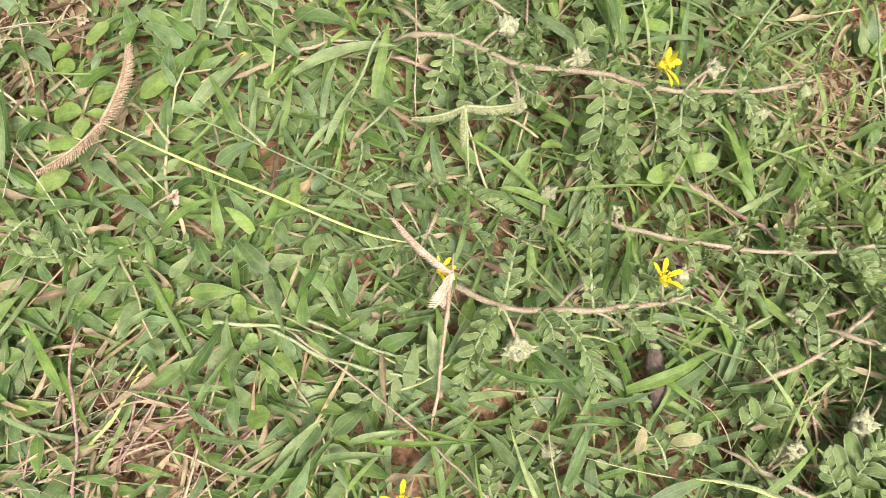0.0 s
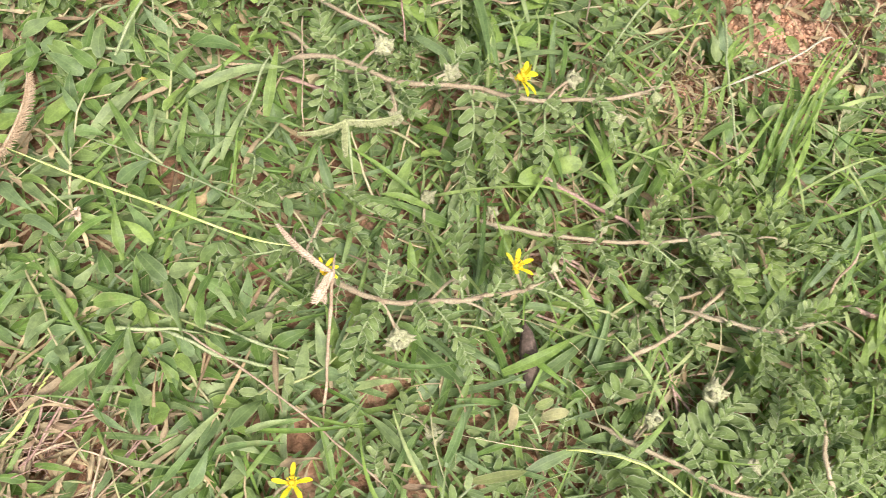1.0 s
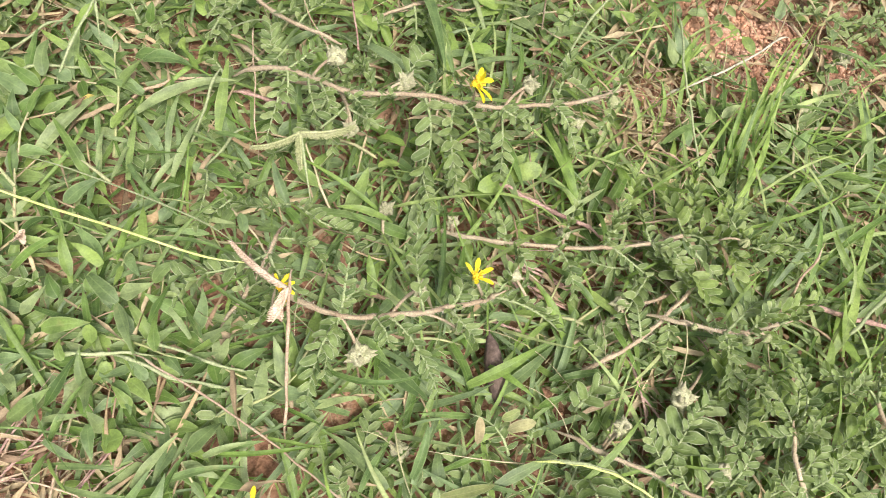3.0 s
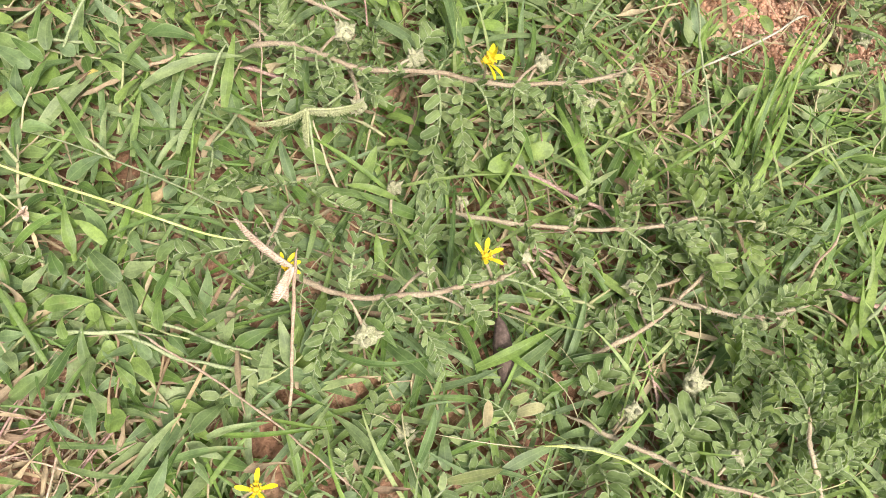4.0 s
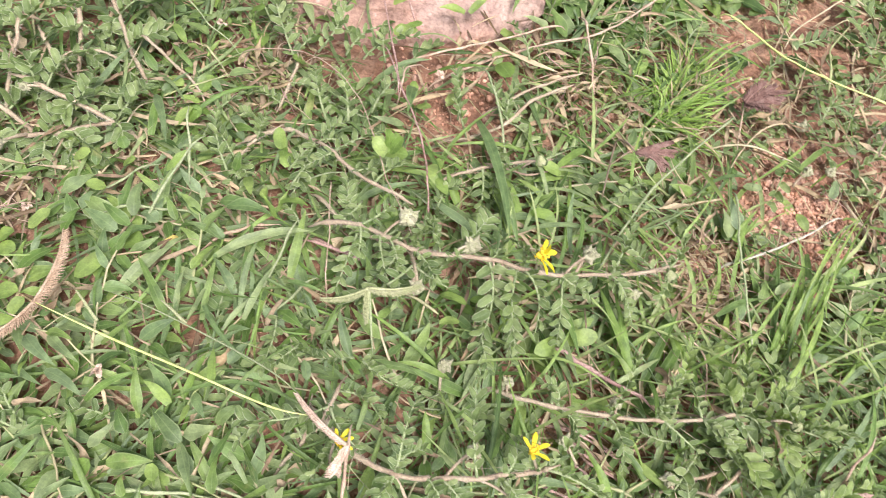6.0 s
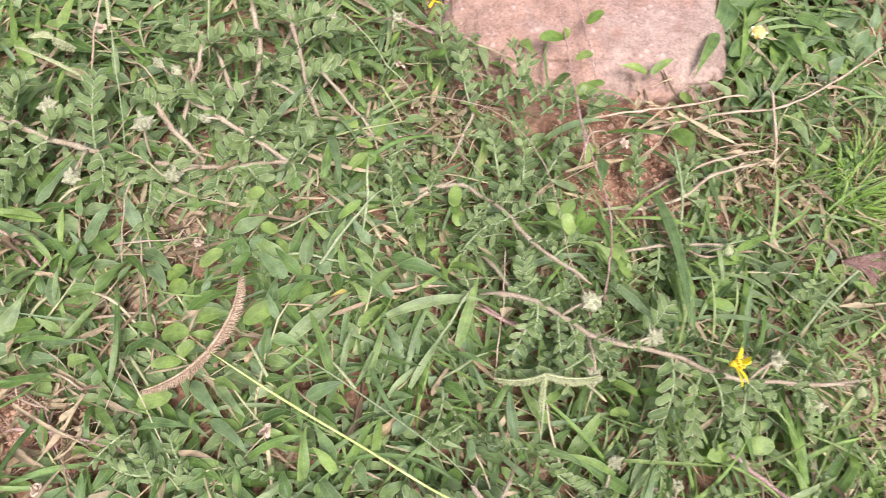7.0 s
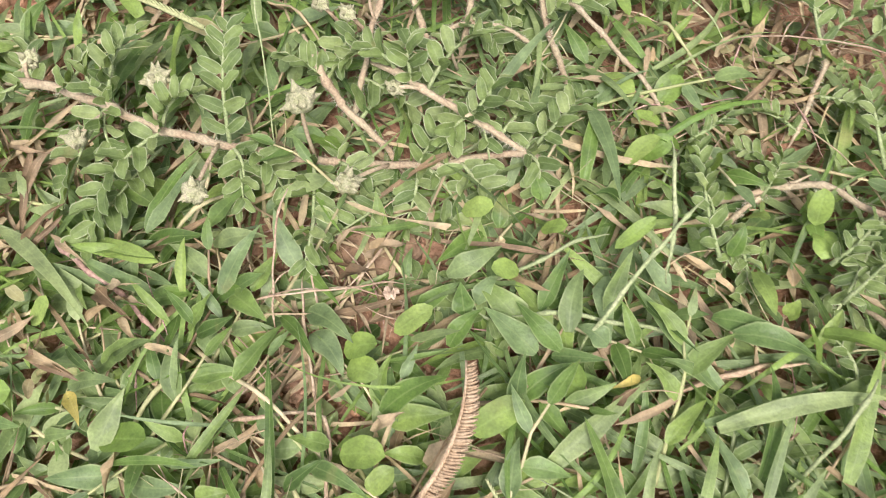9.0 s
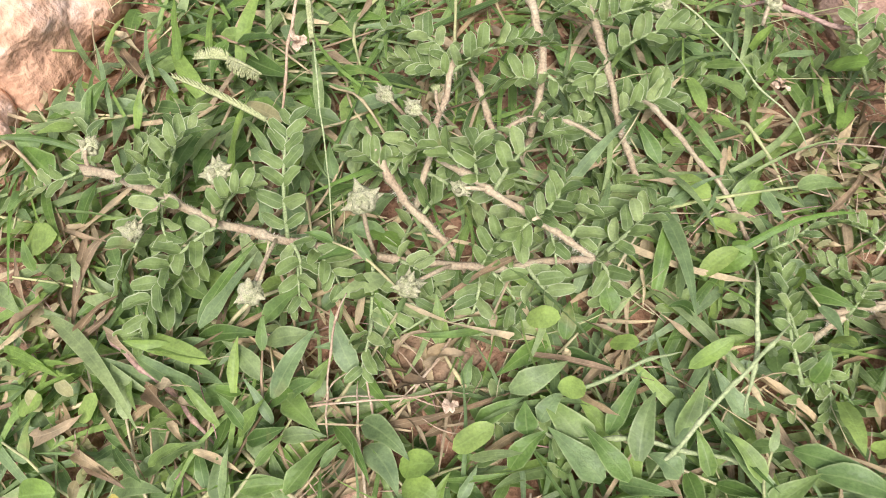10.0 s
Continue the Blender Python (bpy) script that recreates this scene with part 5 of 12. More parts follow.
vine_leaf(v, (14.4, 179.2, 2.0), (3.6, 166.6, 2.0), 6, 20, 2, 1.6, -5)
vine_leaf(v, (-2.6, 225.7, -6.0), (-8.1, 248.7, -2.0), 6, 20, 3, 1.0, 4)
vine_leaf(v, (7.2, 222.7, -4.0), (2.9, 249.6, -2.0), 6, 30, 3, -0.8, 3)
vine_leaf(v, (-16.4, 197.2, -4.0), (-6.5, 210.3, -2.0), 5, 20, 3, -1.3, 0)
vine_leaf(v, (16.8, 229.1, -4.0), (31.7, 250.4, -2.0), 6, 20, 3, 0.9, 1)
vine_leaf(v, (44.2, 175.5, 6.0), (54.5, 182.3, 8.0), 6, 50, 3, 2.2, 3)
vine_leaf(v, (-29.0, 216.6, -6.7), (-39.8, 225.1, -4.0), 6, 30, 3, -2.3, 2)
vine_leaf(v, (-5.9, 209.4, 0.0), (6.9, 218.4, 2.0), 6, 30, 3, -0.3, -3)
vine_leaf(v, (2.0, 200.5, 5.0), (-9.1, 195.8, 0.0), 6, 20, 3, 1.7, 5)
vine_leaf(v, (10.2, 190.2, 7.0), (23.3, 195.4, 6.0), 6, 30, 3, -2.9, 1)
vine_leaf(v, (-49.6, 227.6, -6.0), (-39.1, 238.1, -6.0), 6, 30, 3, -1.4, 7)
v = vine([(-2.6, 185.8, -8.0), (9.2, 170.6, -4.0), (22.7, 161.3, 2.0), (34.7, 155.9, 6.0), (44.7, 152.9, 8.0)], 0.988)
vine_leaf(v, (44.6, 161.8, 10.0), (34.1, 155.4, 8.0), 6, 50, 2, -3.0, 6)
vine_leaf(v, (14.0, 167.3, -1.9), (8.4, 187.5, 4.0), 5, 10, 3, 1.6, 3)
vine_leaf(v, (11.8, 168.8, -2.8), (10.0, 185.6, 4.0), 6, 10, 3, 2.8, -2)
vine_leaf(v, (23.1, 161.1, 2.1), (29.0, 137.1, -2.0), 6, 30, 3, 2.8, 7)
vine_leaf(v, (44.7, 152.9, 8.0), (36.5, 166.9, 10.0), 6, 50, 3, -1.4, -6)
vine_leaf(v, (-14.7, 187.1, -2.0), (-4.7, 198.5, 2.0), 4, 10, 3, -0.1, 7)
v = vine([(51.7, 226.4, -18.0), (63.5, 227.3, -16.0), (78.3, 233.7, -12.0), (89.4, 243.2, -8.0), (104.1, 248.1, -4.0)], 0.912)
vine_leaf(v, (55.9, 234.9, -14.0), (54.3, 256.2, -4.0), 6, 35, 3, -1.2, 7)
vine_leaf(v, (59.9, 227.0, -16.6), (53.6, 241.6, -4.0), 6, 40, 3, 0.6, -4)
vine_leaf(v, (78.3, 233.7, -12.0), (85.2, 251.4, -6.0), 6, 40, 3, 2.9, 0)
vine_leaf(v, (78.8, 234.2, -11.8), (72.8, 252.2, -6.0), 5, 30, 3, 2.9, -3)
vine_leaf(v, (63.2, 227.2, -16.1), (74.9, 212.0, -14.0), 6, 30, 3, 0.9, 2)
vine_leaf(v, (74.4, 224.6, -12.0), (69.2, 197.4, -8.0), 7, 45, 3, 1.2, 2)
v = vine([(-18.2, 267.6, -4.0), (-17.0, 255.5, -4.0), (-19.3, 244.6, -6.0), (-22.9, 235.1, -8.0)], 0.836)
vine_leaf(v, (-19.0, 298.3, -2.0), (-21.6, 276.5, -4.0), 6, 40, 3, -0.5, -3)
vine_leaf(v, (-17.5, 260.4, -4.0), (3.3, 271.6, 0.0), 7, 40, 3, 2.9, 0)
vine_leaf(v, (-19.2, 245.0, -5.9), (-3.0, 243.0, -8.0), 6, 20, 3, -1.3, 0)
vine_leaf(v, (-22.9, 235.1, -8.0), (-34.4, 240.3, -8.0), 5, 20, 3, 0.6, 0)
vine_leaf(v, (-17.9, 264.6, -4.0), (-31.0, 290.3, 6.0), 7, 40, 3, -0.4, 1)
vine_leaf(v, (-17.0, 255.3, -4.0), (-27.9, 283.8, 12.0), 7, 20, 3, 1.8, 3)
vine_leaf(v, (-7.8, 260.3, -2.0), (4.6, 276.0, 12.0), 6, 20, 3, -2.8, 4)
vine_leaf(v, (-29.6, 276.4, 0.0), (-35.6, 297.0, 12.0), 6, 20, 3, 2.9, 8)
vine_leaf(v, (4.6, 259.5, -2.0), (20.5, 268.4, 8.0), 6, 25, 3, 1.2, -7)
vine_leaf(v, (12.4, 259.4, -4.0), (34.5, 265.0, 6.0), 6, 25, 3, 2.1, -4)
vine_leaf(v, (22.4, 258.2, -4.0), (21.8, 265.6, 8.0), 5, 30, 3, 0.9, 7)
vine_leaf(v, (6.8, 270.5, -2.0), (-4.3, 283.0, 12.0), 6, 20, 3, 1.3, -6)
flower(v, (-40.8, 306.8, 6.0), 12.7, (0, 0, 1), ((80, 10), (20, 10), (-40, 10), (-100, 10), (150, 10)), (-35.2, 303.4, 0.0))
v = vine([(170.1, 58.2, -30.0), (168.7, 65.6, -28.0), (154.7, 84.3, -26.0), (138.8, 92.0, -25.0)], 0.912)
vine_leaf(v, (142.6, 85.1, -12.0), (125.3, 64.7, -8.0), 6, 25, 3, -0.1, 1)
v = vine([(50.4, 199.2, -8.0), (64.9, 203.2, -6.0), (79.5, 204.9, -4.0), (90.2, 205.6, -2.0)], 0.76)
vine_leaf(v, (77.7, 204.7, -4.2), (69.5, 192.0, -10.0), 6, 40, 3, -2.9, 1)
vine_leaf(v, (90.2, 205.6, -2.0), (104.1, 211.8, 0.0), 6, 40, 3, -1.5, 3)
vine_leaf(v, (134.8, 198.5, -6.0), (120.1, 188.0, -8.0), 6, 40, 3, -0.2, 5)
bud(v, (86.1, 195.2, 12.0), 5.2, (79.8, 197.0, 4.0))
v = vine([(67.7, 238.4, -14.0), (81.1, 247.0, -12.0), (94.7, 254.1, -10.0), (111.0, 259.6, -8.0)], 0.76)
vine_leaf(v, (90.7, 269.8, -10.0), (83.8, 289.6, -8.0), 6, 30, 3, -0.9, 5)
v = vine([(-39.9, 205.1, -14.0), (-36.3, 210.1, -10.0), (-32.2, 214.4, -8.0), (-24.5, 218.7, -6.0)], 0.836)
vine_leaf(v, (-41.2, 195.5, -4.0), (-47.6, 221.5, 0.0), 6, 40, 3, 1.6, 3)
vine_leaf(v, (-39.2, 206.0, -13.2), (-49.3, 220.1, -4.0), 8, 30, 4, 0.5, 7)
vine_leaf(v, (-39.0, 206.3, -13.0), (-33.6, 189.8, -12.0), 6, 15, 4, 1.9, -1)
vine_leaf(v, (-37.6, 208.3, -11.4), (-41.0, 192.1, -12.0), 6, 30, 3, 1.9, 2)
vine_leaf(v, (-31.2, 214.9, -7.7), (-27.8, 225.0, -4.0), 6, 30, 3, -0.8, -6)
v = vine([(33.6, 156.8, 6.0), (34.5, 147.1, 9.0), (34.5, 139.3, 10.0)], 0.912)
vine_leaf(v, (33.7, 155.5, 6.4), (44.9, 166.0, 10.0), 6, 60, 3, 1.7, -4)
bur(v, (35.7, 137.7, 9.0), 5.8, (34.4, 148.0, 8.7))
v = vine([(-119.8, 248.6, -4.0), (-111.9, 253.9, -2.0), (-101.6, 253.1, 0.0), (-94.0, 252.2, -4.0)], 0.76)
vine_leaf(v, (-111.9, 253.9, -2.0), (-98.9, 247.4, -6.0), 6, 30, 3, 0.7, -6)
v = vine([(8.5, 97.8, 8.0), (6.2, 91.7, 9.0), (4.1, 86.6, 10.0)], 0.76)
vine_leaf(v, (15.7, 108.7, 12.0), (33.8, 96.4, 12.0), 8, 40, 3, -2.8, 14)
vine_leaf(v, (8.5, 97.7, 8.0), (24.6, 85.5, 8.0), 8, 45, 3, 2.7, 22)
vine_leaf(v, (13.7, 109.2, 10.0), (-3.2, 111.5, 6.0), 7, 20, 3, 2.4, -26)
v = vine([(107.7, 59.2, -20.0), (119.4, 66.6, -18.0), (132.8, 72.1, -16.0), (147.1, 76.2, -16.0), (163.0, 79.4, -16.0)], 0.836)
vine_leaf(v, (177.1, 89.2, -2.0), (193.9, 82.3, -4.0), 6, 50, 3, -1.2, -1)
vine_leaf(v, (177.4, 90.4, -2.0), (168.7, 99.6, 6.0), 6, 50, 3, 3.0, 6)
vine_leaf(v, (176.9, 88.1, -2.0), (194.3, 84.7, 2.0), 7, 65, 3, 1.5, 1)
vine_leaf(v, (167.2, 91.8, -3.0), (180.9, 81.2, -6.0), 7, 65, 3, -2.8, -4)
vine_leaf(v, (153.9, 77.6, -16.0), (160.8, 59.6, -8.0), 6, 20, 3, 2.5, -6)
v = vine([(-14.5, 71.6, -14.0), (-3.8, 85.9, -10.0), (-1.7, 96.3, -6.0)], 0.836)
vine_leaf(v, (-16.2, 132.2, -6.0), (-20.0, 110.2, -4.0), 5, 30, 2, 1.8, -6)
vine_leaf(v, (-6.3, 120.7, -6.0), (-17.2, 110.3, -4.0), 5, 30, 2, 0.7, -6)
vine_leaf(v, (-107.2, 88.0, -4.0), (-125.9, 90.3, -6.0), 6, 20, 2, 2.6, 7)
vine_leaf(v, (-108.3, 84.2, -4.0), (-117.3, 95.8, -0.0), 5, 20, 2, -0.9, -2)
vine_leaf(v, (-93.8, 53.2, -10.0), (-102.1, 46.5, -12.0), 5, 10, 2, 0.1, 4)
vine_leaf(v, (-95.2, 51.5, -10.0), (-88.8, 56.4, -12.0), 5, 10, 2, -2.4, 4)
vine_leaf(v, (-99.2, 90.6, -10.0), (-108.4, 104.5, -8.0), 6, 20, 3, 1.5, -6)
vine_leaf(v, (-96.4, 87.2, -10.0), (-113.8, 95.9, -8.0), 6, 20, 3, 1.6, -3)
vine_leaf(v, (-70.2, 92.2, -8.0), (-86.1, 93.9, -8.0), 5, 20, 3, -1.2, 0)
flower(v, (-0.5, 12.4, 4.0), 12.8, (0, 0.2, 1), ((85, 10), (5, 10), (-60, 10), (170, 10), (-120, 15)), (-6.4, 9.7, 0.0))

v = vine([(283.7, 326.5, -41.5), (276.2, 296.4, -40.8), (269.1, 268.2, -40.1), (260.1, 238.1, -39.2), (253.1, 212.8, -38.5)], 0.9)
vine_leaf(v, (276.2, 296.4, -40.8), (247.9, 283.6, -35.0), 7, 30, 3, 0.6, 4)
vine_leaf(v, (273.6, 288.1, -40.5), (297.9, 295.8, -40.0), 6, 30, 3, 0.6, 4)
vine_leaf(v, (269.1, 268.2, -40.1), (244.8, 252.5, -34.7), 6, 10, 3, 0.6, 4)
vine_leaf(v, (267.9, 264.3, -40.0), (255.7, 244.3, -35.8), 5, 10, 3, 0.6, 4)
vine_leaf(v, (262.4, 245.4, -39.4), (285.5, 253.9, -38.7), 6, 15, 3, 0.6, 4)
vine_leaf(v, (259.0, 234.4, -39.1), (276.1, 240.5, -37.8), 6, 30, 3, 0.6, 4)
vine_leaf(v, (255.2, 220.3, -38.7), (236.3, 217.7, -33.9), 6, 20, 3, 0.6, 4)
vine_leaf(v, (253.1, 212.8, -38.5), (262.3, 227.2, -36.4), 5, 20, 3, 0.6, 4)
vine_leaf(v, (280.1, 309.1, -41.2), (295.7, 320.5, -39.7), 6, 20, 3, 0.6, 4)
bur(v, (281.0, 257.4, -35.3), 6.8, (270.7, 253.3, -40.3))
bur(v, (231.7, 253.2, -30.4), 6.2, (244.4, 251.2, -37.7))
bud(v, (240.5, 226.9, -31.3), 5.0, (255.4, 230.0, -38.7))
bud(v, (228.3, 226.4, -30.1), 5.0, (222.4, 233.6, -35.5))
v = vine([(236.1, 300.3, -36.8), (234.8, 280.4, -36.7), (227.1, 260.8, -35.9), (225.9, 244.4, -35.8), (224.6, 233.8, -35.7)], 0.6)
vine_leaf(v, (227.1, 260.8, -35.9), (211.3, 242.6, -31.4), 6, 25, 3, 0.6, 4)
vine_leaf(v, (234.8, 280.4, -36.7), (252.0, 298.3, -35.4), 6, 15, 3, 0.6, 4)
vine_leaf(v, (233.7, 276.5, -36.6), (253.3, 276.4, -35.5), 7, 35, 3, 0.6, 4)
vine_leaf(v, (227.1, 260.8, -35.9), (205.6, 259.3, -30.8), 5, 15, 3, 0.6, 4)
vine_leaf(v, (225.9, 244.4, -35.8), (205.5, 207.9, -30.8), 6, 30, 3, 0.6, 4)
v = vine([(250.8, 203.4, -38.3), (253.7, 185.9, -38.6), (252.9, 163.0, -38.5), (248.9, 148.3, -38.1)], 0.9)
vine_leaf(v, (253.2, 193.8, -38.5), (250.1, 181.7, -35.2), 5, 15, 3, 0.6, 4)
vine_leaf(v, (252.2, 200.2, -38.4), (281.7, 212.4, -38.4), 7, 25, 3, 0.6, 4)
vine_leaf(v, (253.7, 185.9, -38.6), (230.5, 187.7, -33.3), 6, 25, 3, 0.6, 4)
vine_leaf(v, (252.9, 163.0, -38.5), (268.4, 167.8, -37.0), 6, 20, 3, 0.6, 4)
vine_leaf(v, (253.1, 170.5, -38.5), (236.9, 175.1, -33.9), 5, 20, 3, 0.6, 4)
vine_leaf(v, (266.3, 205.9, -39.8), (281.0, 199.7, -38.3), 6, 30, 3, 0.6, 4)
bur(v, (235.1, 162.6, -30.7), 6.0, (253.9, 168.4, -38.6))
bud(v, (246.7, 157.1, -31.9), 5.0, (259.7, 175.3, -39.2))
v = vine([(337.0, 311.1, -46.8), (311.3, 268.0, -44.3), (294.8, 237.0, -42.7), (282.2, 224.8, -41.4), (264.8, 218.2, -39.7)], 0.7)
vine_leaf(v, (311.3, 268.0, -44.3), (299.4, 279.9, -40.1), 6, 20, 3, 0.6, 4)
vine_leaf(v, (294.8, 237.0, -42.7), (299.5, 224.4, -40.1), 6, 20, 3, 0.6, 4)
vine_leaf(v, (328.4, 297.6, -46.0), (310.9, 303.3, -41.3), 6, 20, 3, 0.6, 4)
vine_leaf(v, (292.2, 235.0, -42.4), (273.4, 221.0, -37.5), 5, 25, 3, 0.6, 4)
bur(v, (309.0, 303.1, -38.1), 6.0, (324.8, 297.2, -45.6))

# ---- loose straws, twigs and culms ----
stalk("dry_twig", "twig", 0.95, [(91.3, 121.0, -7.1), (97.0, 117.2, -7.9), (103.2, 113.8, -8.9), (109.3, 110.0, -9.9), (115.6, 107.1, -10.9), (121.9, 104.1, -11.8)], "dry reddish brown twig lying in the grass", "twig")
stalk("dry_twig", "twig", 0.6, [(92.6, 94.0, -19.3), (100.0, 91.2, -20.4), (107.3, 87.4, -21.6), (114.1, 82.8, -22.6)], "dry reddish brown twig lying in the grass", "twig")
stalk("dry_twig", "twig", 0.6, [(95.9, 88.5, -19.8), (102.3, 83.3, -20.8), (109.5, 78.7, -21.9), (114.6, 76.0, -22.7)], "dry reddish brown twig lying in the grass", "twig")
stalk("dry_twig", "twig", 0.6, [(92.4, 86.7, -19.2), (96.1, 81.0, -19.8), (100.3, 76.6, -20.5)], "dry reddish brown twig lying in the grass", "twig")
stalk("dry_twig", "twig", 0.6, [(81.6, 72.0, -17.6), (86.7, 70.6, -18.4), (91.8, 68.8, -19.1)], "dry reddish brown twig lying in the grass", "twig")
stalk("dry_twig", "twig", 0.5, [(132.2, 48.8, -18.7), (133.2, 39.6, -18.8), (131.3, 27.3, -18.7)], "dry reddish brown twig lying in the grass", "twig")
stalk("dry_twig", "twig", 0.5, [(133.7, 40.4, -18.9), (136.2, 35.4, -19.1), (138.4, 30.8, -19.3)], "dry reddish brown twig lying in the grass", "twig")
stalk("dry_straw", "straw", 0.512, [(134.1, 106.8, -16.0), (143.6, 106.1, -15.0), (157.3, 106.4, -14.0)], "dry tan straw lying in the grass", "straw")
stalk("dry_twig", "twig", 1.05, [(207.3, 68.7, -18.0), (217.1, 65.0, -19.0), (228.4, 61.7, -20.1), (239.9, 59.0, -21.2), (251.4, 57.2, -22.3), (261.8, 56.3, -23.4)], "dry reddish brown twig lying in the grass", "twig")
stalk("dry_straw", "straw", 0.576, [(196.1, 72.5, -14.0), (197.8, 76.9, -8.0), (202.2, 82.1, -2.0)], "dry tan straw lying in the grass", "straw")
stalk("dry_straw", "white", 0.576, [(172.5, 167.4, -20.0), (187.8, 172.3, -18.0), (204.9, 179.0, -16.0), (223.0, 188.3, -14.0)], "dry tan straw lying in the grass", "straw")
stalk("dry_straw", "straw", 0.64, [(49.3, 260.9, -16.0), (68.0, 269.8, -14.0), (88.2, 277.7, -12.0), (106.0, 282.3, -10.0), (127.6, 289.9, -10.0), (155.3, 310.1, -8.0), (175.2, 329.6, -6.0)], "dry tan straw lying in the grass", "straw")
stalk("dry_twig", "twig", 0.384, [(40.9, 175.5, 4.0), (39.7, 183.4, 14.0), (37.3, 190.9, 24.0), (33.4, 201.1, 30.0), (29.8, 210.1, 31.0), (23.2, 233.0, 30.0)], "dry reddish brown twig lying in the grass", "twig")
stalk("dry_twig", "twig", 0.384, [(27.6, 227.8, 20.0), (25.5, 248.3, 16.0), (21.1, 282.4, 10.0), (17.7, 308.4, 6.0), (14.5, 327.1, 4.0)], "dry reddish brown twig lying in the grass", "twig")
stalk("dry_twig", "twig", 0.384, [(35.0, 282.3, 2.0), (31.5, 296.2, 4.0), (24.9, 320.2, 6.0), (21.5, 328.1, 8.0)], "dry reddish brown twig lying in the grass", "twig")
stalk("thin_straw", "straw", 0.24, [(-35.8, 254.3, 4.0), (-13.5, 245.5, 14.0), (1.6, 231.3, 20.0), (12.3, 214.6, 22.0), (17.9, 199.1, 20.0), (24.0, 180.6, 16.0), (31.4, 164.4, 14.0)], "thin pale straw arching over the grass", "straw")
stalk("thin_straw", "straw", 0.288, [(1.4, 184.7, 2.0), (2.1, 168.0, 4.0), (1.8, 148.9, 2.0), (1.9, 142.4, -0.0)], "thin pale straw arching over the grass", "straw")
stalk("grass_culm", "culm", 0.6, [(-12.9, 162.9, 4.0), (-16.8, 155.4, -2.0), (-22.6, 146.5, -12.0)], "green grass culm between the leaves", "grass culm")
stalk("grass_culm", "culm", 0.6, [(-6.3, 142.2, 0.0), (-11.0, 139.6, -6.0), (-17.6, 136.5, -12.0)], "green grass culm between the leaves", "grass culm")
stalk("grass_culm", "culm", 0.64, [(-39.9, 63.1, -4.0), (-27.5, 57.2, -5.0), (-13.5, 53.2, -6.0), (7.5, 49.4, -8.0)], "green grass culm between the leaves", "grass culm")
stalk("grass_culm", "culm", 0.576, [(-30.7, 68.0, -5.0), (-13.7, 60.1, -5.0), (0.4, 55.1, -6.0), (12.8, 48.5, -8.0)], "green grass culm between the leaves", "grass culm")
stalk("grass_culm", "culm", 0.704, [(-59.6, 66.5, -6.0), (-49.1, 66.2, -6.0), (-38.6, 65.4, -6.0)], "green grass culm between the leaves", "grass culm")
stalk("thin_straw", "straw", 0.384, [(-32.1, 59.9, 2.0), (-16.4, 48.9, 2.0), (0.6, 36.0, 0.0), (14.1, 24.1, -2.0), (24.1, 14.7, -4.0)], "thin pale straw arching over the grass", "straw")
stalk("dry_twig", "twig", 0.50, [(-95.2, 16.0, -6.0), (-94.6, 26.8, -2.0), (-95.8, 42.0, 4.0), (-96.2, 51.0, 8.0), (-94.5, 55.1, 12.0)], "dry reddish brown twig lying in the grass", "twig")
stalk("dry_twig", "twig", 0.96, [(-82.8, 67.0, -14.0), (-86.4, 59.6, -14.0), (-90.9, 49.1, -16.0)], "dry reddish brown twig lying in the grass", "twig")
stalk("dry_straw", "straw", 0.42, [(-122.9, 44.3, -10.0), (-114.4, 43.5, -10.0), (-105.8, 42.4, -10.0)], "dry tan straw lying in the grass", "straw")
stalk("dry_twig", "twig", 0.37, [(-111.5, 36.4, -8.0), (-105.7, 31.5, -8.0), (-100.1, 27.6, -10.0)], "dry reddish brown twig lying in the grass", "twig")
stalk("dry_straw", "straw", 0.384, [(-135.4, 165.8, -6.0), (-129.9, 151.3, -8.0), (-127.2, 141.5, -10.0), (-127.3, 139.3, -12.0)], "dry tan straw lying in the grass", "straw")
stalk("dry_twig", "twig", 0.704, [(-2.3, 164.1, -6.0), (4.8, 160.8, -6.0), (12.9, 158.8, -8.0)], "dry reddish brown twig lying in the grass", "twig")
stalk("dry_twig", "straw", 0.704, [(-41.6, 166.6, -8.0), (-34.8, 169.9, -8.0), (-25.8, 173.0, -8.0)], "dry reddish brown twig lying in the grass", "twig")
stalk("dry_straw", "straw", 0.64, [(13.1, 75.9, 18.0), (11.8, 64.8, 12.0), (10.8, 51.3, 4.0), (8.9, 39.5, -6.0)], "dry tan straw lying in the grass", "straw")
stalk("grass_culm", "culm", 0.64, [(99.3, 19.1, -6.0), (106.0, 17.5, -6.0), (115.0, 14.4, -8.0)], "green grass culm between the leaves", "grass culm")
stalk("grass_culm", "stalk", 0.448, [(94.9, 19.6, -8.0), (105.6, 17.1, -6.0), (114.5, 13.2, -6.0), (123.6, 7.6, -8.0), (134.2, -1.2, -10.0)], "green grass culm between the leaves", "grass culm")
stalk("grass_culm", "stalk", 0.576, [(194.9, 299.2, -4.0), (211.7, 274.9, -2.0), (230.8, 260.9, -2.0), (256.8, 249.2, -4.0), (276.6, 240.9, -6.0)], "green grass culm between the leaves", "grass culm")
stalk("dry_straw", "straw", 0.576, [(39.7, 266.4, -8.0), (58.2, 271.4, -6.0), (77.0, 276.2, -4.0), (102.2, 286.2, -4.0)], "dry tan straw lying in the grass", "straw")
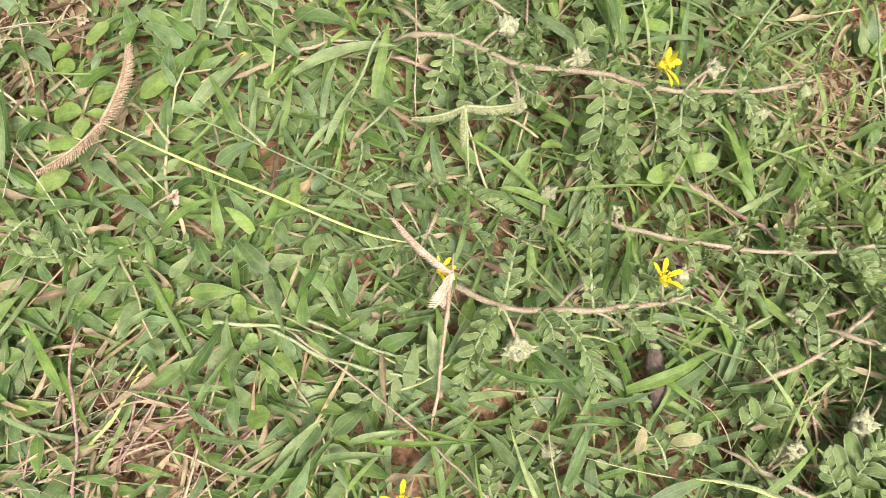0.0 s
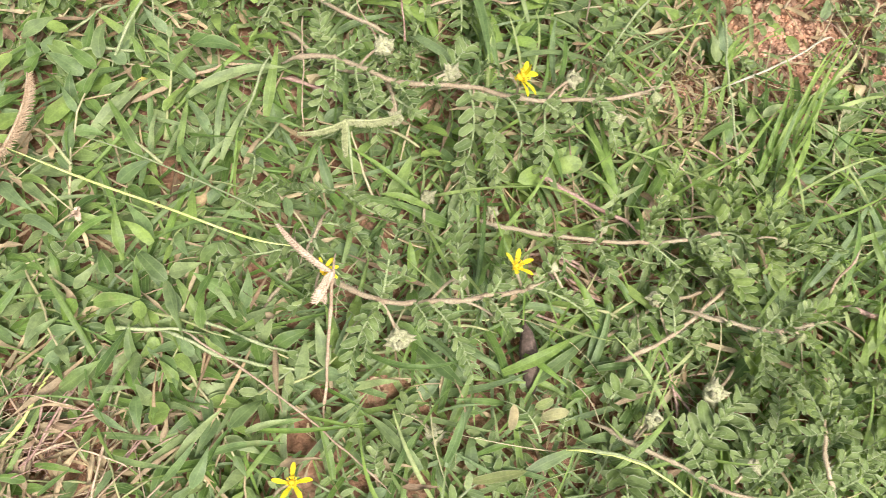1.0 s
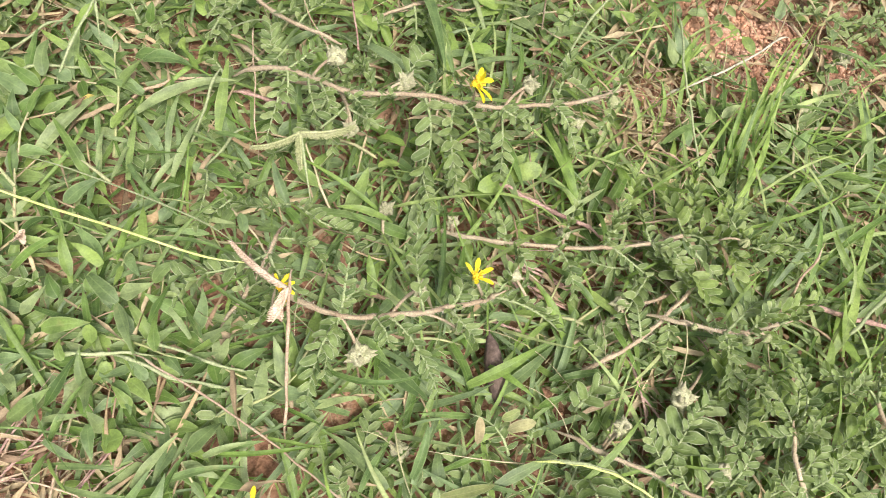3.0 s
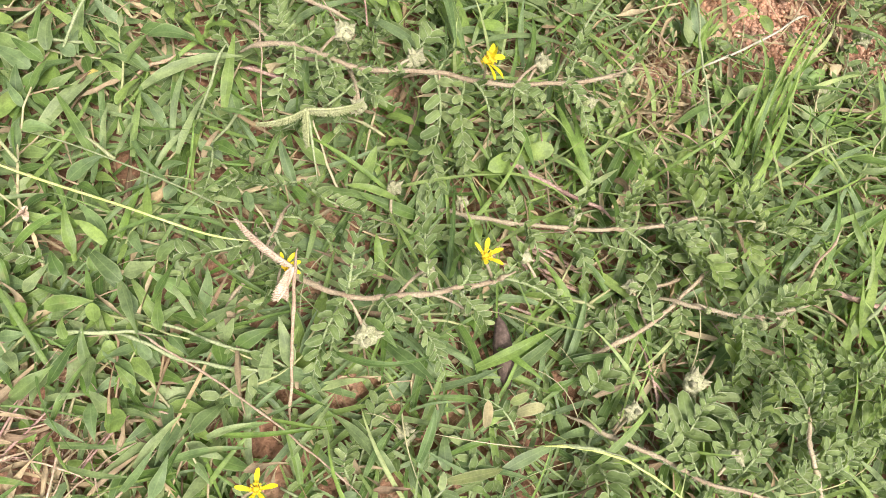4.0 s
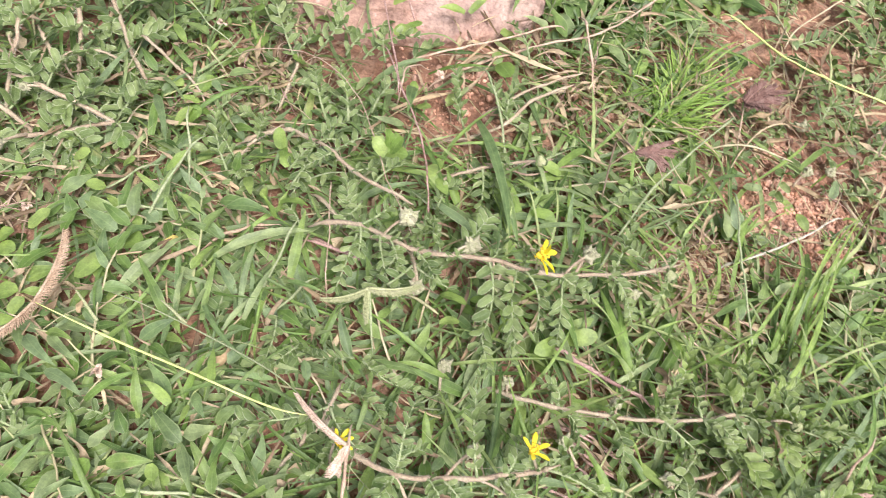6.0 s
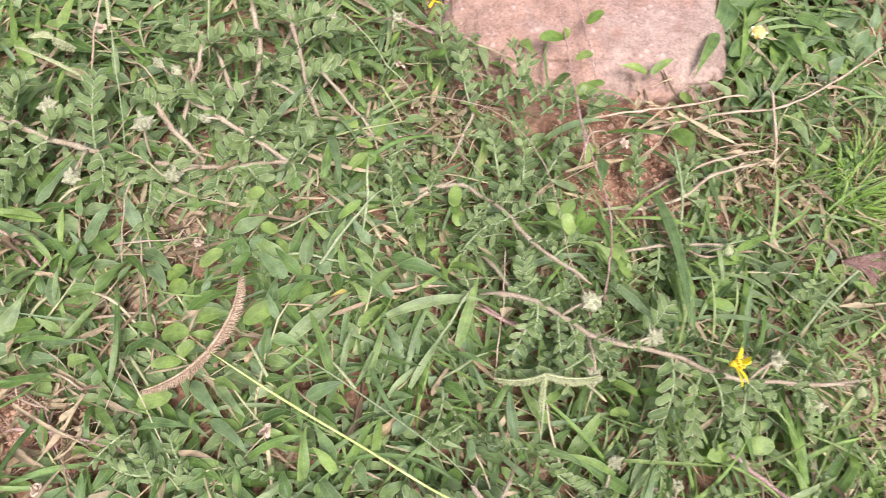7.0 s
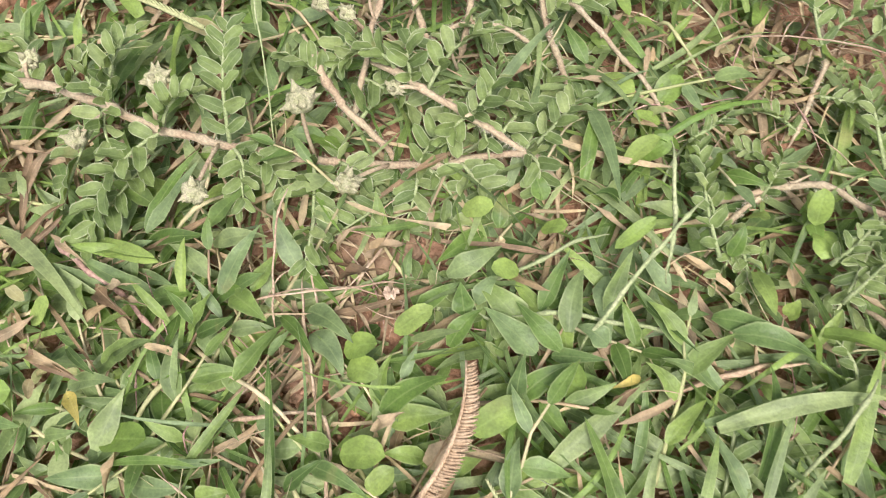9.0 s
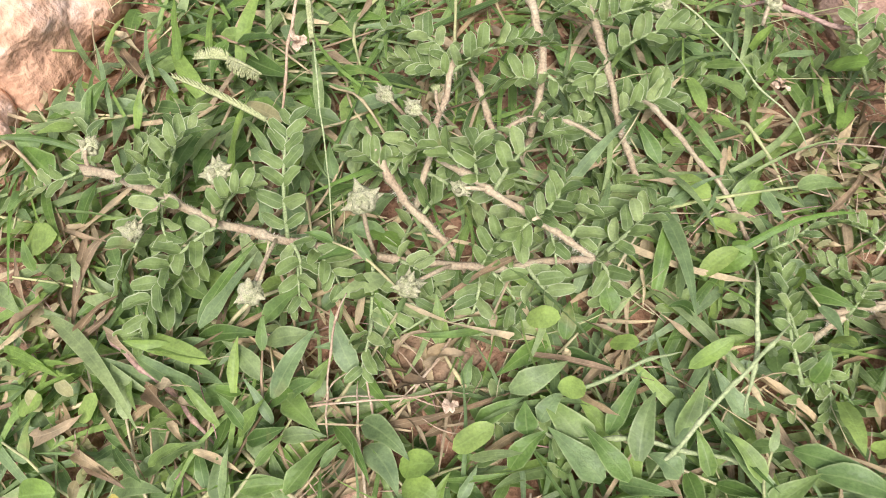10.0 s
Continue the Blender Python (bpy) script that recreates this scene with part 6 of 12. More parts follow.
stalk("dry_twig", "twig", 0.704, [(-54.8, 294.1, 6.0), (-38.1, 288.4, 6.0), (-27.5, 290.9, 6.0)], "dry reddish brown twig lying in the grass", "twig")
stalk("dry_straw", "straw", 0.5, [(-181.2, 277.2, 8.0), (-180.6, 264.9, 4.0), (-179.6, 254.8, 0.0), (-180.3, 247.7, -6.0)], "dry tan straw lying in the grass", "straw")
stalk("grass_culm", "culm", 0.25, [(-168.0, 260.9, 26.0), (-162.6, 244.2, 20.0), (-159.4, 232.1, 12.0), (-156.5, 221.2, 4.0), (-154.0, 211.4, -4.0)], "green grass culm between the leaves", "grass culm")
stalk("grass_culm", "stem", 0.72, [(-80.8, 257.6, 4.0), (-75.2, 253.2, 2.0), (-67.7, 247.2, -2.0), (-60.2, 241.1, -6.0), (-53.0, 230.3, -10.0)], "green grass culm between the leaves", "grass culm")
stalk("dry_straw", "culm", 0.3, [(-76.4, 289.9, 6.0), (-65.9, 281.1, 4.0), (-56.3, 270.0, 2.0), (-46.5, 262.0, 0.0)], "dry tan straw lying in the grass", "straw")
stalk("grass_culm", "culm", 0.6, [(-79.4, 175.3, -2.0), (-71.6, 175.9, -3.0), (-64.3, 175.9, -4.0), (-53.3, 176.2, -6.0)], "green grass culm between the leaves", "grass culm")
stalk("grass_culm", "culm", 0.576, [(-67.2, 174.5, 0.0), (-62.8, 180.6, 4.0), (-57.5, 188.5, 8.0), (-51.9, 197.0, 12.0)], "green grass culm between the leaves", "grass culm")
stalk("grass_culm", "culm", 0.576, [(-53.9, 192.9, 8.0), (-54.1, 199.7, 10.0), (-55.4, 208.1, 14.0)], "green grass culm between the leaves", "grass culm")
stalk("grass_culm", "culm", 0.55, [(-88.8, 185.8, -6.0), (-81.9, 189.3, -4.0), (-73.5, 194.5, -2.0)], "green grass culm between the leaves", "grass culm")
stalk("dry_straw", "straw", 0.320, [(-144.3, 188.3, 6.0), (-145.1, 181.9, 0.0), (-145.1, 172.7, -6.0), (-143.8, 166.8, -8.0)], "dry tan straw lying in the grass", "straw")
stalk("dry_straw", "straw", 0.288, [(-145.9, 170.0, -4.0), (-135.8, 172.8, -4.0), (-126.2, 176.0, -6.0), (-119.1, 179.4, -8.0)], "dry tan straw lying in the grass", "straw")
stalk("dry_straw", "straw", 0.320, [(-137.9, 180.3, -8.0), (-134.5, 172.8, -8.0), (-130.9, 163.3, -10.0)], "dry tan straw lying in the grass", "straw")
stalk("dry_twig", "twig", 0.768, [(-200.9, 175.5, -6.0), (-191.1, 170.2, -6.0), (-183.1, 166.7, -8.0), (-176.1, 161.7, -10.0)], "dry reddish brown twig lying in the grass", "twig")
stalk("dry_twig", "straw", 0.416, [(-125.2, 180.7, -10.0), (-122.2, 186.4, -8.0), (-119.8, 194.0, -8.0)], "dry reddish brown twig lying in the grass", "twig")
stalk("dry_twig", "twig", 0.768, [(-1.6, 168.6, -12.0), (6.6, 164.5, -12.0), (15.7, 160.7, -12.0)], "dry reddish brown twig lying in the grass", "twig")
stalk("dry_straw", "straw", 0.64, [(-40.6, 168.3, -10.0), (-30.1, 172.4, -10.0)], "dry tan straw lying in the grass", "straw")
stalk("dry_twig", "twig", 0.64, [(94.2, 89.4, -22.0), (103.2, 81.4, -22.0), (112.4, 75.4, -22.0)], "dry reddish brown twig lying in the grass", "twig")
stalk("dry_twig", "twig", 0.704, [(90.1, 94.9, -20.0), (99.8, 93.0, -20.0), (111.7, 85.6, -22.0)], "dry reddish brown twig lying in the grass", "twig")
stalk("dry_straw", "straw", 0.64, [(90.5, 99.1, -20.0), (101.9, 87.5, -22.0), (110.7, 77.4, -22.0)], "dry tan straw lying in the grass", "straw")
stalk("dry_straw", "straw", 0.54, [(-116.3, 16.6, -10.0), (-103.8, 19.5, -10.0), (-89.4, 24.3, -9.0), (-76.8, 29.3, -9.0)], "dry tan straw lying in the grass", "straw")
stalk("dry_twig", "twig", 0.50, [(-96.0, 16.5, -8.0), (-84.2, 25.0, -8.0), (-79.0, 35.8, -8.0), (-73.5, 46.0, -8.0)], "dry reddish brown twig lying in the grass", "twig")
stalk("dry_straw", "straw", 0.50, [(-81.8, 29.3, -9.0), (-77.0, 37.6, -9.0), (-74.6, 46.2, -9.0)], "dry tan straw lying in the grass", "straw")
stalk("dry_twig", "twig", 0.46, [(-75.5, 32.6, -9.0), (-69.5, 38.5, -9.0), (-63.6, 44.8, -10.0)], "dry reddish brown twig lying in the grass", "twig")
stalk("dry_straw", "straw", 0.37, [(-63.5, 16.3, -8.0), (-61.4, 27.6, -8.0), (-61.1, 39.4, -9.0), (-60.3, 50.0, -10.0)], "dry tan straw lying in the grass", "straw")
stalk("grass_culm", "stalk", 0.64, [(-94.4, 27.4, -8.0), (-88.3, 35.4, -6.0), (-84.2, 42.2, -6.0), (-80.3, 50.8, -6.0)], "green grass culm between the leaves", "grass culm")
stalk("dry_twig", "twig", 0.33, [(-110.8, 17.7, -8.0), (-109.4, 28.8, -6.0), (-105.0, 37.0, -6.0), (-102.8, 43.7, -6.0)], "dry reddish brown twig lying in the grass", "twig")
stalk("dry_straw", "straw", 0.37, [(-70.2, 27.8, -10.0), (-61.6, 25.3, -10.0), (-53.1, 21.4, -11.0)], "dry tan straw lying in the grass", "straw")
stalk("dry_twig", "twig", 0.42, [(-53.7, 25.2, -8.0), (-48.0, 30.7, -6.0), (-44.9, 33.8, -4.0)], "dry reddish brown twig lying in the grass", "twig")
stalk("dry_straw", "straw", 0.33, [(-60.6, 14.8, -10.0), (-49.8, 24.6, -10.0), (-41.8, 29.6, -10.0)], "dry tan straw lying in the grass", "straw")
stalk("dry_straw", "straw", 0.512, [(-165.8, 109.0, -10.0), (-151.2, 107.0, -10.0), (-137.7, 113.5, -11.0)], "dry tan straw lying in the grass", "straw")
stalk("dry_twig", "twig", 0.64, [(-159.8, 97.8, -10.0), (-143.9, 97.8, -9.0), (-128.1, 96.3, -10.0)], "dry reddish brown twig lying in the grass", "twig")
stalk("dry_straw", "straw", 0.512, [(-143.7, 141.9, -8.0), (-125.7, 144.7, -8.0), (-121.9, 128.2, -10.0)], "dry tan straw lying in the grass", "straw")
stalk("dry_straw", "straw", 0.256, [(-137.5, 172.7, -6.0), (-132.5, 157.6, -8.0), (-126.1, 142.4, -8.0)], "dry tan straw lying in the grass", "straw")
stalk("dry_straw", "straw", 0.576, [(-165.3, 113.3, -10.0), (-155.3, 119.0, -10.0), (-142.2, 114.9, -11.0)], "dry tan straw lying in the grass", "straw")
stalk("dry_straw", "straw", 0.224, [(-145.5, 172.5, -8.0), (-130.2, 176.3, -8.0), (-121.5, 176.4, -8.0)], "dry tan straw lying in the grass", "straw")
stalk("dry_straw", "straw", 0.224, [(-128.5, 176.4, -10.0), (-124.0, 184.7, -10.0), (-129.7, 189.0, -10.0)], "dry tan straw lying in the grass", "straw")
stalk("dry_straw", "straw", 0.448, [(148.9, 47.1, -20.0), (135.1, 44.4, -22.0), (132.6, 32.7, -24.0)], "dry tan straw lying in the grass", "straw")
stalk("dry_twig", "twig", 0.512, [(134.8, 48.6, -22.0), (134.7, 36.2, -22.0), (132.2, 28.2, -22.0)], "dry reddish brown twig lying in the grass", "twig")
stalk("dry_straw", "straw", 0.448, [(145.4, 131.6, -16.0), (152.1, 123.7, -16.0), (151.0, 111.3, -16.0)], "dry tan straw lying in the grass", "straw")
stalk("dry_straw", "straw", 0.448, [(29.7, 235.0, 10.0), (31.4, 240.9, 12.0), (36.5, 244.7, 10.0)], "dry tan straw lying in the grass", "straw")
stalk("dry_straw", "straw", 0.64, [(119.2, 291.8, -6.0), (120.2, 274.3, -8.0), (120.9, 258.7, -12.0)], "dry tan straw lying in the grass", "straw")
stalk("grass_culm", "culm", 0.576, [(108.8, 153.4, -10.0), (137.4, 194.2, -4.0), (174.7, 227.1, 2.0)], "green grass culm between the leaves", "grass culm")
stalk("dry_straw", "straw", 0.512, [(70.1, 211.2, -14.0), (86.0, 204.8, -12.0), (104.5, 209.4, -10.0)], "dry tan straw lying in the grass", "straw")
stalk("grass_culm", "culm", 0.64, [(76.0, 215.4, -10.0), (73.1, 225.6, 0.0), (67.8, 241.8, 8.0)], "green grass culm between the leaves", "grass culm")
stalk("grass_culm", "culm", 0.832, [(218.4, 58.8, -14.0), (230.9, 68.2, -11.0), (247.6, 80.5, -8.0)], "green grass culm between the leaves", "grass culm")
stalk("thin_straw", "straw", 0.32, [(129.4, 216.2, -10.0), (135.4, 218.3, -8.0), (142.2, 214.6, -8.0), (146.1, 209.2, -12.0)], "thin pale straw arching over the grass", "straw")
stalk("grass_culm", "culm", 0.512, [(177.9, 195.0, -10.0), (172.1, 169.3, -6.0), (171.5, 149.1, -8.0), (171.4, 128.2, -12.0)], "green grass culm between the leaves", "grass culm")

# ---- grass plants, herbs and dead leaves, leaf by leaf ----
p = grass_plant(-239, 259)
leaf(p, "B", (-237.4, 251.4, -10.8), (-258.2, 271.6, -8.3), 2.7, 3.2, 1.4, -16)
p = grass_plant(-227, 234)
leaf(p, "W", (-246.0, 230.0, -10.6), (-248.4, 252.4, -6.3), 4.9, 2.1, 0.2, -10)
leaf(p, "W", (-208.5, 234.2, -9.9), (-213.8, 241.3, -7.7), 5.4, 0.7, 0.3, -19)
p = grass_plant(-220, 177)
leaf(p, "B", (-223.5, 184.5, -5.5), (-226.7, 171.3, -0.4), 3.6, 0.7, 0.8, 5)
leaf(p, "G", (-228.9, 167.8, -8.9), (-214.6, 164.0, -1.5), 2.8, 0.9, 0.2, 3)
leaf(p, "G", (-226.5, 165.4, -9.5), (-216.6, 171.6, -4.1), 2.5, 0.7, 0.3, -1)
leaf(p, "G", (-218.6, 166.1, -6.4), (-207.0, 163.5, 0.7), 2.4, 1.1, 0.5, -7)
leaf(p, "W", (-221.4, 189.9, -5.9), (-225.1, 189.3, 1.0), 4.9, 0.6, 0.2, 11)
leaf(p, "W", (-205.1, 185.3, -6.1), (-214.4, 185.3, -3.0), 4.2, 0.9, 0.5, 13)
p = grass_plant(-208, 262)
leaf(p, "G", (-207.2, 251.6, -9.1), (-220.9, 267.4, -4.8), 6.3, 1.0, 0.5, -19)
p = grass_plant(-192, 175)
leaf(p, "B", (-195.8, 175.2, -2.2), (-172.4, 173.6, -0.2), 4.5, 0.9, 0.4, 22)
leaf(p, "G", (-180.7, 176.0, -4.2), (-194.8, 174.0, 1.8), 4.0, 1.5, 0.2, 11)
leaf(p, "W", (-189.8, 174.3, -11.1), (-176.1, 180.1, -3.8), 5.7, 1.4, 0.7, 9)
leaf(p, "W", (-188.4, 189.0, -7.3), (-191.2, 191.8, -0.5), 4.8, 0.5, 0.1, -15)
p = grass_plant(-193, 238)
leaf(p, "B", (-179.4, 234.5, -8.0), (-189.5, 243.3, -4.6), 3.1, 1.4, -0.5, -9)
leaf(p, "G", (-188.9, 227.0, -8.2), (-182.2, 241.7, 9.8), 4.6, 2.2, 0.4, 22)
leaf(p, "W", (-201.7, 238.3, -6.6), (-202.1, 217.5, -2.5), 6.0, 1.2, -0.3, 21)
leaf(p, "W", (-193.0, 235.7, -8.0), (-190.1, 249.2, -5.1), 5.6, 1.3, -0.7, 12)
p = grass_plant(-174, 252)
leaf(p, "B", (-168.3, 246.6, -5.4), (-175.0, 265.6, 0.1), 3.4, 1.0, -0.7, 6)
leaf(p, "W", (-168.9, 252.2, -9.7), (-176.4, 259.0, -4.8), 5.7, 0.8, -0.5, 2)
p = grass_plant(-185, 151)
leaf(p, "W", (-192.2, 151.3, -9.2), (-187.7, 159.5, -5.1), 4.5, 1.0, 0.6, 0)
leaf(p, "W", (-185.5, 156.2, -6.4), (-175.7, 160.6, 0.6), 3.9, 0.8, 0.2, 19)
leaf(p, "W", (-181.4, 149.2, -6.7), (-171.4, 155.3, -0.7), 4.3, 1.1, 0.5, 2)
leaf(p, "W", (-180.8, 150.8, -9.9), (-171.5, 157.8, -6.6), 5.1, 1.0, -0.1, 17)
leaf(p, "W", (-174.9, 168.4, -8.0), (-197.4, 174.3, -4.6), 5.4, 1.5, 1.2, 1)
p = grass_plant(-160, 135)
leaf(p, "B", (-160.2, 129.4, -8.0), (-145.4, 131.3, -4.3), 2.8, 0.9, -0.7, -17)
leaf(p, "W", (-166.9, 147.3, -7.4), (-172.1, 156.1, -5.1), 3.9, 1.1, -0.4, -1)
p = grass_plant(-148, 284)
leaf(p, "B", (-147.8, 284.1, -10.8), (-167.9, 278.5, -5.4), 3.0, 2.0, -0.5, 4)
p = grass_plant(-127, 115)
leaf(p, "B", (-131.7, 116.1, -2.2), (-134.0, 137.2, 2.8), 2.6, 2.1, -1.1, 14)
leaf(p, "W", (-134.9, 108.5, -6.8), (-122.4, 97.1, -2.3), 4.3, 1.3, -0.2, -2)
leaf(p, "W", (-130.5, 127.7, -5.9), (-123.1, 135.0, 0.4), 4.0, 1.2, -0.3, -3)
p = grass_plant(-102, 221)
leaf(p, "B", (-92.9, 210.4, -9.4), (-88.6, 240.6, -1.7), 4.3, 2.3, -0.7, 12)
leaf(p, "G", (-93.3, 231.4, -8.4), (-85.3, 220.0, -1.2), 2.2, 1.6, 0.8, -2)
leaf(p, "W", (-111.1, 226.6, -8.1), (-119.1, 232.7, -4.5), 6.1, 0.5, -0.3, -4)
leaf(p, "W", (-110.0, 213.7, -7.8), (-100.4, 206.7, -4.5), 4.1, 1.3, -0.6, 6)
p = grass_plant(-100, 65)
leaf(p, "W", (-95.5, 69.0, -8.4), (-83.4, 78.4, -2.2), 3.9, 1.1, 1.0, 14)
p = grass_plant(-104, 115)
leaf(p, "G", (-99.3, 109.9, -0.2), (-99.3, 102.9, 5.8), 2.1, 1.1, -0.2, 11)
leaf(p, "W", (-108.8, 112.4, -10.6), (-93.3, 101.9, -4.4), 3.3, 2.1, -0.7, 13)
p = grass_plant(-70, 25)
leaf(p, "B", (-65.8, 32.8, -10.0), (-41.1, 29.1, -5.6), 2.7, 1.5, -0.1, -9)
p = grass_plant(-83, 134)
leaf(p, "B", (-77.8, 119.5, -6.6), (-67.3, 126.7, 0.2), 3.0, 0.9, -0.6, -18)
leaf(p, "W", (-96.6, 122.0, -5.7), (-83.0, 110.0, -0.1), 4.7, 1.1, -0.4, 0)
p = grass_plant(-67, 98)
leaf(p, "B", (-63.9, 110.4, -6.4), (-71.4, 128.3, -3.0), 2.6, 0.9, -0.4, -18)
leaf(p, "G", (-61.7, 93.2, -11.0), (-63.5, 109.7, -4.7), 3.3, 0.7, -0.6, -9)
leaf(p, "G", (-61.3, 105.7, -9.9), (-72.6, 113.2, -6.4), 2.4, 1.6, -0.6, 8)
p = grass_plant(-69, 44)
leaf(p, "B", (-63.6, 34.1, -7.3), (-56.8, 22.4, -4.6), 2.0, 0.7, -0.1, -19)
p = grass_plant(-62, 177)
leaf(p, "B", (-63.4, 184.8, -10.5), (-78.4, 194.1, -3.9), 4.0, 1.0, 0.4, 9)
p = grass_plant(-67, 160)
leaf(p, "B", (-55.7, 144.9, -11.3), (-55.6, 164.0, -5.2), 3.1, 1.3, -0.6, -8)
leaf(p, "W", (-64.8, 170.4, -4.3), (-71.7, 174.1, -0.3), 6.0, 0.9, -0.2, 7)
p = grass_plant(-62, 116)
leaf(p, "B", (-63.5, 115.6, -11.2), (-54.6, 133.5, -6.0), 2.7, 1.6, 0.2, -5)
leaf(p, "B", (-56.6, 120.4, -7.6), (-52.0, 135.2, -1.2), 2.7, 1.8, -0.4, -2)
leaf(p, "B", (-51.0, 131.5, -8.2), (-39.0, 132.9, -4.2), 1.9, 0.6, -0.7, 18)
p = grass_plant(-66, 257)
leaf(p, "B", (-62.6, 252.0, -5.8), (-74.2, 263.3, -2.6), 2.9, 1.1, 0.2, 12)
p = grass_plant(-43, 136)
leaf(p, "B", (-43.1, 140.4, -2.4), (-47.5, 123.8, 0.6), 2.3, 0.9, 0.3, 4)
leaf(p, "B", (-38.8, 119.5, -9.2), (-46.8, 112.1, -2.7), 2.3, 0.7, -0.2, -11)
p = grass_plant(-43, 97)
leaf(p, "G", (-49.4, 95.3, -1.4), (-57.3, 102.4, 2.7), 5.0, 1.3, -0.3, 15)
p = grass_plant(-39, 37)
leaf(p, "W", (-54.4, 55.6, -11.0), (-55.5, 68.9, -6.1), 4.6, 1.5, 0.8, -8)
p = grass_plant(-48, 169)
leaf(p, "B", (-40.2, 154.9, -2.4), (-4.1, 166.3, 1.4), 5.1, 3.6, 1.4, 15)
leaf(p, "W", (-59.6, 159.8, -11.0), (-57.1, 171.4, -8.8), 4.4, 1.4, -0.5, 0)
p = grass_plant(-42, 65)
leaf(p, "B", (-34.0, 70.1, -9.6), (-41.8, 84.3, -6.9), 4.7, 1.2, -0.3, 10)
leaf(p, "B", (-33.8, 74.5, -2.4), (-27.1, 87.7, 1.6), 3.5, 1.1, -0.6, 19)
leaf(p, "B", (-21.4, 69.9, -8.2), (-32.4, 83.4, -3.8), 2.5, 2.0, -0.9, -6)
p = grass_plant(-44, 294)
leaf(p, "B", (-40.2, 292.5, -9.6), (-51.1, 286.9, -6.0), 2.4, 0.7, 0.3, 6)
p = grass_plant(-24, 25)
leaf(p, "B", (-15.8, 29.7, -1.5), (-2.0, 32.8, 0.4), 2.8, 1.6, 0.2, -0)
p = grass_plant(-32, 109)
leaf(p, "B", (-21.5, 115.6, -9.1), (-6.1, 110.3, -5.9), 2.7, 1.0, -0.6, 3)
p = grass_plant(-14, 39)
leaf(p, "B", (-20.4, 41.8, -11.3), (-26.3, 29.4, -7.5), 2.4, 1.0, 0.3, 19)
leaf(p, "B", (-13.0, 31.4, -9.9), (2.4, 33.2, -3.5), 2.7, 1.1, 0.6, -15)
leaf(p, "B", (-2.7, 36.4, -2.6), (7.6, 45.0, 1.3), 2.2, 0.9, -0.3, 19)
leaf(p, "W", (-24.3, 55.4, -8.4), (-31.5, 63.7, -6.1), 3.9, 0.8, 0.4, -3)
p = grass_plant(-14, 164)
leaf(p, "G", (-19.4, 172.9, -2.5), (-25.1, 178.0, 5.6), 3.2, 0.6, -0.0, -21)
p = grass_plant(-4, 130)
leaf(p, "B", (-4.5, 124.8, -9.9), (6.9, 126.1, -3.3), 2.3, 1.3, -0.4, 14)
leaf(p, "B", (-0.8, 132.5, -7.8), (-6.7, 140.9, -3.5), 2.3, 1.0, -0.3, -10)
leaf(p, "B", (1.0, 121.8, -8.7), (9.1, 141.4, -5.5), 3.4, 2.3, -0.0, -19)
leaf(p, "W", (-12.5, 143.9, -0.5), (2.5, 138.0, 1.4), 2.3, 1.1, 0.2, -3)
p = grass_plant(-15, 178)
leaf(p, "B", (8.1, 174.1, -8.7), (-1.3, 189.0, -6.3), 2.3, 0.9, 0.9, -10)
leaf(p, "G", (-18.5, 179.5, -2.5), (-6.4, 173.0, 5.4), 4.9, 1.6, 0.8, -6)
p = grass_plant(1, 55)
leaf(p, "B", (-3.2, 55.6, -8.6), (10.8, 61.7, -3.3), 2.5, 0.9, -0.1, -19)
leaf(p, "B", (7.6, 45.4, -10.2), (21.1, 37.6, -4.3), 2.1, 1.6, -0.6, 1)
leaf(p, "B", (12.7, 55.3, -6.2), (19.4, 68.0, 0.4), 2.1, 1.1, 0.3, 7)
leaf(p, "G", (7.4, 55.3, -6.7), (12.5, 63.4, -2.7), 3.5, 0.6, 0.4, -12)
leaf(p, "W", (-17.7, 69.5, -6.6), (-23.3, 80.0, -4.6), 3.2, 1.2, -0.2, -21)
leaf(p, "W", (-12.1, 56.0, -11.0), (-5.0, 62.4, -7.0), 3.2, 0.5, 0.6, -10)
p = grass_plant(10, 31)
leaf(p, "B", (7.5, 21.1, -4.7), (22.5, 40.3, 0.1), 2.3, 1.3, -1.2, -7)
leaf(p, "B", (7.6, 34.9, -10.0), (-2.9, 46.0, -4.4), 2.1, 1.3, -0.5, 2)
leaf(p, "B", (11.2, 35.1, -11.4), (23.1, 41.4, -6.5), 2.4, 0.6, -0.2, -7)
p = grass_plant(17, 39)
leaf(p, "B", (22.9, 54.6, -2.9), (56.2, 50.8, 0.2), 2.4, 8.0, -6.0, 5)
leaf(p, "G", (3.7, 33.6, -0.6), (21.6, 29.1, 0.1), 1.8, 1.5, -0.5, 16)
p = grass_plant(42, 15)
leaf(p, "B", (31.1, 14.9, -6.9), (40.9, 29.0, -1.5), 2.7, 0.7, 0.8, 22)
leaf(p, "B", (48.2, 18.2, -7.5), (54.3, 33.8, 0.3), 4.0, 1.8, -0.7, -22)
leaf(p, "B", (48.8, 16.8, -11.1), (60.1, 41.9, -8.0), 3.8, 1.0, 0.5, 4)
p = grass_plant(38, 112)
leaf(p, "B", (46.2, 106.9, -1.4), (29.1, 110.9, 3.0), 3.5, 1.7, -0.5, -19)
leaf(p, "G", (41.6, 97.3, -11.9), (39.4, 81.8, -7.1), 3.7, 1.5, 0.8, 10)
p = grass_plant(53, 184)
leaf(p, "B", (44.5, 182.9, -3.4), (66.2, 161.3, -0.3), 4.0, 3.5, -1.1, -18)
p = grass_plant(58, 24)
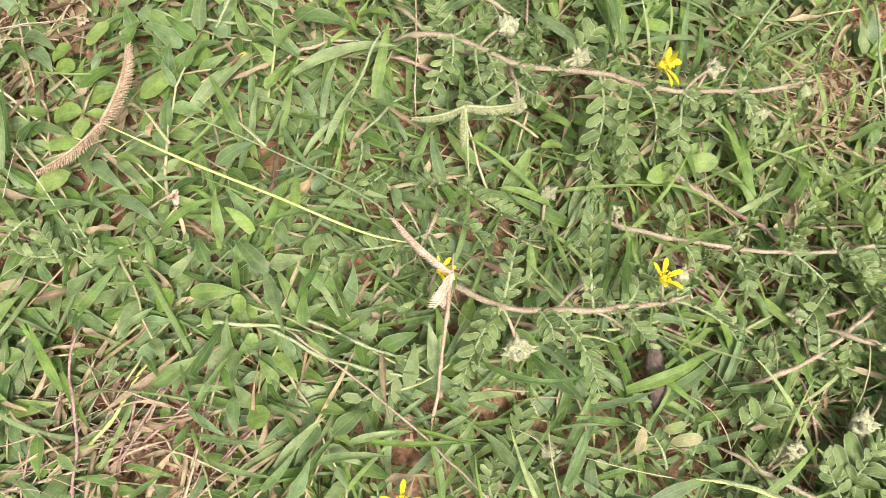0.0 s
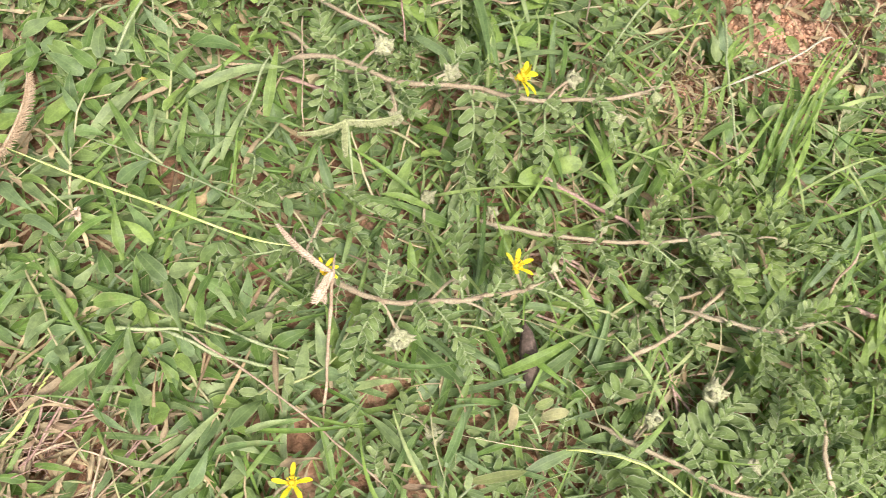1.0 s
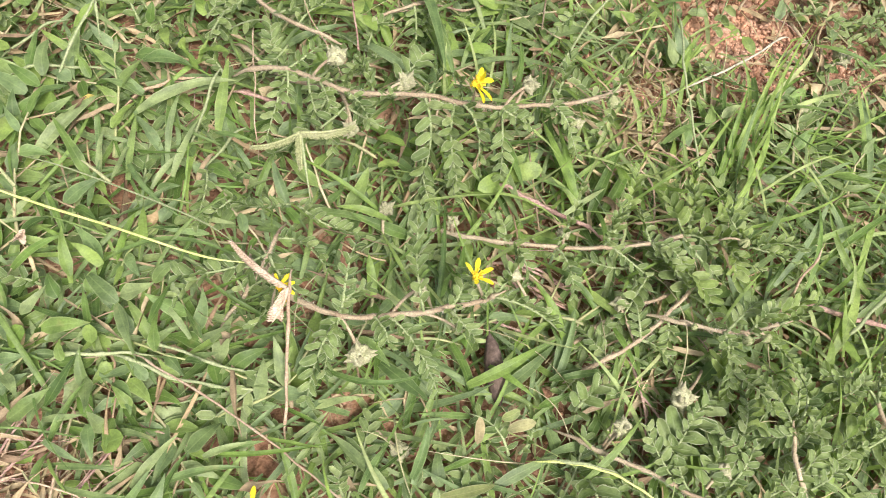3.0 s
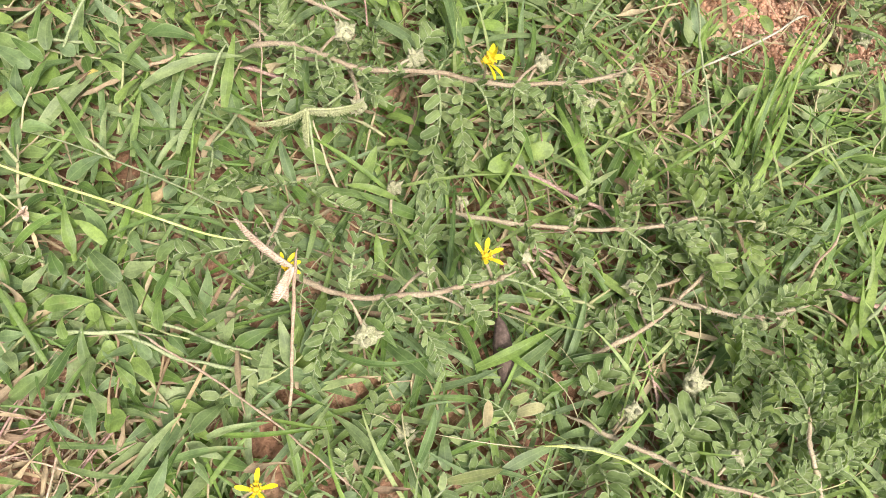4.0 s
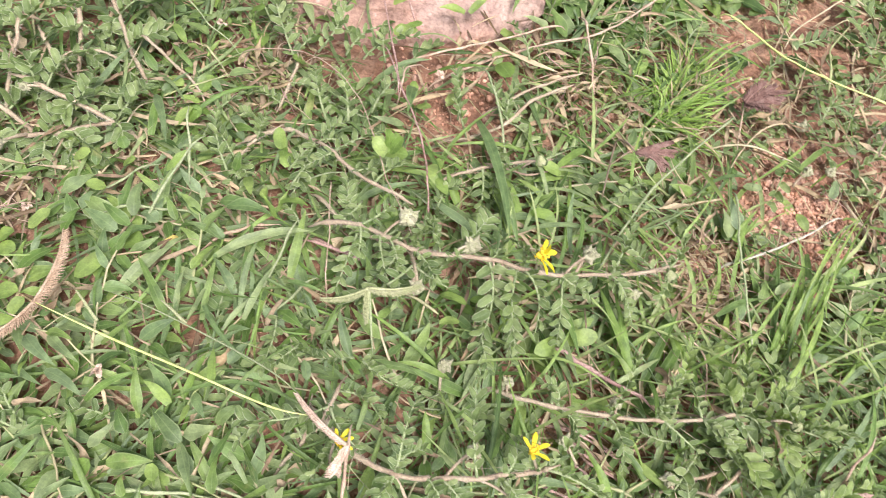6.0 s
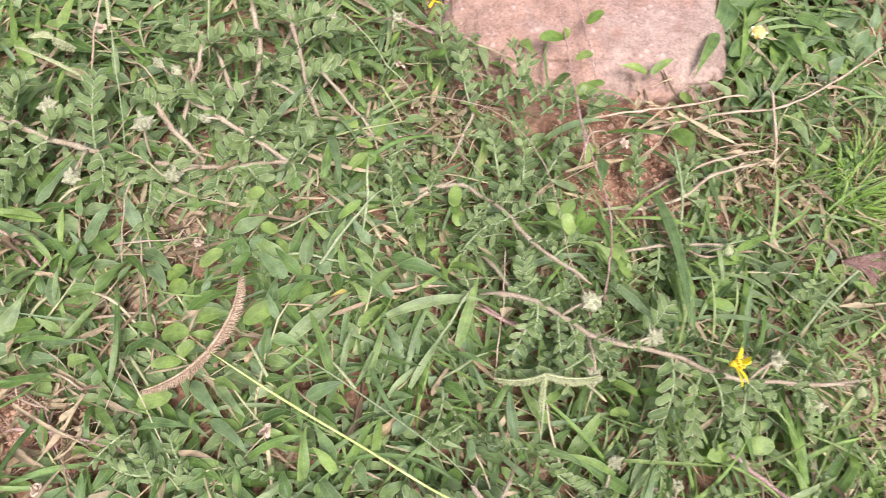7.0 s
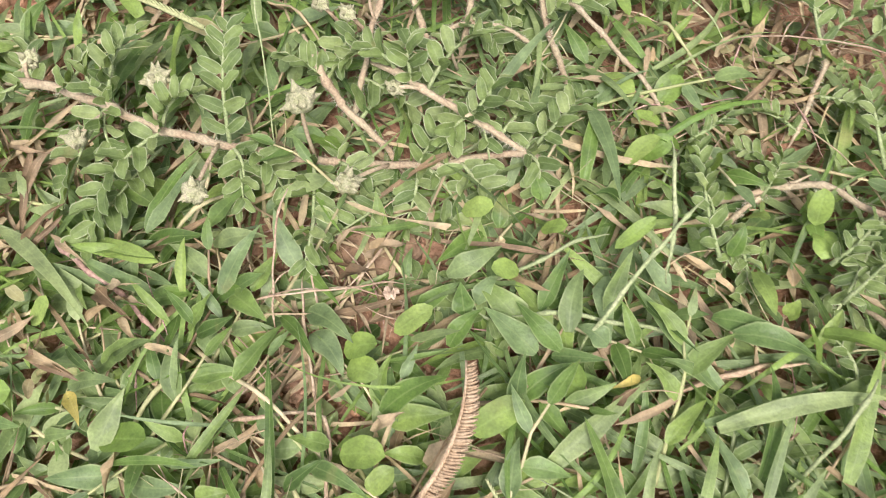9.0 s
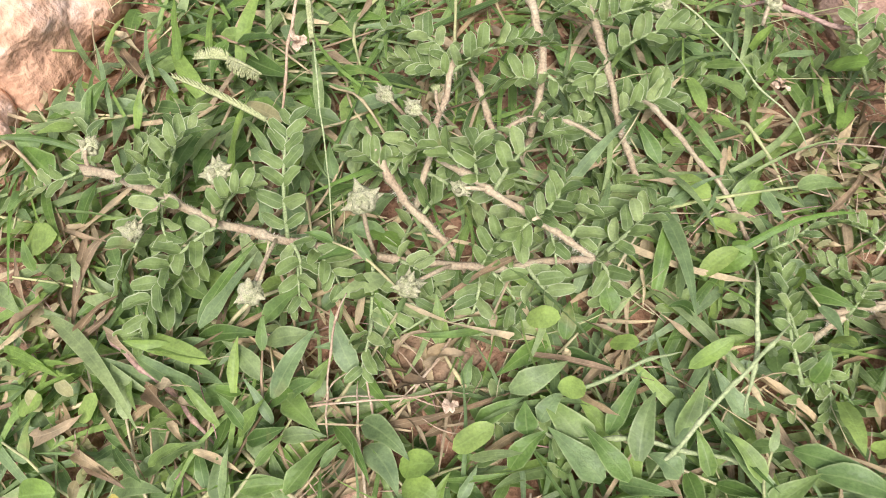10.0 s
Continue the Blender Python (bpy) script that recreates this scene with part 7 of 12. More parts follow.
leaf(p, "Q", (70.2, 27.1, -6.6), (71.1, 34.9, -0.6), 3.6, 0.5, -0.5, 12)
p = grass_plant(57, 83)
leaf(p, "B", (52.6, 83.3, -1.7), (44.0, 102.0, 2.6), 1.8, 1.4, 0.5, -5)
leaf(p, "B", (57.1, 95.6, -3.9), (59.0, 110.6, 2.0), 2.6, 0.8, -0.3, 12)
leaf(p, "G", (40.0, 80.2, -5.2), (38.8, 93.3, -1.2), 4.4, 1.5, 0.0, 7)
leaf(p, "G", (71.6, 75.4, -6.7), (72.4, 95.6, -0.7), 4.4, 1.2, 0.9, 11)
leaf(p, "W", (63.4, 79.7, -11.6), (68.9, 88.4, -8.1), 3.4, 0.4, 0.3, 1)
p = grass_plant(65, 234)
leaf(p, "B", (64.7, 233.6, -12.2), (73.1, 164.1, 3.2), 5.7, 5.1, 1.4, -7)
p = grass_plant(69, 104)
leaf(p, "G", (76.9, 100.6, -13.6), (73.8, 86.3, -7.5), 4.5, 1.7, -0.7, 11)
p = grass_plant(77, 168)
leaf(p, "B", (68.8, 161.3, -4.5), (71.4, 181.8, -0.6), 2.0, 1.9, 0.0, -18)
leaf(p, "B", (75.9, 173.7, -2.9), (71.0, 188.8, 1.4), 4.9, 1.1, 0.1, 4)
leaf(p, "B", (81.8, 175.1, -9.4), (91.9, 194.1, -4.2), 2.2, 1.9, 0.9, -21)
leaf(p, "B", (83.5, 153.3, -9.5), (89.1, 127.4, -1.9), 2.9, 2.4, 1.6, -2)
p = grass_plant(75, 39)
leaf(p, "B", (70.0, 37.6, -13.5), (52.4, 38.1, -6.0), 2.8, 0.9, -0.1, -3)
leaf(p, "B", (71.0, 28.8, -13.0), (81.1, 33.6, -9.5), 2.5, 0.5, -0.4, -22)
leaf(p, "G", (70.1, 47.7, -10.6), (96.3, 57.9, -4.5), 5.0, 3.4, -1.3, -15)
leaf(p, "G", (78.0, 53.9, -10.9), (91.3, 39.6, -5.3), 2.7, 2.3, 0.3, -20)
leaf(p, "Q", (79.0, 34.3, -5.2), (85.0, 36.0, -1.6), 4.0, 0.6, -0.4, -19)
leaf(p, "Q", (80.5, 30.6, -5.3), (89.7, 31.8, -2.0), 4.3, 1.0, 0.1, -11)
p = grass_plant(77, 197)
leaf(p, "B", (71.9, 202.4, -9.3), (77.3, 162.3, -3.3), 4.1, 4.5, 0.3, -5)
leaf(p, "W", (75.7, 182.2, -10.9), (92.8, 176.3, -8.2), 4.9, 1.9, 1.0, -4)
leaf(p, "W", (86.3, 190.3, -13.5), (96.1, 192.6, -9.2), 4.3, 1.2, -0.2, 6)
p = grass_plant(72, 66)
leaf(p, "W", (74.0, 72.6, 1.2), (70.5, 81.2, 7.4), 3.5, 0.9, 0.1, -15)
p = grass_plant(91, 123)
leaf(p, "B", (87.5, 124.5, -11.9), (95.8, 104.4, -10.5), 4.2, 1.3, 0.9, 15)
leaf(p, "B", (92.4, 134.5, -11.8), (97.0, 105.7, -4.7), 3.9, 1.4, -0.8, -0)
leaf(p, "B", (93.7, 109.6, -14.3), (84.9, 133.8, -10.7), 3.6, 2.0, 0.6, -2)
p = grass_plant(100, 154)
leaf(p, "B", (92.1, 147.3, -10.2), (98.9, 117.0, -6.7), 4.0, 1.8, 0.5, 1)
leaf(p, "B", (98.9, 156.5, -6.7), (105.3, 184.1, -2.3), 2.9, 2.9, -1.7, 8)
leaf(p, "B", (101.1, 165.2, -12.0), (104.9, 196.0, -6.9), 2.9, 1.3, 1.7, -8)
leaf(p, "B", (108.5, 148.9, -11.4), (112.6, 172.2, -5.5), 3.2, 2.8, -0.0, -0)
p = grass_plant(109, 19)
leaf(p, "B", (103.6, 12.0, -10.4), (126.9, 31.6, -5.2), 3.1, 2.8, -1.0, -4)
p = grass_plant(114, 70)
leaf(p, "B", (119.7, 72.8, -13.5), (104.3, 89.6, -8.7), 4.1, 1.4, -1.1, -9)
leaf(p, "G", (107.5, 63.1, -17.5), (97.2, 83.3, -8.6), 4.5, 2.7, -0.6, -18)
p = grass_plant(104, 200)
leaf(p, "G", (92.9, 192.9, -13.1), (80.9, 202.8, -9.7), 3.4, 1.1, 0.2, 7)
p = grass_plant(113, 164)
leaf(p, "B", (115.2, 163.9, -15.3), (115.9, 123.2, -11.9), 4.5, 1.7, -1.9, 22)
p = grass_plant(115, 116)
leaf(p, "B", (112.4, 108.7, -11.2), (131.3, 119.3, -10.2), 2.7, 2.1, -0.4, -17)
leaf(p, "G", (121.1, 111.5, -13.3), (109.2, 149.2, -4.7), 4.3, 4.2, 1.4, -11)
p = grass_plant(116, 291)
leaf(p, "B", (114.4, 289.1, -16.5), (131.5, 311.2, -14.9), 4.3, 2.8, 0.0, 11)
leaf(p, "B", (120.0, 296.2, -15.8), (138.5, 339.3, -12.9), 3.3, 5.5, -2.1, 20)
leaf(p, "B", (135.2, 291.4, -14.5), (111.6, 293.0, -9.5), 3.7, 2.5, -0.9, -16)
leaf(p, "W", (101.3, 288.7, -10.6), (90.0, 292.6, -1.7), 6.2, 0.8, -0.5, -3)
leaf(p, "W", (111.4, 291.1, -15.6), (99.3, 308.0, -10.1), 7.9, 1.0, -0.9, 5)
p = grass_plant(124, 109)
leaf(p, "B", (124.4, 109.8, -15.9), (142.5, 139.5, -10.2), 4.8, 2.0, 0.5, 6)
leaf(p, "B", (130.8, 112.3, -15.9), (145.5, 133.6, -15.1), 5.3, 1.2, -1.0, 21)
leaf(p, "G", (119.5, 108.0, -14.3), (116.6, 148.2, -6.7), 4.4, 3.3, 0.8, -4)
leaf(p, "G", (120.9, 107.5, -13.0), (109.8, 122.8, -5.0), 3.1, 1.2, -1.0, -11)
p = grass_plant(133, 63)
leaf(p, "B", (125.2, 65.7, -14.0), (130.0, 46.4, -10.4), 2.6, 1.9, 0.0, 9)
leaf(p, "B", (142.8, 66.9, -18.3), (160.2, 73.6, -13.0), 2.7, 1.7, -0.3, 6)
p = grass_plant(129, 16)
leaf(p, "B", (129.4, 15.7, -15.8), (138.9, 29.1, -12.2), 2.8, 0.6, -0.1, 12)
p = grass_plant(149, 131)
leaf(p, "B", (142.5, 153.7, -19.1), (121.1, 118.9, -14.7), 2.5, 3.9, -0.4, 16)
leaf(p, "B", (145.4, 122.8, -17.4), (141.8, 138.8, -13.4), 2.4, 1.4, 1.0, -3)
leaf(p, "B", (152.1, 130.9, -19.9), (154.5, 111.0, -14.9), 2.8, 0.9, 1.2, 2)
leaf(p, "G", (144.3, 120.5, -18.8), (137.1, 131.5, -10.8), 4.4, 0.7, 0.0, 15)
p = grass_plant(149, 80)
leaf(p, "B", (149.4, 86.4, -18.6), (164.6, 75.7, -17.2), 3.0, 0.7, 0.2, -12)
leaf(p, "G", (148.4, 74.1, -15.5), (158.9, 84.4, -9.9), 4.2, 1.6, -0.9, 2)
p = grass_plant(163, 64)
leaf(p, "B", (165.1, 61.9, -16.9), (186.2, 81.6, -8.9), 2.0, 2.6, 1.6, -15)
leaf(p, "G", (160.2, 65.2, -18.5), (152.4, 76.0, -15.1), 3.4, 0.7, 0.8, 16)
p = grass_plant(174, 128)
leaf(p, "G", (183.0, 122.1, -30.6), (198.9, 161.8, -8.2), 3.2, 5.0, 0.8, 18)
leaf(p, "G", (185.9, 125.2, -26.9), (234.8, 190.5, -7.7), 1.9, 6.0, 4.0, 6)
leaf(p, "W", (160.9, 141.0, -16.5), (184.8, 150.3, -14.8), 3.9, 2.7, 1.2, -1)
p = grass_plant(190, -4)
leaf(p, "B", (180.7, -2.8, -26.4), (209.6, 26.0, -21.2), 4.1, 4.8, -1.6, 17)
leaf(p, "B", (199.3, -4.9, -22.4), (216.5, 16.7, -18.8), 3.2, 1.2, 0.8, -7)
p = grass_plant(193, 89)
leaf(p, "B", (183.7, 83.0, -21.3), (201.4, 93.0, -19.2), 3.1, 1.8, 0.9, 13)
leaf(p, "B", (191.2, 77.5, -21.4), (199.8, 89.9, -16.3), 3.3, 0.7, -0.3, -7)
leaf(p, "B", (203.3, 86.6, -22.6), (221.8, 97.9, -18.4), 4.2, 1.8, 0.4, -16)
p = grass_plant(194, 129)
leaf(p, "B", (192.2, 127.9, -27.5), (186.4, 147.9, -2.9), 1.8, 3.0, 2.0, -21)
leaf(p, "B", (192.9, 126.6, -27.6), (202.7, 155.1, -6.5), 2.1, 5.0, 3.0, 10)
leaf(p, "G", (192.4, 140.4, -23.5), (209.9, 159.1, -11.3), 3.2, 2.2, -0.6, 7)
leaf(p, "G", (193.7, 127.9, -27.7), (214.0, 167.9, -5.7), 1.4, 6.0, -3.0, 12)
leaf(p, "G", (194.2, 127.9, -27.7), (223.5, 182.5, -4.6), 1.5, 6.0, 5.0, -11)
leaf(p, "G", (194.7, 126.6, -27.8), (235.9, 189.6, -1.8), 1.6, 6.0, 2.0, 11)
leaf(p, "G", (195.0, 127.9, -27.8), (231.9, 188.7, -3.4), 2.0, 6.0, 3.0, -11)
leaf(p, "G", (195.3, 125.8, -27.8), (214.0, 147.2, -11.7), 1.3, 8.0, -6.0, -17)
p = grass_plant(202, 29)
leaf(p, "B", (192.5, 32.0, -23.5), (223.7, 37.4, -20.6), 3.3, 2.7, 0.7, 17)
leaf(p, "B", (202.0, 31.7, -20.5), (180.9, 19.8, -10.4), 2.3, 2.4, -0.4, 0)
leaf(p, "B", (207.5, 18.7, -25.3), (240.0, 41.1, -23.0), 3.8, 3.7, 1.1, -1)
leaf(p, "G", (205.1, 27.5, -26.8), (183.9, 11.5, -18.7), 3.7, 2.4, 0.9, -7)
p = grass_plant(216, 112)
leaf(p, "B", (208.0, 113.3, -21.1), (182.8, 86.0, -8.6), 2.5, 2.9, -0.2, -7)
leaf(p, "B", (211.9, 113.8, -26.1), (247.6, 133.4, -25.0), 3.3, 4.5, 2.2, 11)
p = grass_plant(213, -4)
leaf(p, "B", (212.5, -5.9, -23.7), (196.4, 10.2, -16.9), 2.8, 2.5, -0.6, 3)
p = grass_plant(213, 155)
leaf(p, "B", (215.4, 149.4, -24.1), (214.6, 167.3, -21.1), 2.9, 1.1, -0.1, -19)
leaf(p, "G", (210.6, 160.2, -13.3), (212.1, 143.0, -21.5), 1.9, 1.1, -0.8, 22)
p = grass_plant(222, 50)
leaf(p, "B", (221.5, 51.2, -22.4), (248.8, 50.2, -21.1), 3.7, 1.2, 0.5, 9)
leaf(p, "B", (232.3, 42.2, -24.9), (234.2, 59.0, -21.4), 3.5, 1.6, -0.6, 19)
leaf(p, "B", (236.5, 53.5, -26.1), (250.4, 49.7, -24.5), 3.1, 0.9, 0.3, 0)
leaf(p, "G", (214.1, 49.8, -21.7), (215.6, 73.2, -7.8), 3.7, 2.0, 1.6, -22)
p = grass_plant(237, 83)
leaf(p, "B", (229.1, 86.7, -25.3), (223.8, 120.2, -20.9), 4.1, 3.0, -1.6, 17)
leaf(p, "B", (234.3, 73.2, -23.7), (220.0, 106.4, -12.2), 3.3, 4.0, 6.0, 15)
leaf(p, "B", (237.2, 75.3, -28.4), (264.8, 92.1, -25.4), 4.1, 1.9, 0.6, -20)
leaf(p, "B", (245.3, 87.5, -26.7), (261.8, 108.3, -20.4), 3.0, 2.2, -1.0, -9)
leaf(p, "G", (237.5, 78.8, -25.0), (231.8, 83.9, -18.8), 2.7, 0.7, -0.1, -16)
p = grass_plant(243, 123)
leaf(p, "B", (232.9, 126.5, -25.5), (249.7, 121.3, -21.2), 4.5, 1.0, -5.0, -21)
leaf(p, "B", (234.4, 126.4, -23.5), (245.3, 117.0, -16.6), 5.1, 0.7, 0.5, 10)
leaf(p, "B", (239.6, 112.0, -26.8), (261.4, 111.5, -25.4), 2.8, 1.9, -0.2, 5)
leaf(p, "B", (252.9, 125.2, -27.7), (260.6, 168.3, -24.8), 3.4, 2.2, -0.5, 19)
leaf(p, "B", (253.3, 127.2, -31.5), (255.2, 167.1, -17.7), 3.4, 2.7, 0.3, -0)
p = dead_plant(-213, 180)
leaf(p, "X", (-222.3, 183.4, -9.9), (-231.4, 168.9, -9.4), 4.3, 1.5, 0.8, -8)
p = dead_plant(-186, 163)
leaf(p, "D", (-181.6, 161.7, -9.1), (-175.3, 155.2, -10.4), 3.5, 1.0, -0.3, 9)
p = dead_plant(-170, 130)
leaf(p, "D", (-169.7, 130.2, -5.6), (-170.9, 118.7, -3.9), 3.2, 0.9, 0.5, -2)
p = dead_plant(-161, 99)
leaf(p, "D", (-159.7, 91.9, -10.2), (-145.4, 85.8, -8.3), 5.0, 1.5, -0.4, 8)
p = dead_plant(-112, 97)
leaf(p, "D", (-117.4, 95.2, -7.5), (-126.9, 101.6, -6.8), 3.5, 0.8, 0.4, -5)
p = dead_plant(-91, 188)
leaf(p, "D", (-91.4, 193.9, -7.6), (-94.2, 195.0, -8.5), 3.4, 0.1, -0.0, 12)
p = dead_plant(-83, 24)
leaf(p, "D", (-83.7, 16.2, -7.6), (-86.6, 27.6, -9.1), 3.3, 0.7, -0.7, -15)
leaf(p, "D", (-82.4, 31.1, -10.3), (-91.5, 32.5, -11.8), 3.4, 0.3, 0.1, 20)
p = dead_plant(-78, 51)
leaf(p, "D", (-77.8, 50.9, -6.3), (-85.0, 45.3, -4.6), 3.1, 0.4, -0.4, -22)
p = dead_plant(-74, 258)
leaf(p, "D", (-74.2, 257.6, -7.0), (-67.7, 263.8, -6.8), 3.8, 0.5, 0.1, -20)
p = dead_plant(-63, 157)
leaf(p, "D", (-62.6, 156.9, -2.3), (-57.3, 161.0, -0.3), 3.1, 0.4, 0.2, -4)
p = dead_plant(-35, 261)
leaf(p, "D", (-35.6, 258.8, -6.4), (-33.3, 265.7, 1.6), 3.6, 0.9, 0.3, -3)
leaf(p, "D", (-34.5, 264.1, -6.4), (-41.0, 261.0, 1.6), 3.4, 0.7, 0.3, -14)
p = dead_plant(-11, 66)
leaf(p, "D", (-11.3, 66.3, -6.5), (-4.5, 71.3, -4.6), 4.3, 1.0, 0.2, 21)
p = dead_plant(181, 137)
leaf(p, "D", (180.9, 137.2, -19.5), (185.7, 141.4, -20.2), 4.6, 0.5, -0.2, -18)
p = dead_plant(204, 70)
leaf(p, "D", (204.0, 70.4, -22.0), (201.5, 77.7, -22.5), 3.9, 0.5, -0.0, 4)
p = grass_plant(-215, 157)
leaf(p, "G", (-223.4, 161.8, -9.9), (-215.5, 168.5, -7.2), 2.5, 0.5, 0.1, 18)
leaf(p, "G", (-217.6, 161.8, -10.8), (-212.1, 170.1, -5.4), 2.2, 1.1, 0.5, -4)
leaf(p, "W", (-211.9, 146.1, -11.0), (-219.0, 145.4, -8.3), 4.8, 0.8, 0.1, -4)
p = grass_plant(-166, 182)
leaf(p, "W", (-182.7, 191.9, -8.0), (-193.9, 196.2, -1.3), 5.8, 1.1, 0.2, 3)
p = grass_plant(-168, 267)
leaf(p, "G", (-167.7, 266.7, -8.0), (-173.5, 262.9, -1.8), 4.7, 0.6, 0.1, -13)
p = grass_plant(-159, 164)
leaf(p, "W", (-144.2, 182.9, -10.4), (-128.0, 171.4, -7.0), 5.2, 1.3, 0.6, -14)
p = grass_plant(-154, 251)
leaf(p, "G", (-153.9, 250.7, -10.9), (-164.2, 262.8, -8.9), 4.9, 1.1, -0.5, -0)
p = grass_plant(-148, 209)
leaf(p, "G", (-151.8, 211.7, -9.3), (-157.8, 208.0, -1.4), 4.1, 0.7, 0.4, 21)
leaf(p, "W", (-159.5, 205.5, -10.3), (-144.8, 208.6, -2.8), 5.9, 1.0, -0.3, -17)
leaf(p, "W", (-142.3, 216.3, -6.2), (-152.8, 213.9, -2.2), 5.7, 1.2, -0.3, -12)
p = grass_plant(-64, 227)
leaf(p, "W", (-75.5, 233.7, -4.3), (-66.1, 203.7, 3.7), 4.7, 2.0, 1.2, -11)
leaf(p, "W", (-64.2, 210.6, -11.2), (-70.6, 209.3, -3.5), 4.0, 1.2, -0.6, 15)
p = grass_plant(-32, 269)
leaf(p, "G", (-36.2, 270.5, -6.1), (-39.0, 283.9, -3.3), 2.6, 1.2, 0.8, -7)
leaf(p, "W", (-41.0, 270.0, -14.2), (-50.8, 252.7, -6.9), 6.2, 0.9, -0.8, 11)
leaf(p, "W", (-22.3, 261.5, -12.0), (-8.2, 244.9, -4.4), 5.6, 1.9, 0.7, 19)
p = grass_plant(-37, 186)
leaf(p, "W", (-38.5, 175.8, -0.4), (-19.5, 172.7, 3.5), 6.7, 1.4, 0.8, -5)
p = grass_plant(103, 319)
leaf(p, "G", (108.4, 311.4, -12.1), (110.4, 348.7, -5.4), 3.3, 2.3, -0.5, 10)
leaf(p, "W", (97.5, 328.9, -10.4), (84.8, 294.6, -1.4), 6.9, 2.6, -1.2, 17)
leaf(p, "W", (102.7, 316.3, -11.0), (113.4, 330.3, -8.4), 8.1, 1.1, -0.0, -16)
p = grass_plant(178, 181)
leaf(p, "G", (177.7, 180.7, -18.8), (187.8, 191.2, -12.1), 2.5, 0.7, 0.5, 7)
leaf(p, "G", (179.2, 179.1, -18.2), (187.9, 187.5, -11.1), 1.9, 0.6, 0.2, 10)
leaf(p, "G", (180.6, 182.4, -20.5), (189.4, 186.4, -14.3), 2.4, 1.1, 0.1, -8)
leaf(p, "W", (175.6, 181.0, -19.9), (171.1, 192.0, -13.5), 6.8, 0.6, -0.5, 10)
leaf(p, "W", (175.8, 180.9, -22.2), (175.0, 193.7, -19.6), 6.4, 0.7, -0.2, 20)
leaf(p, "W", (180.4, 182.9, -17.7), (176.5, 197.6, -12.7), 6.5, 1.3, 0.9, -8)
p = herb(-51, 66)
leaf(p, "O", (-47.7, 59.3, -10.8), (-49.3, 64.0, -7.9), 4.6, 0.5, -0.3, 11)
p = herb(-40, 280)
leaf(p, "O", (-39.0, 278.4, 1.6), (-31.8, 276.7, 7.6), 5.6, 1.1, 0.1, -1)
p = herb(-27, 208)
leaf(p, "O", (-20.4, 213.4, -8.6), (-18.9, 203.1, -4.4), 4.6, 1.1, 0.1, -17)
leaf(p, "O", (-20.2, 206.1, -2.5), (-20.7, 211.5, 5.5), 6.1, 0.5, -0.1, 17)
p = herb(-25, 133)
leaf(p, "O", (-25.2, 132.8, -9.6), (-23.5, 127.1, -3.5), 2.3, 0.4, 0.0, -18)
p = herb(19, 266)
leaf(p, "O", (19.2, 265.9, -2.8), (14.2, 266.4, 3.2), 4.4, 0.3, 0.2, -8)
p = herb(25, 182)
leaf(p, "O", (22.2, 184.4, 25.1), (18.1, 189.0, 31.2), 6.0, 1.0, -0.5, 17)
leaf(p, "O", (24.3, 187.0, 27.1), (22.7, 190.0, 35.1), 4.7, 1.0, -0.5, -3)
leaf(p, "O", (24.8, 184.3, 27.1), (29.6, 187.8, 33.0), 5.5, 1.0, 0.3, 4)
p = herb(43, 189)
leaf(p, "O", (42.6, 191.2, 12.7), (41.3, 181.5, 16.7), 4.9, 1.0, -0.4, -12)
leaf(p, "O", (44.3, 185.8, 10.6), (47.2, 176.4, 12.5), 5.3, 1.0, -0.5, 1)
p = herb(52, 139)
leaf(p, "O", (45.6, 143.2, -7.4), (56.0, 137.9, -3.8), 4.7, 1.1, 0.2, 5)
leaf(p, "O", (53.3, 132.0, -7.7), (45.1, 128.8, -4.4), 4.7, 0.5, -0.5, -9)
leaf(p, "O", (57.6, 141.5, -7.9), (66.1, 139.7, -4.3), 4.3, 1.0, -0.4, 16)
p = herb(84, 181)
leaf(p, "O", (83.8, 181.1, -5.5), (93.7, 177.4, -3.3), 4.9, 1.1, 0.4, -19)
p = herb(94, 127)
leaf(p, "O", (94.0, 125.0, -10.3), (81.0, 118.5, -5.3), 7.8, 2.0, 0.2, 15)
leaf(p, "O", (94.7, 125.5, -10.4), (106.7, 125.5, -5.4), 7.5, 2.0, 0.1, -20)
p = herb(99, 206)
leaf(p, "O", (97.9, 207.2, -10.1), (111.8, 215.9, -5.1), 4.0, 1.6, 0.4, -12)
leaf(p, "O", (100.6, 205.4, -11.8), (91.2, 208.3, -6.8), 5.9, 0.9, 0.2, 7)
p = herb(146, 205)
leaf(p, "O", (146.4, 204.5, -16.4), (133.9, 202.5, -9.5), 4.5, 0.6, 0.4, -12)
p = grass_plant(-243, 222)
leaf(p, "W", (-247.5, 224.5, -8.3), (-255.8, 230.6, -5.3), 7.9, 1.0, -0.1, -5)
p = grass_plant(-179, 148)
leaf(p, "Y", (-189.7, 141.3, -10.8), (-179.9, 133.5, -3.8), 4.0, 0.6, 0.6, 13)
p = grass_plant(-140, 191)
leaf(p, "W", (-139.7, 190.6, -14.2), (-152.0, 185.3, -10.2), 5.6, 1.5, 0.7, 15)
p = grass_plant(-111, 144)
leaf(p, "W", (-101.5, 139.8, -9.0), (-110.9, 138.9, -4.6), 5.0, 1.1, -0.1, 13)
p = grass_plant(-104, 172)
leaf(p, "W", (-110.2, 174.3, -9.8), (-100.4, 181.6, -6.3), 5.3, 0.8, -0.1, -4)
p = grass_plant(-91, 182)
leaf(p, "W", (-97.3, 196.3, -9.8), (-106.8, 184.9, -5.2), 5.9, 0.7, -0.5, 22)
p = grass_plant(-80, 95)
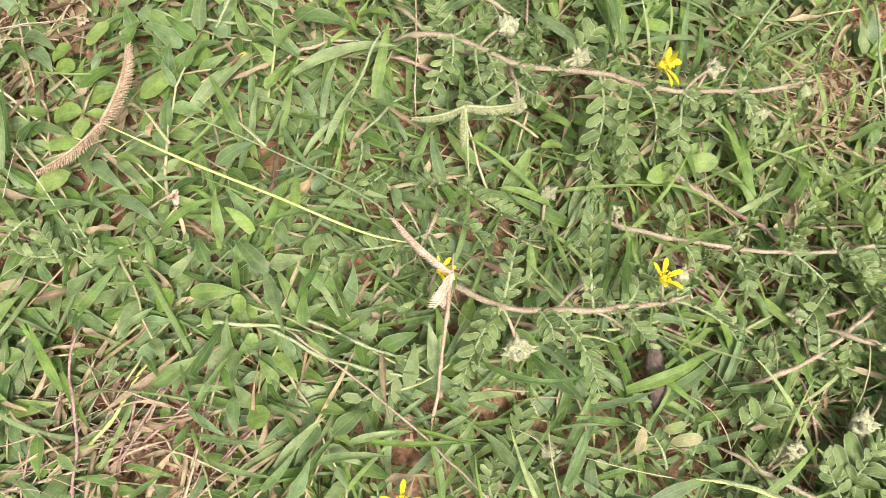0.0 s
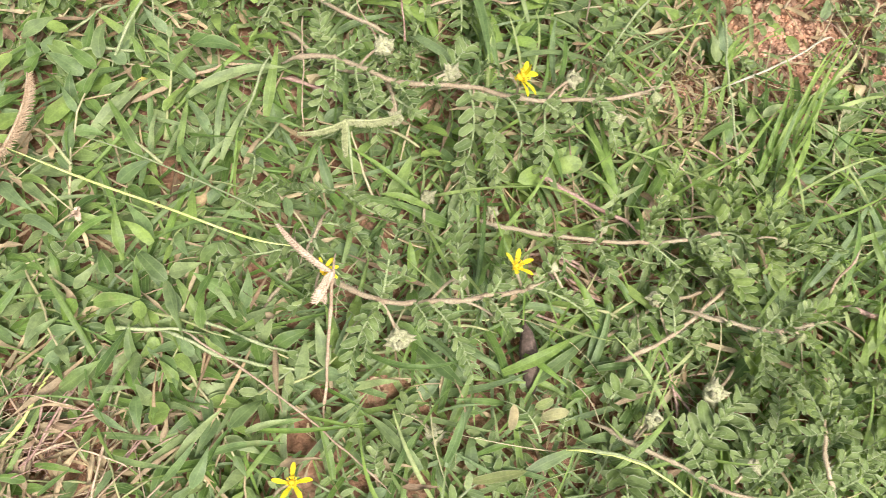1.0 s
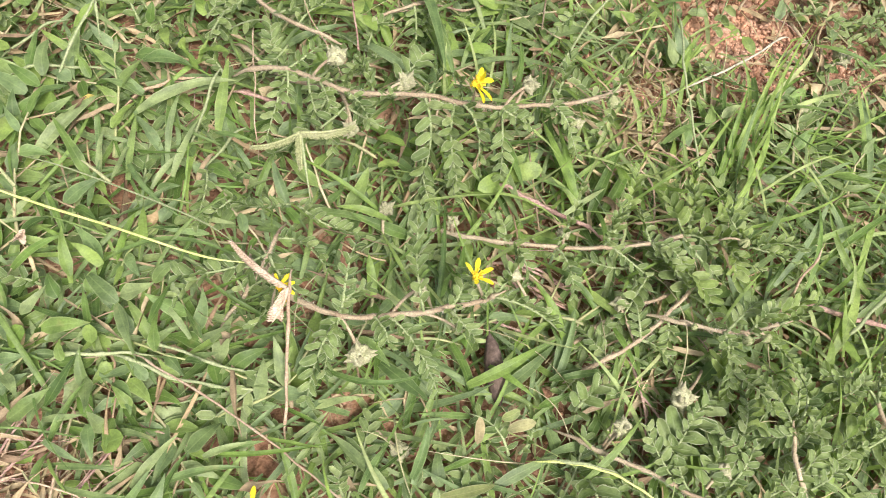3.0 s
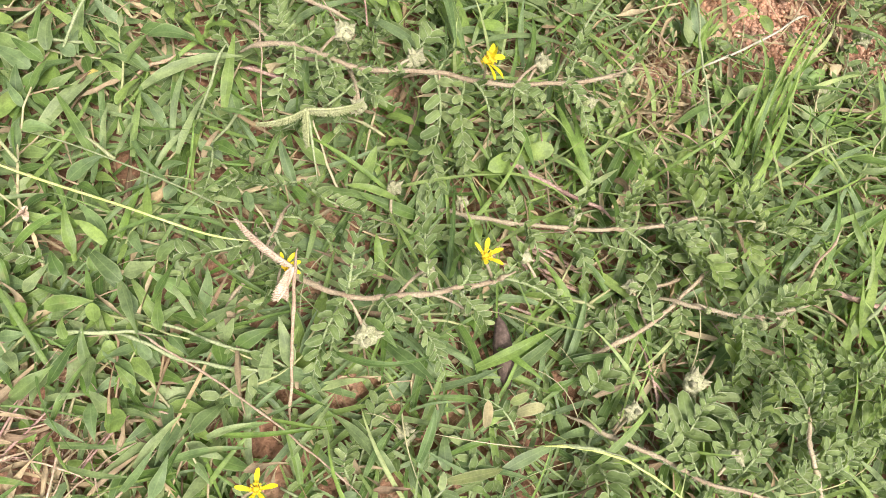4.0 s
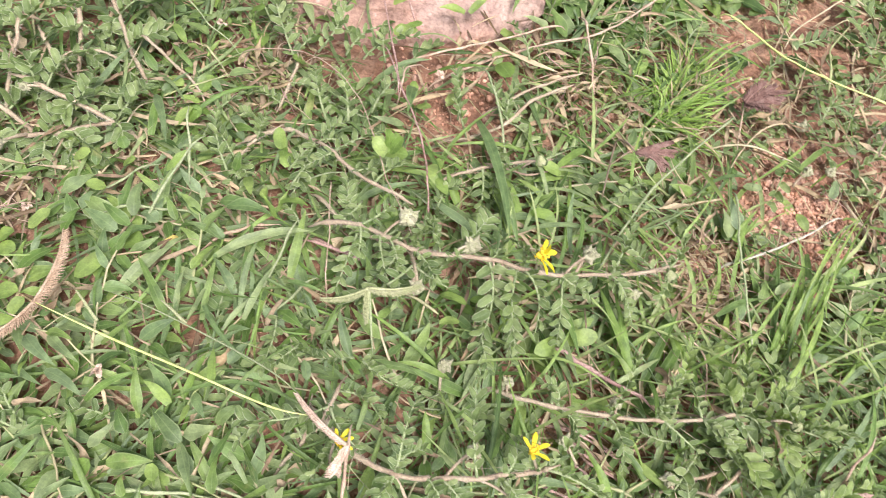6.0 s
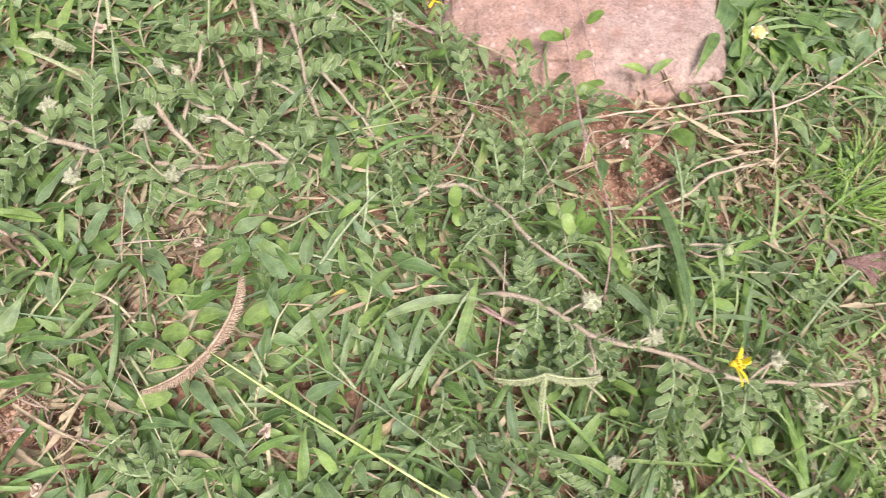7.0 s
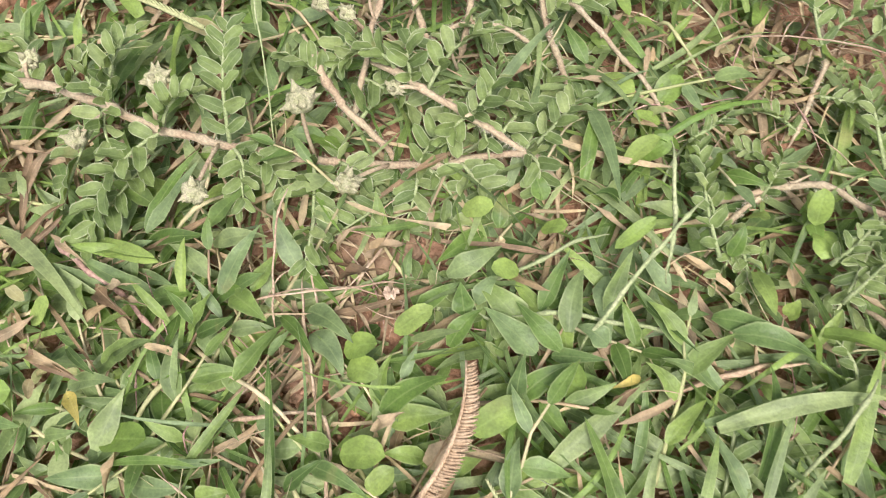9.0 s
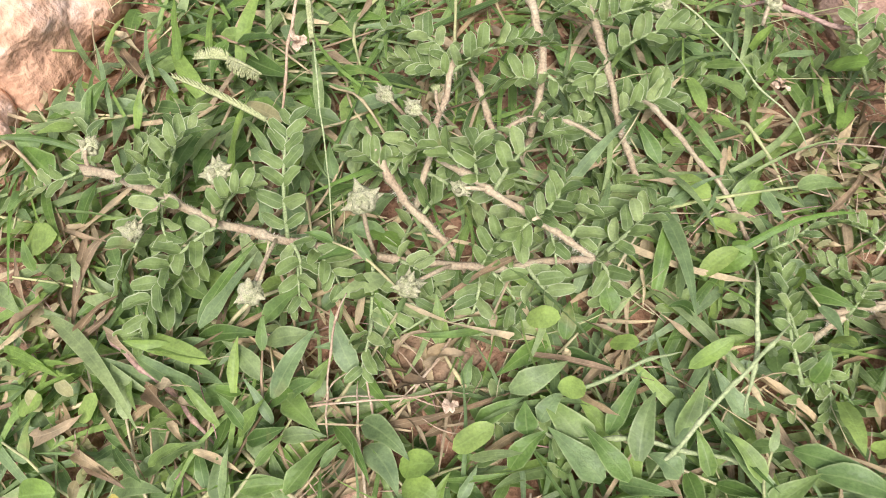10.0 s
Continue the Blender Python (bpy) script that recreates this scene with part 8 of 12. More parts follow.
leaf(p, "W", (-85.9, 108.3, -10.2), (-97.3, 109.3, -4.9), 4.7, 1.0, -0.5, -3)
leaf(p, "W", (-78.2, 89.7, -10.3), (-67.2, 94.4, -4.0), 4.0, 1.0, 0.7, 13)
p = grass_plant(-77, 80)
leaf(p, "W", (-85.1, 82.4, -9.0), (-74.7, 76.1, -6.3), 4.3, 1.1, 0.1, 9)
leaf(p, "W", (-75.1, 81.4, -5.4), (-66.7, 89.2, -0.2), 4.3, 0.9, -0.7, -5)
p = grass_plant(-73, 275)
leaf(p, "W", (-83.8, 273.1, -11.5), (-87.0, 249.6, -8.2), 5.1, 2.1, -0.4, -9)
leaf(p, "W", (-70.0, 284.7, -5.8), (-75.2, 287.8, -3.6), 4.6, 0.2, -0.0, -18)
p = grass_plant(-74, 175)
leaf(p, "W", (-77.7, 172.9, -10.3), (-89.6, 185.3, -4.6), 5.7, 0.7, -0.9, -5)
leaf(p, "W", (-73.8, 171.5, -2.3), (-72.2, 186.9, 1.7), 6.5, 1.6, 0.9, 15)
p = grass_plant(-57, 94)
leaf(p, "W", (-59.2, 92.4, -2.3), (-61.2, 108.5, 3.7), 4.5, 1.9, 0.5, -17)
p = grass_plant(-55, 174)
leaf(p, "W", (-51.2, 187.2, -8.2), (-60.4, 195.7, -4.6), 5.1, 0.6, 0.4, -17)
leaf(p, "Y", (-56.8, 164.9, -6.3), (-63.0, 160.9, -3.4), 2.5, 0.8, 0.5, -1)
p = grass_plant(-39, 81)
leaf(p, "W", (-40.6, 73.1, -10.6), (-46.3, 86.0, -6.4), 6.2, 1.5, 0.8, 5)
leaf(p, "W", (-31.9, 78.1, -11.0), (-20.1, 84.8, -7.4), 3.7, 0.6, -0.0, 21)
p = grass_plant(-26, 65)
leaf(p, "W", (-23.0, 63.0, -10.0), (-12.1, 63.7, -5.3), 3.6, 0.8, 0.0, -20)
p = grass_plant(4, 294)
leaf(p, "W", (2.3, 303.5, -6.9), (7.1, 292.2, -0.7), 5.7, 0.7, -0.1, -15)
leaf(p, "W", (5.5, 284.4, -9.2), (11.3, 264.5, -3.2), 5.2, 0.8, -0.4, -7)
p = grass_plant(16, 153)
leaf(p, "W", (16.3, 153.0, -4.8), (18.9, 166.2, -0.8), 5.2, 0.6, 0.6, -2)
p = grass_plant(32, 288)
leaf(p, "W", (26.7, 293.7, -13.9), (16.1, 278.7, -10.4), 5.9, 1.5, -0.3, -10)
p = grass_plant(32, 225)
leaf(p, "W", (31.5, 228.2, -10.2), (16.9, 226.0, -2.1), 4.0, 1.1, 0.9, 15)
leaf(p, "W", (33.4, 221.6, 22.9), (30.8, 200.3, 31.0), 5.3, 2.4, -0.0, 17)
p = grass_plant(54, 126)
leaf(p, "W", (54.1, 126.0, -9.6), (62.7, 127.3, -3.2), 3.9, 0.9, 0.6, -14)
p = grass_plant(135, 345)
leaf(p, "W", (128.7, 337.1, -16.6), (137.8, 315.2, -10.0), 9.3, 2.8, 0.5, -10)
leaf(p, "W", (140.7, 352.8, -15.0), (161.7, 344.0, -13.0), 10.1, 2.4, -0.2, 8)
p = grass_plant(134, 365)
leaf(p, "W", (133.7, 364.6, -16.7), (113.6, 343.6, -7.1), 8.4, 1.2, -0.8, -8)
p = grass_plant(166, 322)
leaf(p, "W", (157.0, 323.0, -19.1), (136.3, 326.1, -10.7), 9.3, 1.6, 0.4, 1)
p = grass_plant(162, 202)
leaf(p, "W", (162.3, 201.6, -18.7), (148.8, 203.1, -12.2), 6.1, 1.4, 0.5, -1)
p = dead_plant(-142, 101)
leaf(p, "X", (-142.0, 100.9, -12.2), (-121.7, 93.5, -10.9), 3.5, 1.4, 1.0, 19)
p = dead_plant(-134, 157)
leaf(p, "X", (-133.8, 157.1, -10.2), (-140.7, 141.3, -10.4), 2.7, 1.8, -0.6, -9)
p = dead_plant(98, 86)
leaf(p, "X", (97.8, 88.8, -18.6), (113.9, 78.0, -18.1), 2.9, 1.1, -1.0, 14)
leaf(p, "X", (98.6, 84.0, -20.7), (113.1, 76.1, -20.0), 2.5, 1.0, -0.7, 3)

# ---- the leaves that lie uppermost ----
p = grass_plant(-234, 238)
leaf(p, "W", (-236.7, 239.0, -5.9), (-242.7, 249.5, -0.2), 4.5, 1.0, 0.1, 6)
leaf(p, "W", (-236.0, 237.9, -5.5), (-231.7, 247.7, 0.6), 5.5, 0.7, 0.5, -8)
leaf(p, "B", (-229.4, 239.2, -7.1), (-241.1, 260.8, -1.3), 2.1, 1.3, -0.6, 3)
leaf(p, "W", (-235.3, 234.4, -7.1), (-248.1, 225.8, 0.4), 4.8, 1.6, -0.6, 3)
p = grass_plant(-218, 246)
leaf(p, "G", (-219.5, 236.1, -5.7), (-219.4, 245.0, 0.5), 3.1, 0.9, -0.3, -12)
leaf(p, "B", (-221.1, 252.6, -6.1), (-228.3, 269.7, -0.8), 1.7, 1.3, 0.6, 10)
leaf(p, "B", (-212.7, 249.7, -5.6), (-220.0, 256.0, -2.5), 2.7, 0.8, -0.1, -2)
p = grass_plant(-198, 259)
leaf(p, "G", (-197.1, 261.9, -5.3), (-196.3, 287.0, -0.6), 5.6, 1.7, 1.0, -5)
leaf(p, "G", (-206.9, 262.4, -5.3), (-212.3, 282.3, -2.7), 3.4, 1.0, 0.2, 13)
leaf(p, "W", (-196.0, 265.1, -6.6), (-178.3, 256.2, 0.5), 7.8, 0.9, -1.0, -10)
leaf(p, "Q", (-191.8, 248.6, -5.9), (-177.3, 242.8, -2.7), 5.2, 1.1, 0.2, -8)
p = grass_plant(-217, 261)
leaf(p, "G", (-216.6, 261.5, -6.2), (-223.4, 280.2, -2.2), 4.0, 0.9, 0.2, 4)
p = grass_plant(-240, 261)
leaf(p, "G", (-240.3, 260.5, -7.1), (-237.1, 271.7, -2.3), 2.7, 1.0, 0.3, -12)
p = grass_plant(-200, 229)
leaf(p, "W", (-200.5, 228.8, -5.6), (-190.2, 244.6, -2.6), 5.5, 1.2, 0.6, 12)
p = grass_plant(-238, 216)
leaf(p, "W", (-238.1, 217.8, -6.7), (-249.9, 226.2, -2.3), 9.0, 0.8, 0.5, 4)
leaf(p, "B", (-237.6, 213.9, -6.1), (-222.2, 196.8, -0.4), 3.2, 2.2, -0.6, 5)
p = grass_plant(-223, 205)
leaf(p, "W", (-222.8, 204.9, -5.2), (-219.2, 215.3, 0.3), 5.8, 1.1, -0.0, -11)
p = herb(-237, 197)
leaf(p, "O", (-236.8, 197.1, -6.6), (-224.4, 198.3, 0.7), 9.3, 0.6, -0.5, -11)
p = herb(-135, 217)
leaf(p, "O", (-134.9, 216.7, -10.8), (-145.8, 214.3, -3.4), 6.1, 0.5, 0.2, -11)
p = grass_plant(-103, 226)
leaf(p, "B", (-103.1, 225.9, -5.9), (-85.1, 256.7, 0.6), 4.0, 3.0, 0.9, 8)
p = grass_plant(-84, 243)
leaf(p, "W", (-90.3, 237.7, -5.5), (-74.7, 237.1, -2.1), 2.5, 1.4, 0.3, 11)
leaf(p, "W", (-77.3, 248.3, -5.9), (-84.9, 258.7, -3.0), 4.4, 1.3, 0.2, 13)
p = herb(-65, 242)
leaf(p, "O", (-72.2, 245.8, -6.6), (-64.5, 239.3, -2.6), 6.1, 0.4, -0.4, -12)
leaf(p, "O", (-57.3, 238.0, -7.0), (-53.0, 245.9, -3.1), 6.2, 0.4, -0.1, -1)
p = grass_plant(-61, 235)
leaf(p, "W", (-60.7, 234.6, -7.3), (-56.2, 233.5, -0.6), 3.5, 0.6, 0.2, -11)
p = herb(-67, 266)
leaf(p, "O", (-67.3, 266.1, -6.6), (-72.9, 274.2, -2.1), 4.4, 0.6, 0.0, -3)
p = grass_plant(-62, 269)
leaf(p, "W", (-58.0, 271.4, -5.7), (-70.2, 277.8, -1.4), 5.9, 0.6, 0.1, -3)
leaf(p, "W", (-69.5, 281.3, -6.7), (-56.4, 279.0, -1.4), 3.8, 1.1, -0.0, 12)
leaf(p, "W", (-65.6, 265.0, -5.4), (-57.8, 256.3, -3.2), 4.2, 1.1, -0.5, 7)
leaf(p, "G", (-56.5, 258.2, -5.8), (-51.0, 263.7, 0.0), 2.4, 0.8, -0.2, -10)
p = grass_plant(-57, 289)
leaf(p, "G", (-57.1, 289.5, -7.3), (-52.8, 292.6, -0.2), 3.7, 0.6, -0.1, 6)
p = herb(-35, 281)
leaf(p, "O", (-38.3, 285.8, -6.7), (-29.0, 283.2, -1.1), 4.7, 1.0, -0.1, -5)
leaf(p, "O", (-32.5, 275.5, -7.4), (-34.5, 262.9, -3.2), 5.3, 0.9, 0.3, 8)
p = grass_plant(-186, 166)
leaf(p, "W", (-185.3, 166.5, -9.8), (-205.8, 170.3, -2.3), 5.3, 1.6, -0.5, -4)
leaf(p, "W", (-182.2, 181.8, -10.1), (-164.4, 184.6, -4.1), 5.8, 1.7, 0.0, -12)
leaf(p, "B", (-190.4, 151.0, -5.9), (-178.5, 144.9, -0.0), 2.7, 0.9, -0.4, 4)
p = grass_plant(-171, 185)
leaf(p, "W", (-181.5, 183.4, -6.8), (-170.3, 203.4, -0.1), 4.7, 0.8, -0.5, -11)
leaf(p, "W", (-167.4, 187.8, -9.3), (-154.2, 199.0, -3.4), 5.8, 1.2, 0.9, 1)
leaf(p, "W", (-164.6, 183.7, -9.5), (-150.9, 186.9, -4.8), 6.0, 0.8, 0.6, -11)
p = grass_plant(-158, 165)
leaf(p, "W", (-157.8, 170.1, -7.0), (-149.8, 186.9, -0.2), 5.9, 1.1, 0.6, -13)
leaf(p, "W", (-161.6, 161.5, -5.6), (-168.6, 167.5, 0.3), 3.4, 0.9, -0.2, -13)
leaf(p, "W", (-163.0, 160.2, -7.1), (-156.8, 168.0, 0.6), 5.5, 0.6, -0.1, -3)
leaf(p, "W", (-160.2, 159.2, -6.0), (-149.8, 163.0, 0.5), 5.1, 0.8, -0.6, -7)
leaf(p, "W", (-168.1, 161.2, -6.5), (-178.8, 168.7, 0.5), 2.9, 1.5, -0.1, 0)
leaf(p, "W", (-155.6, 164.2, -6.1), (-164.1, 172.4, -1.9), 3.1, 0.5, -0.3, 12)
leaf(p, "W", (-155.1, 170.8, -6.6), (-143.4, 164.0, -2.5), 6.8, 1.1, 0.0, -12)
leaf(p, "W", (-154.8, 171.7, -7.0), (-146.3, 175.1, -2.6), 5.1, 0.6, 0.3, -1)
leaf(p, "W", (-141.5, 166.8, -7.1), (-128.6, 155.4, 0.5), 3.8, 1.3, 0.8, 4)
p = grass_plant(-155, 147)
leaf(p, "W", (-147.8, 149.6, -4.9), (-140.7, 165.1, -1.0), 5.6, 1.3, -0.8, -13)
leaf(p, "B", (-161.7, 145.3, -6.4), (-162.0, 155.8, 0.8), 2.4, 1.1, -0.1, 10)
p = grass_plant(-134, 166)
leaf(p, "W", (-134.9, 168.7, -5.2), (-121.8, 162.1, -1.1), 6.6, 1.3, 0.6, -3)
leaf(p, "W", (-132.7, 163.8, -6.4), (-121.5, 155.5, -2.3), 7.4, 1.5, 0.4, 10)
p = herb(-120, 161)
leaf(p, "O", (-124.4, 160.1, -6.0), (-116.6, 162.0, 0.1), 7.1, 0.4, 0.3, -2)
leaf(p, "O", (-122.9, 156.5, -6.3), (-115.0, 154.9, -1.5), 7.4, 0.9, 0.5, -7)
leaf(p, "O", (-113.7, 166.7, -6.2), (-105.3, 172.8, -1.1), 6.2, 0.7, -0.3, 0)
p = grass_plant(-167, 169)
leaf(p, "G", (-167.4, 169.5, -7.1), (-169.1, 181.7, -1.2), 3.3, 0.7, 0.2, -10)
p = herb(-208, 136)
leaf(p, "O", (-208.2, 136.4, -5.5), (-198.6, 138.6, -2.6), 8.3, 0.4, -0.0, -11)
p = grass_plant(-187, 142)
leaf(p, "W", (-186.9, 142.4, -5.7), (-171.5, 143.6, 0.6), 5.3, 0.9, 0.7, 10)
p = dead_plant(-212, 173)
leaf(p, "X", (-212.0, 173.2, -6.9), (-201.3, 182.6, -1.4), 3.1, 0.7, -0.7, 9)
p = dead_plant(-200, 148)
leaf(p, "D", (-199.6, 147.9, -6.6), (-183.4, 143.8, -1.4), 4.3, 1.7, 0.2, -10)
p = dead_plant(-189, 167)
leaf(p, "D", (-188.6, 166.8, -6.2), (-174.5, 164.8, -0.3), 3.6, 0.7, 0.6, 12)
p = herb(-210, 155)
leaf(p, "O", (-201.5, 155.2, -6.2), (-197.8, 162.0, -2.0), 5.3, 0.3, -0.3, -1)
leaf(p, "O", (-217.9, 154.5, -6.3), (-210.0, 158.0, -2.6), 5.5, 0.5, 0.2, -3)
p = grass_plant(-99, 177)
leaf(p, "W", (-103.6, 181.7, -3.3), (-90.9, 189.9, 1.2), 6.4, 1.3, -0.5, 0)
leaf(p, "W", (-95.8, 177.0, -7.1), (-92.3, 184.0, -2.2), 5.3, 0.9, 0.2, -11)
leaf(p, "W", (-98.0, 173.1, -5.4), (-99.6, 179.6, -0.1), 6.0, 0.3, 0.1, -3)
p = herb(-85, 191)
leaf(p, "O", (-86.9, 185.2, -3.3), (-93.3, 182.9, 1.1), 5.5, 0.5, -0.0, 2)
leaf(p, "O", (-83.2, 197.8, -5.7), (-76.9, 197.3, -0.5), 4.6, 0.8, -0.2, 1)
p = grass_plant(-77, 171)
leaf(p, "W", (-80.8, 176.8, -5.7), (-75.4, 190.3, 0.2), 5.0, 0.8, 0.1, 6)
leaf(p, "W", (-80.4, 166.5, -5.6), (-92.9, 174.2, 0.9), 7.4, 0.6, -0.0, 5)
leaf(p, "W", (-75.0, 167.2, -2.7), (-85.6, 176.2, 2.5), 6.1, 0.5, 0.4, -2)
leaf(p, "W", (-65.6, 177.6, -6.0), (-61.8, 193.2, -0.3), 5.2, 1.1, 0.2, 8)
leaf(p, "W", (-76.9, 166.6, -6.0), (-64.8, 165.8, -0.2), 4.3, 0.5, 0.0, -12)
leaf(p, "W", (-83.5, 172.5, -7.2), (-97.1, 182.0, -3.0), 9.0, 1.0, -0.3, -13)
p = herb(-65, 195)
leaf(p, "O", (-65.3, 194.7, -4.7), (-56.8, 201.7, 0.6), 4.2, 0.6, -0.1, 4)
p = herb(-44, 218)
leaf(p, "O", (-44.2, 220.8, -7.3), (-41.5, 219.7, -1.2), 6.7, 0.6, -0.1, 0)
leaf(p, "O", (-35.4, 207.2, -4.9), (-32.4, 204.4, 1.3), 6.2, 0.6, 0.3, 12)
leaf(p, "O", (-51.4, 225.8, -6.9), (-59.0, 224.8, -0.6), 5.6, 1.0, -0.2, -9)
p = grass_plant(-41, 199)
leaf(p, "W", (-38.3, 197.5, -6.5), (-36.5, 202.8, -0.1), 4.9, 0.8, -0.4, -1)
leaf(p, "G", (-32.8, 193.3, -4.7), (-29.8, 181.3, 1.9), 4.9, 1.1, 0.0, -3)
leaf(p, "W", (-50.7, 206.9, -6.0), (-60.8, 205.8, -1.6), 4.1, 1.0, -0.2, 1)
p = grass_plant(-44, 175)
leaf(p, "W", (-42.2, 180.6, -4.1), (-25.8, 177.7, 1.7), 5.8, 1.6, -0.6, -4)
leaf(p, "W", (-50.2, 180.5, -6.7), (-43.2, 179.7, -0.8), 3.7, 0.6, 0.1, -8)
leaf(p, "W", (-39.3, 165.0, -6.9), (-53.3, 167.9, 0.3), 4.7, 1.0, -0.7, -11)
p = grass_plant(-62, 181)
leaf(p, "B", (-60.1, 184.2, -3.8), (-46.0, 169.6, 1.9), 2.5, 1.1, -0.8, 13)
leaf(p, "W", (-66.5, 187.8, -6.0), (-65.1, 171.2, -3.1), 6.5, 0.8, -0.4, 7)
leaf(p, "W", (-58.4, 172.1, -5.5), (-62.9, 180.5, -1.5), 4.3, 0.8, -0.2, 9)
p = grass_plant(-22, 181)
leaf(p, "G", (-25.3, 183.8, -5.7), (-24.2, 185.9, -0.7), 4.6, 0.4, -0.1, 3)
leaf(p, "G", (-19.2, 177.5, -4.6), (-15.2, 185.0, -0.3), 3.0, 0.5, -0.2, 10)
p = grass_plant(-108, 164)
leaf(p, "W", (-100.3, 165.0, -5.3), (-94.2, 173.5, 0.6), 6.0, 0.7, 0.5, -9)
leaf(p, "W", (-109.5, 165.6, -6.0), (-97.2, 169.9, -0.4), 3.2, 0.6, -0.6, 6)
leaf(p, "B", (-113.5, 160.0, -7.2), (-99.8, 163.9, -2.6), 1.8, 1.0, -0.7, -12)
p = grass_plant(-88, 201)
leaf(p, "W", (-93.3, 196.7, -5.4), (-93.7, 205.6, -1.3), 4.7, 0.9, -0.0, 10)
leaf(p, "W", (-83.5, 205.9, -5.8), (-86.9, 213.2, -2.6), 5.8, 0.3, 0.1, -10)
p = herb(-103, 200)
leaf(p, "O", (-103.2, 200.1, -5.9), (-95.1, 199.8, -0.4), 6.0, 0.8, 0.1, 3)
p = herb(-65, 218)
leaf(p, "O", (-64.9, 217.7, -4.4), (-57.5, 223.4, 1.3), 5.4, 0.5, 0.5, -10)
p = grass_plant(-2, 173)
leaf(p, "W", (-1.7, 173.5, -7.7), (-23.3, 162.5, -1.1), 6.1, 0.9, 0.5, -11)
p = herb(-78, 164)
leaf(p, "O", (-77.5, 163.8, -7.3), (-69.2, 158.6, -1.7), 9.7, 0.4, -0.0, 4)
p = grass_plant(-80, 147)
leaf(p, "B", (-76.1, 139.7, -6.7), (-52.8, 162.9, -1.7), 5.9, 3.1, 0.7, -12)
leaf(p, "W", (-83.3, 153.6, -6.3), (-82.7, 164.5, 0.3), 5.5, 1.0, 0.4, -10)
p = grass_plant(-51, 131)
leaf(p, "B", (-56.8, 130.6, -7.1), (-69.1, 151.8, 0.0), 4.8, 2.1, -0.6, -5)
leaf(p, "B", (-53.2, 132.6, -6.8), (-52.3, 149.6, -2.2), 2.9, 0.5, 0.5, 0)
leaf(p, "B", (-43.6, 129.8, -7.0), (-40.3, 153.7, -2.2), 3.3, 2.3, -0.1, -9)
p = grass_plant(-46, 154)
leaf(p, "W", (-50.0, 151.0, -6.6), (-43.4, 162.6, -3.2), 5.0, 0.6, -0.3, 12)
leaf(p, "B", (-42.4, 156.4, -6.0), (-18.8, 168.1, -0.9), 3.0, 1.2, -1.1, -4)
p = grass_plant(-30, 138)
leaf(p, "B", (-32.6, 140.5, -6.2), (-41.4, 157.5, -3.0), 4.7, 0.7, -0.1, 3)
leaf(p, "B", (-30.3, 146.5, -6.3), (-27.9, 172.3, -2.1), 4.0, 2.0, -0.9, -10)
leaf(p, "B", (-28.1, 129.7, -5.8), (-18.7, 149.7, -1.9), 3.3, 1.4, 0.4, -1)
leaf(p, "B", (-30.0, 135.9, -6.5), (-24.6, 162.0, 0.3), 2.9, 1.9, 1.1, -9)
p = grass_plant(-14, 141)
leaf(p, "B", (-12.4, 148.5, -6.9), (-7.8, 175.7, -0.6), 4.9, 1.4, -0.0, 1)
leaf(p, "W", (-15.5, 133.6, -5.9), (-5.4, 124.9, -1.0), 5.5, 1.3, 0.1, 4)
p = grass_plant(12, 117)
leaf(p, "B", (12.1, 116.5, -8.4), (7.6, 133.3, -3.1), 4.5, 1.1, 0.5, 9)
p = grass_plant(33, 115)
leaf(p, "B", (32.6, 114.5, -11.1), (41.8, 129.9, -8.1), 6.9, 0.9, -0.7, -6)
p = grass_plant(58, 106)
leaf(p, "B", (56.9, 104.1, -13.2), (33.8, 112.3, -5.7), 5.3, 1.4, 1.0, -6)
leaf(p, "B", (55.7, 104.7, -12.3), (60.5, 122.2, -6.9), 5.1, 1.4, 0.3, 12)
leaf(p, "B", (62.8, 104.9, -14.4), (67.3, 118.0, -9.8), 4.8, 0.6, 0.4, -4)
leaf(p, "B", (57.7, 110.3, -12.8), (48.4, 123.2, -8.5), 2.8, 0.6, 0.2, 9)
p = grass_plant(-46, 95)
leaf(p, "W", (-50.7, 99.3, -6.1), (-59.9, 111.0, -1.9), 6.1, 1.1, -0.7, 13)
leaf(p, "G", (-36.9, 104.2, -5.6), (-36.6, 117.0, -3.4), 4.5, 0.7, 0.2, 6)
leaf(p, "G", (-46.2, 99.5, -7.1), (-40.0, 115.1, -1.1), 3.9, 0.9, -0.2, -4)
leaf(p, "W", (-43.6, 85.8, -4.3), (-30.9, 87.0, -0.1), 6.4, 0.5, -0.6, 6)
leaf(p, "W", (-54.1, 87.8, -6.9), (-51.8, 96.0, -3.1), 5.3, 0.5, 0.3, -12)
p = grass_plant(-28, 110)
leaf(p, "W", (-31.7, 112.2, -6.2), (-25.7, 121.9, -2.9), 5.9, 0.6, -0.4, 12)
leaf(p, "W", (-25.1, 108.8, -6.2), (-33.4, 108.6, 0.2), 2.7, 0.9, 0.4, 0)
p = grass_plant(51, 187)
leaf(p, "B", (45.9, 190.2, -12.4), (67.8, 172.0, -10.0), 4.4, 1.1, -0.2, -7)
leaf(p, "B", (50.6, 184.7, -13.1), (77.1, 165.1, -11.3), 3.5, 1.1, 0.2, -5)
leaf(p, "G", (55.0, 187.3, -14.1), (49.6, 201.3, -5.6), 4.6, 0.6, 0.0, 12)
p = grass_plant(80, 173)
